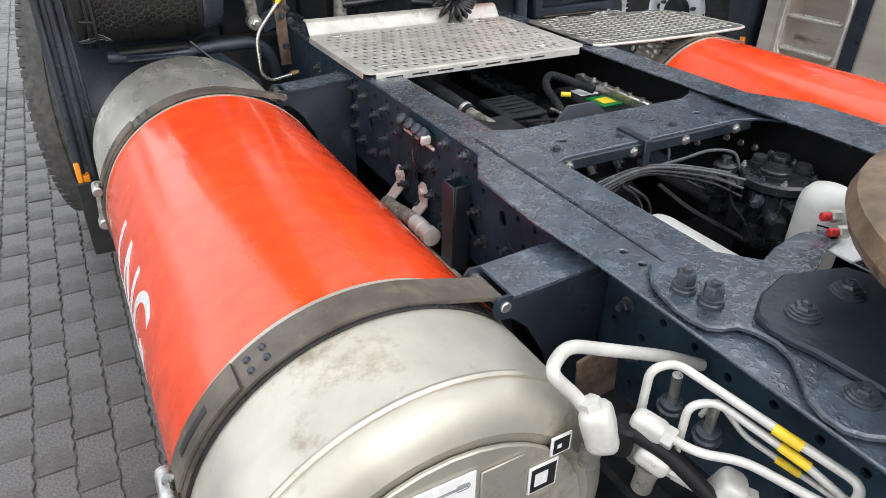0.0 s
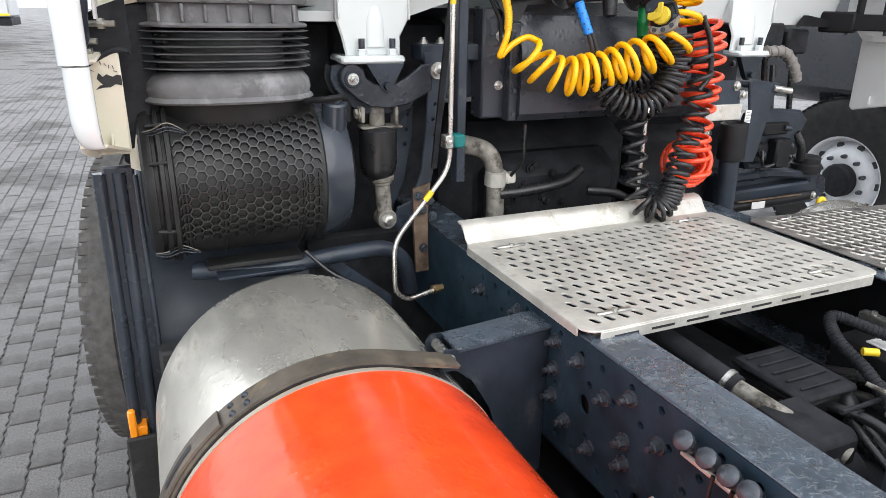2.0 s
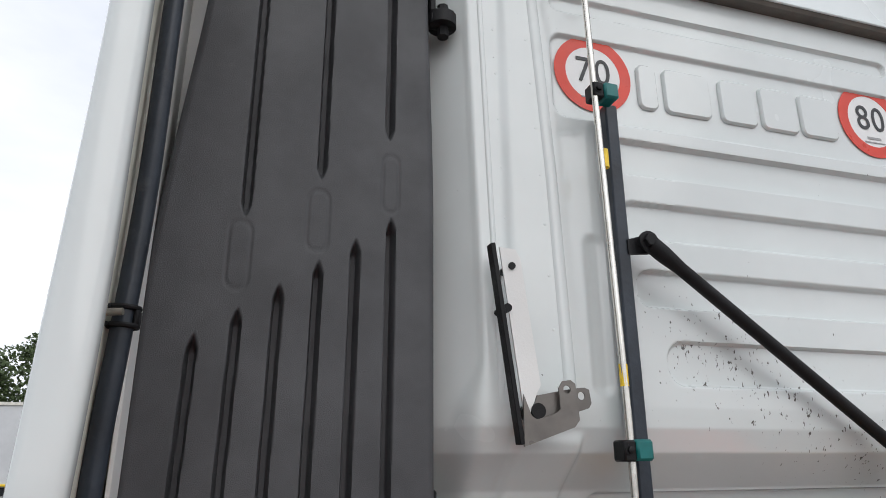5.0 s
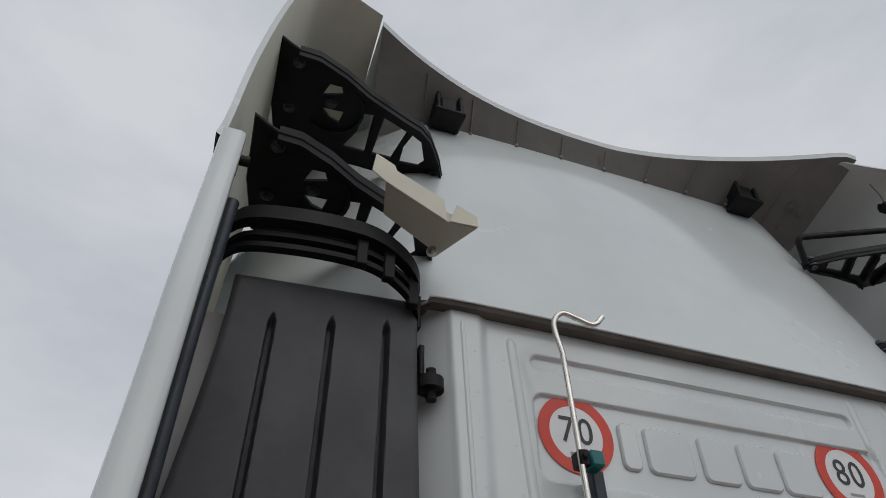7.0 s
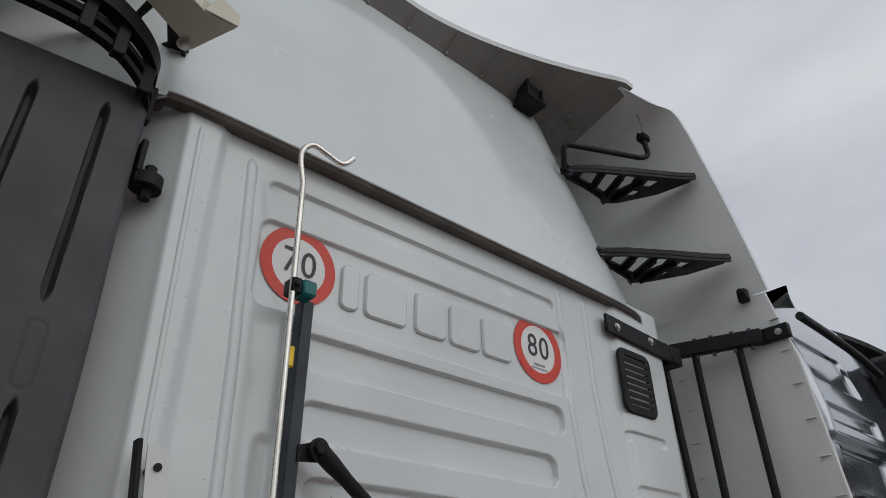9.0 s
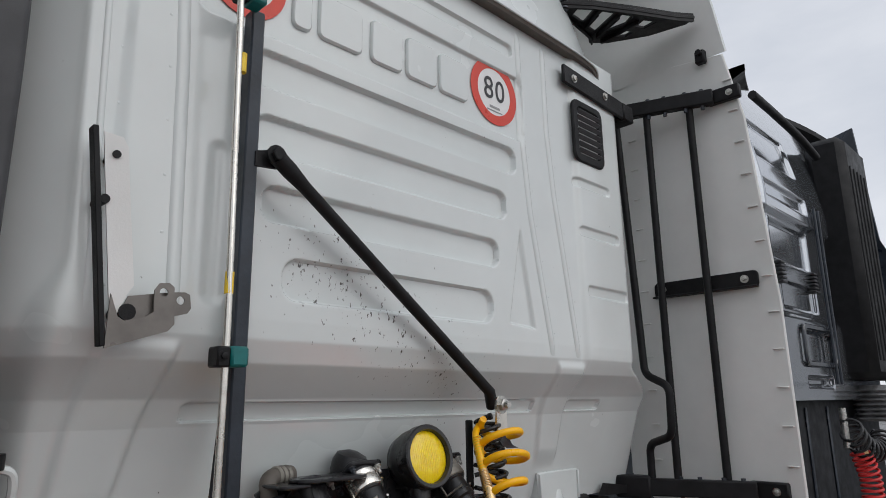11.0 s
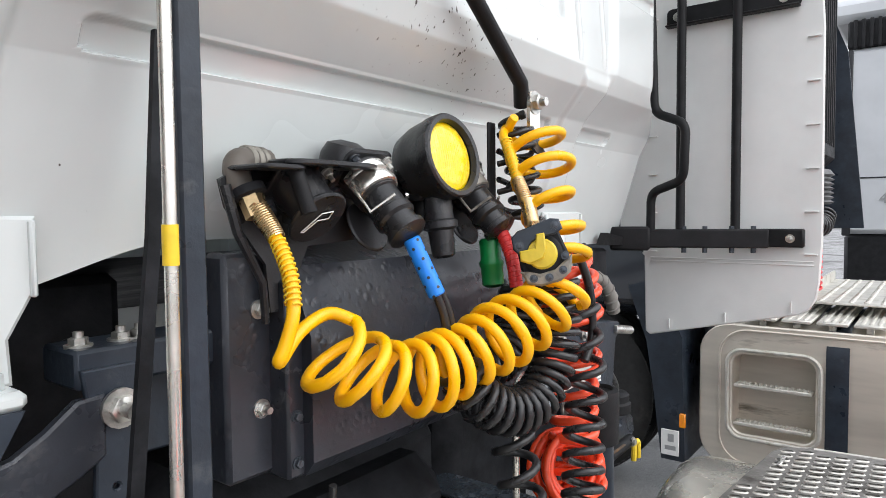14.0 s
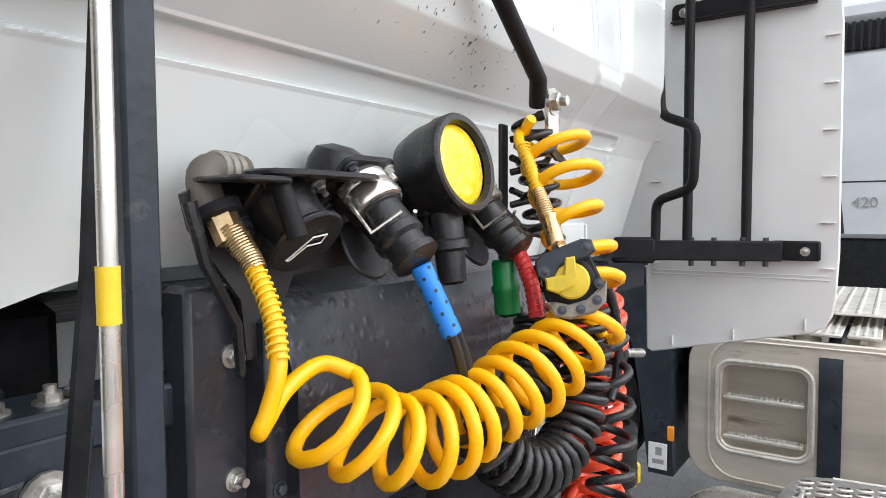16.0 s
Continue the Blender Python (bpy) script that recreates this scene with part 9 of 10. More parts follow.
# ---- near front wheel and its mudguard ----
def wheel(at, steer, face, rim_mat, label, rim_k=1.0, tyre_mat=RUBBER):
    wh = thing("front_wheel", label, "wheel", at, "wheels")
    prof = [(0.30 * rim_k, -0.13), (0.40, -0.148), (0.455, -0.145), (0.487, -0.128), (0.498, -0.105), (0.500, -0.062), (0.494, -0.058), (0.494, -0.052), (0.500, -0.048), (0.500, -0.004), (0.494, 0.0), (0.494, 0.006), (0.500, 0.010), (0.500, 0.052), (0.494, 0.056), (0.494, 0.062), (0.498, 0.105), (0.487, 0.128), (0.455, 0.145), (0.40, 0.148), (0.30 * rim_k, 0.13)]
    bm = B()
    add_lathe(bm, prof, (0, 0, 0), (1, 0, 0), 80, False)
    tyre = part("tyre", bm, tyre_mat, None, "", 30)
    bm = B()
    for k in range(80):
        a = 2 * math.pi * k / 80
        for sx, rad in ((-0.123, 0.490), (-0.083, 0.496), (0.083, 0.496), (0.123, 0.490)):
            p = V((sx, rad * math.cos(a), rad * math.sin(a)))
            m = plane_matrix(p, (1, 0, 0), (0, -math.sin(a), math.cos(a)))
            add_box(bm, (-0.019, -0.014, -0.002), (0.019, 0.014, 0.0055), 0.001, m)
    tread = part("tread", bm, tyre_mat, None, "", 0)
    tread["kind"] = "stuff"
    f = face
    bm = B()
    add_lathe(bm, [(0.305, f * 0.135), (0.290, f * 0.125), (0.285, f * 0.06), (0.262, f * 0.045), (0.240, f * 0.085), (0.20, f * 0.105), (0.140, f * 0.11), (0.10, f * 0.10)], (0, 0, 0), (1, 0, 0), 48, False)
    rim = part("rim", bm, rim_mat, None)
    small_parts = []
    for k in range(10):
        bm = B()
        a = 2 * math.pi * k / 10
        add_lathe(bm, [(0.024, f * 0.075), (0.024, f * 0.088)], (0, 0.243 * math.cos(a), 0.243 * math.sin(a)), (1, 0, 0), 14)
        small_parts.append(part("vent_hole", bm, INK, None))
        bm = B()
        a = 2 * math.pi * (k + 0.5) / 10
        add_lathe(bm, [(0.016, f * 0.105), (0.016, f * 0.125), (0.012, f * 0.142)], (0, 0.168 * math.cos(a), 0.168 * math.sin(a)), (1, 0, 0), 6)
        small_parts.append(part("wheel_nut", bm, DARKBOLT, None))
    bm = B()
    add_lathe(bm, [(0.115, f * 0.09), (0.115, f * 0.15), (0.10, f * 0.165), (0.02, f * 0.17)], (0, 0, 0), (1, 0, 0), 28)
    hub = part("hub", bm, DARK, None)
    for o in (rim, hub, *small_parts):
        o.scale = (1, rim_k, rim_k)
    for o, p in ((tyre, wh), (rim, wh), (hub, wh)):
        o.parent = p
    tread.parent = tyre
    for o in small_parts:
        o.parent, o.scale = rim, (1, 1, 1)
    wh.matrix_world = pose(*at, 0, 0, steer)
    return wh


wheel((-0.010, 3.27, GROUND + 0.497), -11, -1, WHEELW, "dusty black front tyre on a white steel wheel, turned outwards", 1.0, DUSTTYRE)
mg = thing("mudguard", "dark plastic rear mudguard of the front wheel", "mudguard", (0.08, 2.6, 0.34))
bm = B()
yz = curve_pts([(3.05, 1.20, 0), (2.90, 1.185, 0), (2.78, 1.06, 0), (2.66, 0.86, 0), (2.575, 0.62, 0), (2.54, 0.42, 0)], 6)
rows = []
for p in yz:
    rows.append([bm.verts.new(q) for q in ((-0.058, p.x, p.y), (-0.050, p.x - 0.012, p.y + 0.006), (0.36, p.x - 0.012, p.y + 0.006), (0.36, p.x + 0.004, p.y), (-0.050, p.x + 0.004, p.y), (-0.058, p.x + 0.014, p.y))])
for a, b in zip(rows, rows[1:]):
    for k in range(6):
        bm.faces.new((a[k], a[(k + 1) % 6], b[(k + 1) % 6], b[k]))
part("guard_shell", bm, FRAME, mg)
bm = B()
for dx in (-0.118, -0.078):
    add_tube(bm, [V((dx - 0.010 * k / 8, 2.545 - 0.012 * k / 8, 1.275 - 0.107 * k)) for k in range(9)], 0.014, 10)
add_box(bm, (-0.112, 2.548, 0.44), (-0.046, 2.560, 1.288), 0.005)
add_box(bm, (-0.052, 2.530, 0.44), (-0.040, 2.560, 1.268), 0.004)
part("edge_bead", bm, DOME, mg, "glossy slate-blue beaded edge")
bm = B()
add_box(bm, (-0.150, 2.490, 0.335), (0.30, 2.505, 0.62), 0.004)
add_box(bm, (-0.05, 2.47, 0.60), (0.02, 2.53, 0.85), 0.008)
part("mud_flap", bm, RUBBER, mg, "black rubber mud flap")
bm = B()
add_box(bm, (-0.140, 2.500, 0.575), (-0.122, 2.518, 0.692), 0.004)
add_box(bm, (-0.126, 2.510, 0.61), (-0.100, 2.548, 0.64), 0.002)
solo("side_reflector", bm, AMBER, "orange side reflector above the mud flap", "reflector")

# ---- parts seen past the coils, under the far side of the cab ----
post = thing("upright_post", "dark upright steel post with a capped head", "post", (1.625, 2.41, 0.8))
bm = B()
add_cyl(bm, (1.632, 2.41, 0.80), (1.612, 2.41, 1.225), 0.029, seg=20)
part("tube", bm, FRAME, post)
bm = B()
add_lathe(bm, [(0.034, 0), (0.040, 0.004), (0.042, 0.105), (0.040, 0.112), (0.030, 0.116), (0.028, 0.108), (0.004, 0.106)], (1.614, 2.41, 1.205), (-0.05, 0, 1), 24, False)
part("head", bm, BLACKP, post, "worn black capped head")
br = thing("tilt_pump_bracket", "dark bracket plates with a pale label strip", "bracket", (1.65, 2.47, 1.15))
bm = B()
add_flat(bm, [(1.528, 1.436), (1.662, 1.432), (1.690, 1.30), (1.700, 1.205), (1.556, 1.205), (1.548, 1.33)], [], 0.012, (0, 2.470, 0), (1, 0, 0), (0, 0, 1), 0.003)
part("plate", bm, FRAME, br)
bm = B()
add_flat(bm, [(1.700, 1.428), (1.712, 1.436), (1.830, 1.420), (1.840, 1.404), (1.812, 1.388), (1.785, 1.240), (1.770, 1.178), (1.700, 1.184), (1.690, 1.30), (1.722, 1.330)], [], 0.010, (0, 2.462, 0), (1, 0, 0), (0, 0, 1), 0.003)
add_box(bm, (1.700, 2.462, 1.412), (1.835, 2.530, 1.424), 0.003)
add_box(bm, (1.762, 2.462, 1.18), (1.772, 2.530, 1.30), 0.003)
part("arch_plate", bm, FRAME, br)
bm = B()
add_box(bm, (1.535, 2.455, 1.318), (1.680, 2.464, 1.366), 0.002)
part("label_strip", bm, ALU, br, "bare metal strip")
bm = B()
add_box(bm, (1.698, 2.4535, 1.305), (1.722, 2.4565, 1.346), 0.001)
label = part("label_patch", bm, LETTER, br, "small white label")
for k in range(4):
    bm = B()
    add_box(bm, (1.701, 2.4526, 1.311 + k * 0.009), (1.719 - 0.004 * (k % 2), 2.4534, 1.314 + k * 0.009), 0)
    part("print_bar", bm, GREYINK, label, "", 0)
for x, z in ((1.544, 1.422), (1.650, 1.420), (1.680, 1.392), (1.698, 1.284), (1.698, 1.220), (1.560, 1.280)):
    bm = B()
    add_bolt(bm, (x, 2.462, z), (0, -1, 0), 0.010, 0.010)
    part("bolt", bm, ZINC, br)
bm = B()
add_cyl(bm, (1.80, 2.455, 1.410), (1.862, 2.440, 1.400), 0.010, seg=12, c=0.002)
part("pin", bm, ZINC, br, "bright steel pin")
pump = thing("tilt_pump", "black tilt pump with a grey housing behind the bracket", "pump", (2.05, 2.62, 1.1))
bm = B()
add_flat(bm, [(1.93, 1.290), (1.99, 1.305), (2.165, 1.292), (2.20, 1.262), (2.172, 1.205), (2.10, 1.110), (1.95, 1.110), (1.90, 1.20)], [], 0.05, (0, 2.650, 0), (1, 0, 0), (0, 0, 1), 0.010)
part("housing", bm, FRAME, pump, "slate-grey cast housing")
for lo, hi, c in (((1.945, 2.585, 1.228), (2.070, 2.615, 1.270), 0.006), ((2.015, 2.575, 1.108), (2.090, 2.62, 1.212), 0.008), ((1.93, 2.60, 1.125), (2.01, 2.63, 1.20), 0.012)):
    bm = B()
    add_box(bm, lo, hi, c)
    part("valve_block", bm, BLACKP, pump)
for x, y, z in ((2.045, 2.583, 1.252), (2.092, 2.60, 1.185), (2.092, 2.60, 1.145), (1.955, 2.598, 1.16)):
    bm = B()
    add_cyl(bm, (x, y, z), (x + 0.012, y - 0.018, z), 0.010, seg=10, c=0.002)
    part("union", bm, DARKBOLT, pump)
bm = B()
add_tube(bm, curve_pts([(1.955, 2.585, 1.175), (1.945, 2.57, 1.145), (1.965, 2.575, 1.12), (2.015, 2.58, 1.125)], 6), 0.006, 8)
part("pressure_hose", bm, BLACKH, pump)
bm = B()
add_tube(bm, curve_pts([(2.16, 2.63, 1.22), (2.19, 2.62, 1.17), (2.21, 2.63, 1.12)], 6), 0.016, 10)
part("pressure_hose", bm, BLACKH, pump)
stepb = thing("cab_step_bar", "dark step beam with rubbed and rusty edges under the cab", "step beam", (2.1, 2.75, 0.95))
bm = B()
top = [(1.86, 1.075), (2.09, 1.080), (2.34, 1.052), (2.385, 1.020), (2.395, 0.975), (2.33, 0.945), (1.875, 0.945)]
add_flat(bm, top, [[(1.90, 1.060), (2.09, 1.065), (2.30, 1.040), (2.30, 1.018), (1.90, 1.010)]], 0.06, (0, 2.665, 0), (1, 0, 0), (0, 0, 1), 0.008)
add_box(bm, (1.88, 2.69, 0.94), (2.34, 2.80, 1.070), 0.010)
part("beam", bm, FRAME, stepb)
bm = B()
add_cyl(bm, (1.845, 2.605, 0.972), (2.290, 2.605, 0.982), 0.018, seg=14, c=0.003)
part("foot_bar", bm, BLACKP, stepb)
bm = B()
add_box(bm, (1.88, 2.5845, 0.992), (2.20, 2.592, 0.997), 0.001)
part("rubbed_edge", bm, RUST, stepb, "rust-streaked edge")
bm = B()
add_box(bm, (1.950, 2.5835, 0.962), (2.015, 2.587, 0.988), 0.001)
part("sticker", bm, LETTER, stepb, "small white sticker")
bm = B()
add_bolt(bm, (2.265, 2.588, 0.985), (0, -1, 0), 0.010, 0.010)
part("bar_bolt", bm, ZINC, stepb)
bm = B()
add_lathe(bm, [(0.052, 0), (0.056, 0.004), (0.056, 0.030), (0.050, 0.036), (0.050, 0.056), (0.044, 0.062), (0.018, 0.066)], (2.295, 2.665, 1.058), (0, 0, 1), 20)
part("buffer", bm, BLACKP, stepb, "round black rubber buffer")
bm = B()
add_tube(bm, round_path([(2.335, 2.612, 0.90), (2.340, 2.612, 0.955), (2.365, 2.610, 0.958), (2.372, 2.612, 0.90)], 0.012), 0.009, 8)
solo("yellow_tag", bm, YTAPE, "yellow tag on a steel pin", "tag")
for x, z in ((1.96, 1.50), (2.02, 1.38), (2.10, 1.45)):
    bm = B()
    add_tube(bm, curve_pts([(x, 2.66, z + 0.08), (x + 0.01, 2.65, z - 0.05), (x + 0.04, 2.66, z - 0.2), (x + 0.02, 2.68, z - 0.34)], 6), 0.010, 8)
    solo("hanging_hose", bm, BLACKH, "black hose hanging under the cab", "hose", "hanging hoses")
bm = B()
add_box(bm, (1.80, 2.60, 1.515), (1.98, 2.68, 1.60), 0.008)
add_box(bm, (2.00, 2.60, 1.50), (2.10, 2.68, 1.58), 0.008)
solo("hinge_block", bm, DARK, "black hinge block under the cab floor", "hinge")


# ---- neighbouring lorry ----
NX, NY = 4.88, 2.62          # its centre line and the plane of its cab's rear wall
nb = thing("neighbour_cab", "dark glossy cab of the lorry parked alongside", "lorry cab", (NX, 3.4, 1.3))
NB_PANELS = [(3.95, 4.62, 3.22, 3.50), (3.95, 4.66, 2.98, 3.10), (4.02, 4.66, 2.62, 2.88), (4.10, 4.72, 2.36, 2.54), (4.20, 4.80, 2.05, 2.26), (4.24, 4.72, 1.92, 2.00)]
bm = B()
nx2, nz2 = 150, 260
rows = []
for j in range(nz2 + 1):
    z = 1.86 + 2.02 * j / nz2
    row = []
    for i in range(nx2 + 1):
        x = 3.80 + 2.15 * i / nx2
        y = NY
        for x0, x1, z0, z1 in NB_PANELS:
            e = min(x - x0, x1 - x, z - z0, z1 - z)
            y += 0.022 * smooth01(e / 0.03)
        y += 0.03 * smooth01((2.93 - z) / 0.05) * smooth01((z - 2.3) / 0.05)
        over = abs(x - NX) - 0.95
        if over > 0:
            y += 0.3 * (over / 0.14) ** 2
        y += 0.25 * max(0, z - 3.0) ** 1.5
        row.append(bm.verts.new((x, y, z)))
    rows.append(row)
for a, b in zip(rows, rows[1:]):
    for i in range(nx2):
        bm.faces.new((a[i], a[i + 1], b[i + 1], b[i]))
part("rear_wall", bm, CHROME, nb, "glossy silver panelled rear wall", 60)
for x in (4.03, 4.60):
    bm = B()
    for k in range(6):
        add_box(bm, (x, NY - 0.004, 2.50 + k * 0.022), (x + 0.07, NY + 0.05, 2.512 + k * 0.022), 0.002)
    part("louvre", bm, INK, nb, "small black louvre")
bm = B()
add_box(bm, (3.80, 2.58, 1.40), (3.84, 2.90, 2.40), 0.012)
part("side_fairing", bm, FRAME, nb, "dark side fairing of the neighbouring cab")
for x in (4.72, 4.80):
    bm = B()
    add_tube(bm, [(x, NY - 0.02, 1.95), (x, NY - 0.02, 3.05)], 0.010, 8)
    part("wall_pipe", bm, FRAME, nb)
bm = B()
add_box(bm, (3.74, 2.93, 1.12), (6.02, 4.6, 3.90), 0.10)
part("body", bm, NAVY, nb)
bm = B()
add_flat(bm, rrect(4.22, 2.05, 4.80, 2.28, 0.04), [rrect(4.24, 2.07, 4.78, 2.26, 0.035)], 0.02, (0, NY - 0.012, 0), (1, 0, 0), (0, 0, 1), 0.006)
part("hatch_frame", bm, NAVY, nb)
bm = B()
add_tube(bm, curve_pts([(3.86, 2.60, 3.55), (4.2, 2.60, 3.54), (4.6, 2.59, 3.50), (4.85, 2.57, 3.42)], 8), 0.025, 10)
part("wall_rail", bm, BLACKP, nb)
ed = [V((4.88 + 1.02 * (i / 12 - 1), 2.62 + 0.29 * (1 - abs(i / 12 - 1) ** 1.25), 3.88 - 0.17 * abs(i / 12 - 1) ** 3)) for i in range(25)]
n = len(ed)
bm = B()
add_mesh(bm, ed + [p + V((0, 0, 0.04)) for p in ed] + [V((p.x, 4.2, p.z + 0.04)) for p in ed] + [V((p.x, 3.02, p.z - 0.16)) for p in ed],
         [(i, i + 1, n + 1 + i, n + i) for i in range(n - 1)] + [(n + i, n + 1 + i, 2 * n + 1 + i, 2 * n + i) for i in range(n - 1)] + [(i + 1, i, 3 * n + i, 3 * n + 1 + i) for i in range(n - 1)])
part("roof_spoiler", bm, BLACKP, nb)
bm = B()
add_prism(bm, [(2.30, 1.55), (2.56, 1.55), (2.72, 3.0), (2.95, 3.85), (2.56, 3.95), (2.50, 3.03), (2.42, 2.82)], (5.93, 0, 0), (0, 1, 0), (0, 0, 1), 0.03)
part("far_fairing", bm, FRAME, nb, "dark far side fairing")
nsn = thing("neighbour_intake", "dark grooved intake duct on the neighbouring cab", "air intake", (5.0, 2.45, 1.5))
bm = B()
add_box(bm, (5.05, 2.45, 1.98), (5.62, 2.70, 3.62), 0.05)
part("duct", bm, BLACKP, nsn)
for k in range(5):
    bm = B()
    add_cyl(bm, (5.13 + 0.09 * k, 2.449, 2.1), (5.13 + 0.09 * k, 2.449, 3.4), 0.008, seg=6)
    part("duct_rib", bm, BLACKP, nsn)
bm = B()
prof = []
for k in range(7):
    prof += [(0.13, 1.72 + k * 0.03), (0.16, 1.735 + k * 0.03)]
add_oval(bm, prof + [(0.13, 1.95)], 5.40, 2.56, 1.2, 0.8, 32)
part("bellows", bm, DUSTYR, nsn)
# dark fill added where the space under this cab would look bright
bm = B()
add_box(bm, (3.78, 2.70, 0.6), (6.0, 2.80, 1.90), 0.02)
shield = solo("neighbour_shield", bm, DARK, "dark panels added to fill the bright gap under the neighbouring cab", "panel")
bm = B()
add_box(bm, (3.74, 2.705, 1.45), (3.84, 2.85, 2.4), 0.03)
part("corner_panel", bm, DARK, shield)
for x in (3.95, 4.35, 4.75):
    bm = B()
    add_box(bm, (x, 2.688, 0.75), (x + 0.03, 2.70, 1.82), 0.004)
    part("stiffener", bm, FRAME, shield)

hp = [(4.24, 2.42, 1.60), (4.27, 2.40, 1.48), (4.28, 2.40, 1.36), (4.29, 2.40, 1.27)]
hose("coiled_air_hose", coil_pts(hp, 0.048, 12, 16), 0.007, REDS, "red coiled air hose behind the neighbouring cab", 7)
hose("coiled_cable", coil_pts([(4.10, 2.42, 1.72), (4.25, 2.40, 1.62), (4.42, 2.38, 1.60), (4.58, 2.38, 1.66)], 0.055, 11, 16), 0.008, BLACKH, "black coiled cable behind the neighbouring cab", 7)
bm = B()
add_cyl(bm, (4.14, 2.45, 1.62), (4.14, 2.45, 1.82), 0.018, seg=10)
solo("coil_hanger", bm, ZINC, "metal hanger for the neighbouring hoses", "hanger")
wheel((3.90, 3.54, GROUND + 0.490), 0, -1, WHEELW, "front wheel of the neighbouring lorry with a white rim", 0.86)
nm = thing("neighbour_mudguard", "dark mudguard behind the neighbouring front wheel", "mudguard", (3.75, 2.95, 0.4))
bm = B()
add_prism(bm, [(2.86, 0.42), (2.98, 0.42), (3.02, 0.75), (3.06, 1.02), (3.16, 1.30), (3.0, 1.35), (2.88, 1.05)], (3.68, 0, 0), (0, 1, 0), (0, 0, 1), 0.35)
part("guard_shell", bm, FRAME, nm)
bm = B()
add_box(bm, (3.660, 2.885, 0.45), (3.668, 2.975, 0.58), 0.002)
part("sticker", bm, LETTER, nm, "white pictogram sticker")
bm = B()
add_box(bm, (3.668, 2.90, 0.478), (3.6585, 2.955, 0.50), 0)
add_box(bm, (3.668, 2.91, 0.52), (3.6585, 2.94, 0.56), 0)
part("sticker_print", bm, GREYINK, nm, "", 0)
bm = B()
add_box(bm, (3.66, 2.855, 0.60), (3.68, 2.885, 0.67), 0.003)
part("reflector", bm, AMBER, nm, "amber reflector")

nt = thing("neighbour_tank", "brushed aluminium fuel tank with a recessed step", "fuel tank", (4.0, 2.0, 0.44))
bm = B()
hs = [rrect(2.29, 0.60, 2.66, 1.00, 0.06, 7)]
add_flat(bm, rrect(1.0, 0.44, 2.80, 1.13, 0.14, 9), hs, 0.02, (3.735, 0, 0), (0, 1, 0), (0, 0, 1), 0.006)
part("side_sheet", bm, ALUTANK, nt, "brushed aluminium side")
bm = B()
o = rrect(1.0, 0.44, 2.80, 1.13, 0.14, 9)
n = len(o)
a = [V((3.742, y, z)) for y, z in o]
b = [V((4.42, y, z)) for y, z in o]
add_mesh(bm, a + b, [(i, (i + 1) % n, n + (i + 1) % n, n + i) for i in range(n)] + [tuple(range(n, 2 * n))])
part("tank_shell", bm, ALUTANK, nt)
bm = B()
o = rrect(2.29, 0.60, 2.66, 1.00, 0.06, 7)
n = len(o)
a = [V((3.73, y, z)) for y, z in o]
b = [V((3.86, 2.475 + (y - 2.475) * 0.94, 0.8 + (z - 0.8) * 0.94)) for y, z in o]
add_mesh(bm, a + b, [(i, n + i, n + (i + 1) % n, (i + 1) % n) for i in range(n)] + [tuple(range(n, 2 * n))])
part("step_recess", bm, ALUTANK, nt)
bm = B()
add_tube(bm, [V((3.722, y, z)) for y, z in rrect(2.275, 0.585, 2.675, 1.015, 0.07, 7)], 0.009, 8, True)
part("recess_rim", bm, ALU, nt)
for z in (0.645, 0.83):
    bm = B()
    add_box(bm, (3.72, 2.31, z), (3.78, 2.645, z + 0.018), 0.004)
    for k in range(14):
        for dx in (0.012, 0.04):
            add_cyl(bm, (3.72 + dx, 2.325 + k * 0.023, z + 0.018), (3.72 + dx, 2.325 + k * 0.023, z + 0.025), 0.006, seg=6)
    part("step_tread", bm, ALU, nt, "studded step tread")
for y in (2.21, 1.45):
    bm = B()
    o = rrect(0.425, 0.0, 1.145, 0.70, 0.12, 8)
    a = [V((3.715 + q, y - 0.045, p)) for p, q in o]
    b = [V((3.715 + q, y + 0.045, p)) for p, q in o]
    n = len(o)
    add_mesh(bm, a + b, [(i, (i + 1) % n, n + (i + 1) % n, n + i) for i in range(n)])
    part("strap", bm, FRAME, nt, "dark tank strap")
bm = B()
add_tube(bm, [V((3.722, y, z)) for y, z in rrect(1.02, 0.46, 2.71, 1.11, 0.13, 9)], 0.006, 6, True)
part("weld_seam", bm, ALUTANK, nt)
for k in range(4):
    pl = thing("tread_plank", "studded aluminium walkway plank on the neighbouring tank", "walkway", (4.0, 2.3, 1.16), "tread planks")
    bm = B()
    y = 2.03 + k * 0.145
    add_box(bm, (3.74, y, 1.160), (4.55, y + 0.125, 1.175), 0.004)
    for i in range(22):
        for j in range(3):
            add_lathe(bm, [(0.010, 0), (0.008, 0.005), (0.003, 0.0055)], (3.77 + i * 0.036, y + 0.03 + j * 0.032, 1.175), (0, 0, 1), 8)
    part("plank", bm, ALU, pl)
    bm = B()
    add_box(bm, (3.78, y + 0.05, 1.13), (3.81, y + 0.08, 1.16), 0.002)
    part("foot", bm, ZINC, pl)
bm = B()
add_box(bm, (4.0, 1.70, 1.225), (5.3, 2.40, 1.235), 0.003)
add_box(bm, (4.0, 2.40, 1.225), (5.3, 2.415, 1.29), 0.003)
for i in range(24):
    for j in range(10):
        add_lathe(bm, [(0.013, 0), (0.010, 0.006), (0.003, 0.0065)], (4.05 + i * 0.052, 1.74 + j * 0.065, 1.235), (0, 0, 1), 8)
solo("neighbour_walkway", bm, ALU, "studded aluminium walkway behind the neighbouring cab", "walkway")
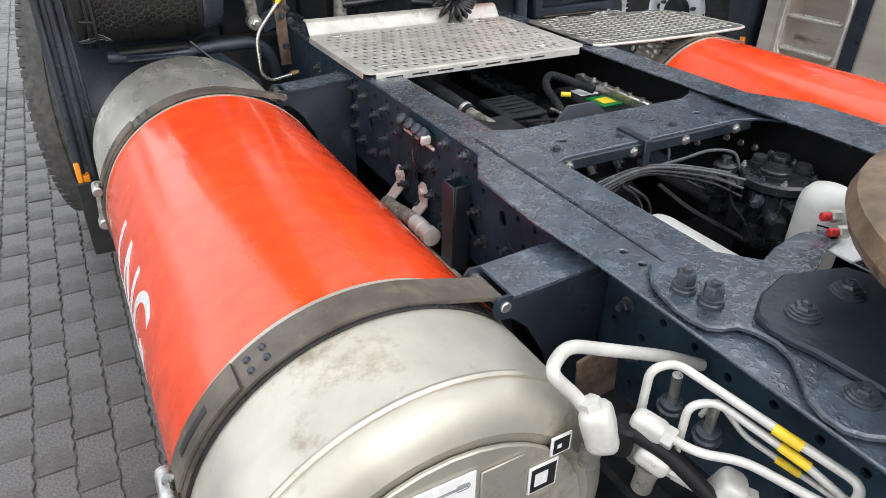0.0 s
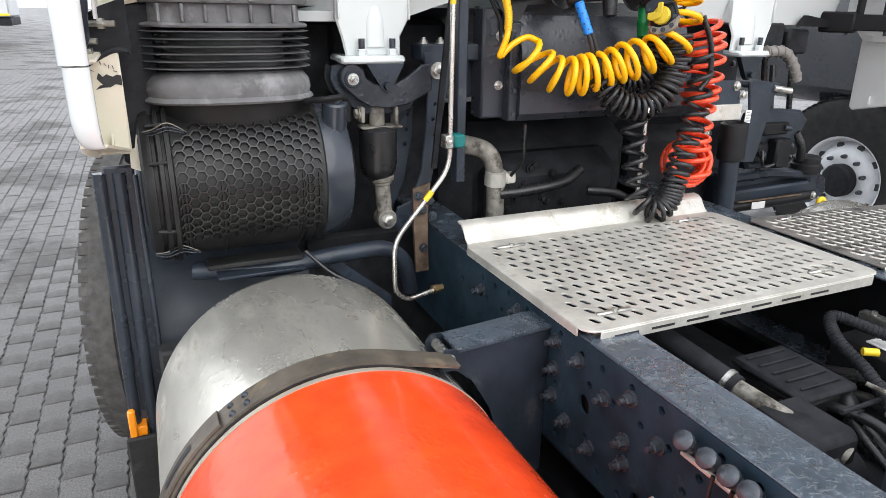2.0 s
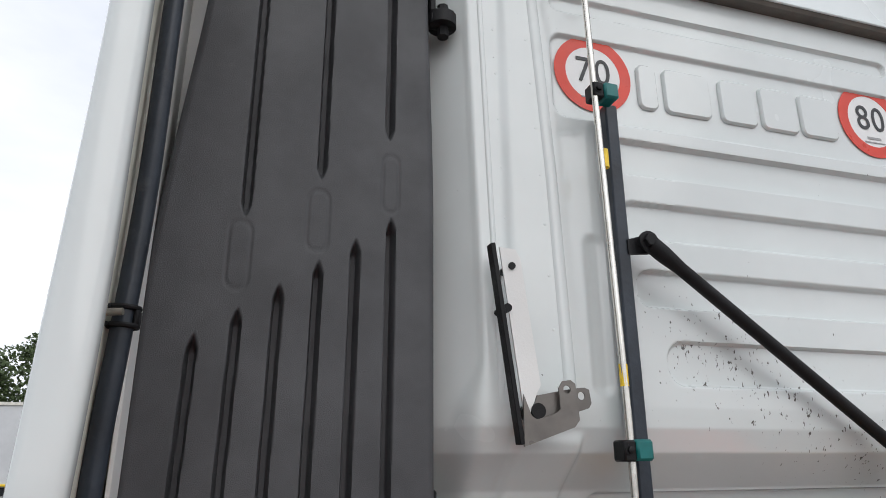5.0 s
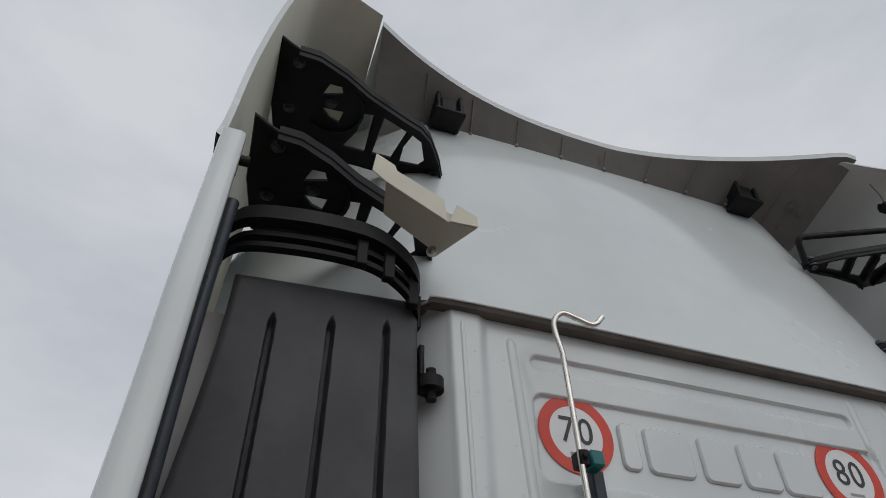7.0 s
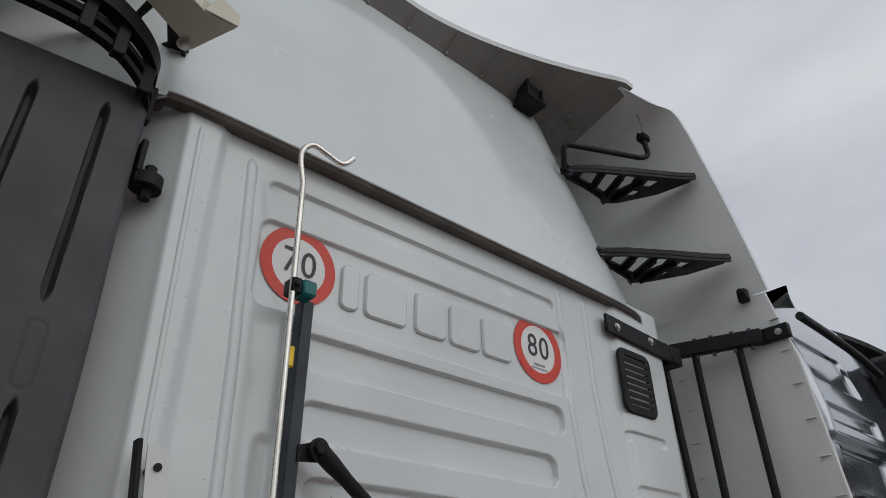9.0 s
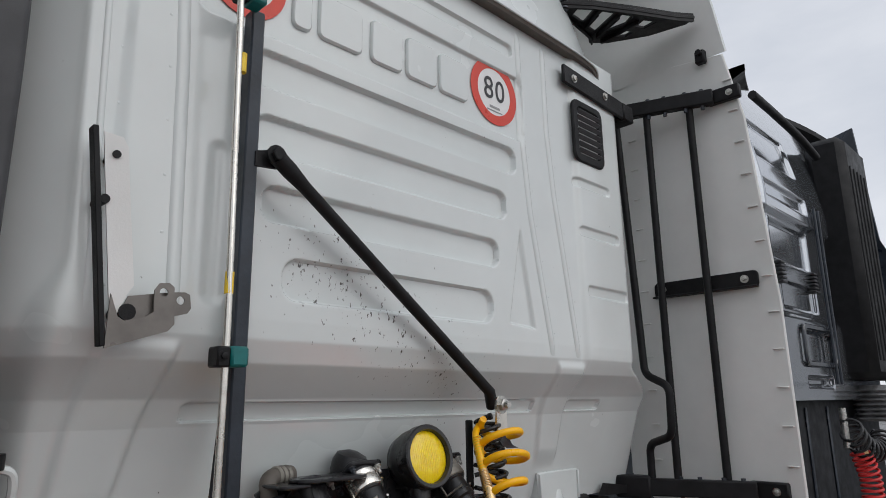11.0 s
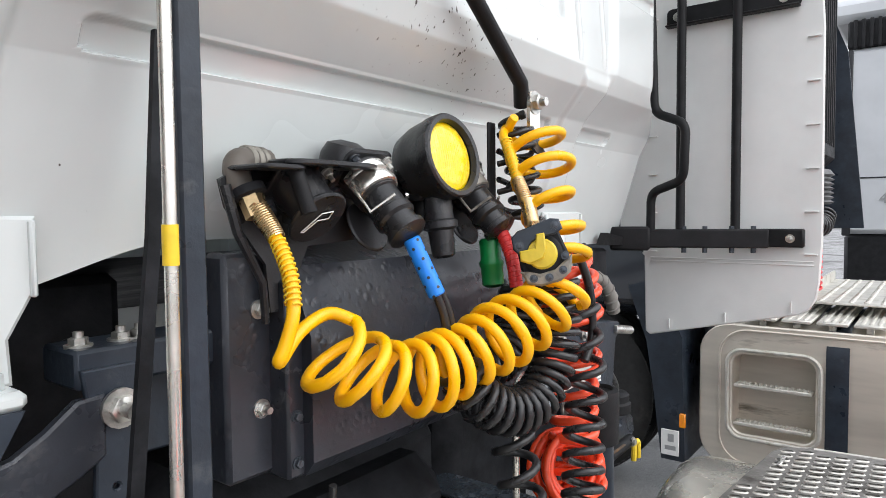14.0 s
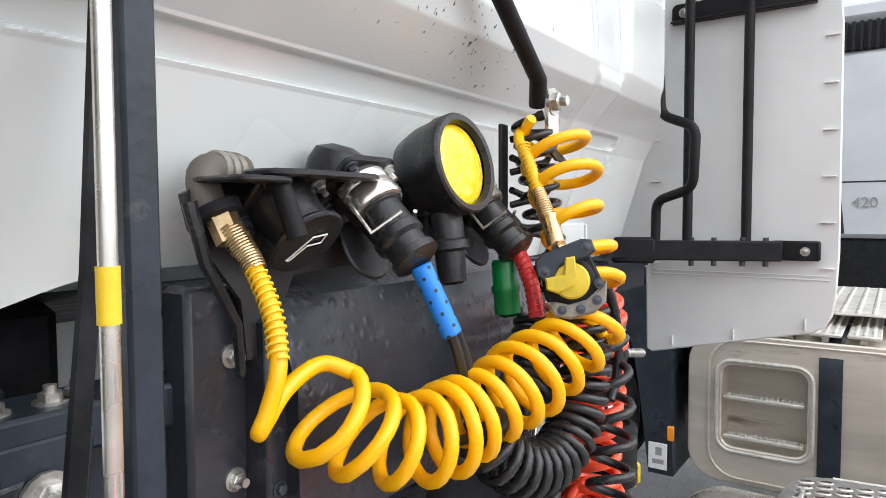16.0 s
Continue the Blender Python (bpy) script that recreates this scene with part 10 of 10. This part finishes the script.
nch = thing("lorry_chassis", "dark chassis rails of the neighbouring lorry", "chassis", (NX, 0.1, 0.78))
for x in (4.45, 5.2):
    bm = B()
    add_box(bm, (x, -3.0, 0.78), (x + 0.09, 3.2, 1.06), 0.006)
    part("rail", bm, FRAME, nch)

# ---- white lorry further off ----
far = thing("far_cab", "white lorry cab standing two bays away", "lorry cab", (9.9, 1.7, GROUND))
bm = B()
add_box(bm, (8.82, 0.75, 1.42), (11.1, 2.72, 3.42), 0.05)
part("body", bm, TRAILER, far)
bm = B()
for k in range(26):
    add_box(bm, (8.79, 0.8 + k * 0.073, 3.42), (8.83, 0.835 + k * 0.073, 3.72), 0.004)
add_box(bm, (8.83, 0.75, 3.42), (11.1, 2.72, 3.72), 0.02)
part("roof_band", bm, BLACKP, far, "corrugated black roof band")
bm = B()
add_box(bm, (8.85, 0.7, 3.72), (11.1, 2.9, 3.98), 0.08)
part("air_deflector", bm, TRAILER, far)
bm = B()
add_box(bm, (8.86, 0.7, 0.62), (11.1, 2.72, 1.42), 0.04)
part("lower_body", bm, BLACKP, far)
bm = B()
add_box(bm, (8.815, 0.8, 2.02), (8.822, 2.68, 2.035), 0.001)
add_box(bm, (8.80, 2.66, 1.40), (8.83, 2.74, 3.40), 0.01)
part("door_gap", bm, INK, far)
me = text_mesh("420", 0.16, 0.01)
me.transform(plane_matrix((8.812, 2.28, 1.80), (0, -1, 0), (0, 0, 1)))
bm = B()
bm.from_mesh(me)
part("badge", bm, GREYINK, far, "grey numerals 420", 0)
wheel((9.05, 2.0, GROUND + 0.497), 0, -1, WHEELW, "dark front wheel of the white lorry far off")

# ---- distance on the open side of the yard ----
tr = thing("box_trailer", "long white box trailer parked across the yard", "trailer", (-11, 31, GROUND))
bm = B()
add_box(bm, (-21.0, 29.8, 1.15), (-4.0, 32.3, 4.1), 0.05)
part("box_body", bm, TRAILER, tr)
bm = B()
add_box(bm, (-21.0, 29.76, 1.18), (-4.0, 29.80, 1.26), 0.01)
part("yellow_line", bm, YTAPE, tr, "yellow marking line")
bm = B()
add_box(bm, (-21.0, 29.9, 0.85), (-4.0, 32.2, 1.13), 0.03)
part("underframe", bm, DARK, tr)
bm = B()
add_box(bm, (-21.0, 29.74, 3.98), (-4.0, 29.80, 4.10), 0.01)
part("top_rail", bm, ALU, tr)
bm = B()
for x in (-7.0, -9.5):
    add_box(bm, (x, 29.74, 0.92), (x + 0.5, 29.80, 1.04), 0.02)
part("tail_lamp", bm, REDS, tr, "red lamps")
for k, x in enumerate((-5.6, -6.9, -8.2, -15.0, -16.3)):
    bm = B()
    add_lathe(bm, [(0.25, -0.15), (0.48, -0.14), (0.5, -0.1), (0.5, 0.1), (0.48, 0.14), (0.25, 0.15)], (x, 30.1, GROUND + 0.5), (0, 1, 0), 32)
    part("wheel", bm, RUBBER, tr)
bm = B()
add_cyl(bm, (-9.6, 46, GROUND), (-9.6, 46, 11), 0.09, 0.05, seg=10)
solo("light_mast", bm, ZINC, "thin grey light mast beyond the yard", "mast")


def tree(x, y, h, seed):
    rnd = random.Random(seed)
    tr_ = thing("tree", "green broad-leaved tree beyond the yard", "tree", (x, y, GROUND), "trees")
    bm = B()
    add_tube(bm, [(x, y, GROUND), (x + 0.1, y, GROUND + h * 0.35), (x, y, GROUND + h * 0.8)], 0.2, 8, False, [0.28, 0.2, 0.06])
    for k in range(7):
        a = rnd.uniform(0, 6.28)
        z = GROUND + h * rnd.uniform(0.3, 0.6)
        add_tube(bm, [(x, y, z), (x + 1.2 * math.cos(a), y + 1.2 * math.sin(a), z + 1.0), (x + 2.0 * math.cos(a), y + 2.0 * math.sin(a), z + 2.0)], 0.06, 6, False, [0.10, 0.07, 0.03])
    part("trunk", bm, BARK, tr_)
    bm = B()
    for k in range(2600):
        a, e = rnd.uniform(0, 6.28), rnd.uniform(-0.9, 1.55)
        lobe = 0.75 + 0.25 * math.sin(a * 3 + seed) * math.cos(e * 4 + seed)
        r = h * 0.34 * lobe * rnd.uniform(0.45, 1.0) ** 0.5
        p = V((x + r * math.cos(a) * math.cos(e), y + r * math.sin(a) * math.cos(e), GROUND + h * 0.66 + r * 1.05 * math.sin(e)))
        u = V((rnd.uniform(-1, 1), rnd.uniform(-1, 1), rnd.uniform(-1, 1))).normalized()
        w = u.orthogonal().normalized()
        s = rnd.uniform(0.10, 0.22)
        add_mesh(bm, [p - u * s, p + w * s * 0.6, p + u * s, p - w * s * 0.6], [(0, 1, 2, 3)])
    tagged(part("crown", bm, LEAF, tr_, "", 0, False), kind="stuff")


for k, (x, y, h) in enumerate(((-17.5, 55, 10), (-14.2, 58, 11.5), (-11.5, 54, 9.0), (-21, 60, 12), (-8.5, 60, 10.5), (-25.5, 62, 12.5), (-5, 62, 9.5))):
    tree(x, y, h, k + 3)


# ---- paving ----
pave = tagged(new("pavement"), "grey concrete block paving, damp, laid in running bond", "pavement", kind="structure")
PW, PL, GAP = 0.1000, 0.2000, 0.0060


def block_outline():
    """A block with wavy long sides, as interlocking pavers have."""
    hx, hy = PW / 2 - GAP / 2, PL / 2 - GAP / 2
    wave = [0.0, 0.0042, -0.0040, 0.0036, -0.0042, 0.0040, -0.0036, 0.0]
    up = [(hx + w, -hy + 2 * hy * k / 7) for k, w in enumerate(wave)]
    down = [(-hx + w, hy - 2 * hy * k / 7) for k, w in enumerate(reversed(wave))]
    return up + down


BLOCK = block_outline()


def paver_verts(cx, cy, hz):
    c = 0.003
    low = [(cx + x, cy + y, GROUND - 0.012) for x, y in BLOCK]
    mid = [(cx + x, cy + y, hz - c) for x, y in BLOCK]
    top = [(cx + x * 0.93, cy + y * 0.968, hz) for x, y in BLOCK]
    return low + mid + top


NBK = len(BLOCK)
PF = [(r * NBK + k, r * NBK + (k + 1) % NBK, (r + 1) * NBK + (k + 1) % NBK, (r + 1) * NBK + k) for r in range(2) for k in range(NBK)] + [tuple(range(2 * NBK, 3 * NBK))]
one = bpy.data.meshes.new("paver")
one.from_pydata([(x, y, z - GROUND) for x, y, z in paver_verts(0, 0, GROUND)], [], PF)
one.materials.append(PAVER)
rnd = random.Random(2)
verts, faces, count = [], [], 0
for i in range(-62, 12):
    cx = -0.05 + i * PW
    for j in range(-4, 130):
        cy = j * PL + (PL / 2 if i % 2 else 0)
        if cx < -1.2 - 0.22 * max(0, cy):
            continue
        if cx > 0.15 and (cy < 1.5 or cy > 3.4):
            continue
        hz = GROUND + rnd.uniform(-0.0025, 0.0015)
        if -0.75 < cx < -0.1 and 1.4 < cy < 5.2 and count < 300:
            count += 1
            p = new("paver", one)
            p.parent = pave
            p.location = (cx + rnd.uniform(-0.0015, 0.0015), cy + rnd.uniform(-0.004, 0.004), hz)
            p.rotation_euler = (rnd.uniform(-0.006, 0.006), rnd.uniform(-0.008, 0.008), rnd.uniform(-0.01, 0.01))
        else:
            n = len(verts)
            verts += paver_verts(cx + rnd.uniform(-0.0018, 0.0018), cy + rnd.uniform(-0.004, 0.004), hz)
            faces += [tuple(n + k for k in f) for f in PF]
me = bpy.data.meshes.new("paving_field")
me.from_pydata(verts, [], faces)
me.materials.append(PAVER)
field = new("paving_field", me)
field.parent = pave
tagged(field, kind="stuff")
# plain paved ground out to the fence line
bm = B()
add_mesh(bm, [(-160, 26.2, GROUND - 0.004), (160, 26.2, GROUND - 0.004), (160, 260, GROUND - 0.004), (-160, 260, GROUND - 0.004)], [(0, 1, 2, 3)])
add_mesh(bm, [(1.15, -20, GROUND - 0.004), (60, -20, GROUND - 0.004), (60, 26.19, GROUND - 0.004), (1.15, 26.19, GROUND - 0.004)], [(0, 1, 2, 3)])
add_mesh(bm, [(-160, -20, GROUND - 0.008), (1.14, -20, GROUND - 0.008), (1.14, 26.19, GROUND - 0.008), (-160, 26.19, GROUND - 0.008)], [(0, 1, 2, 3)])
part("far_paving", bm, PAVER, pave, "", 0)
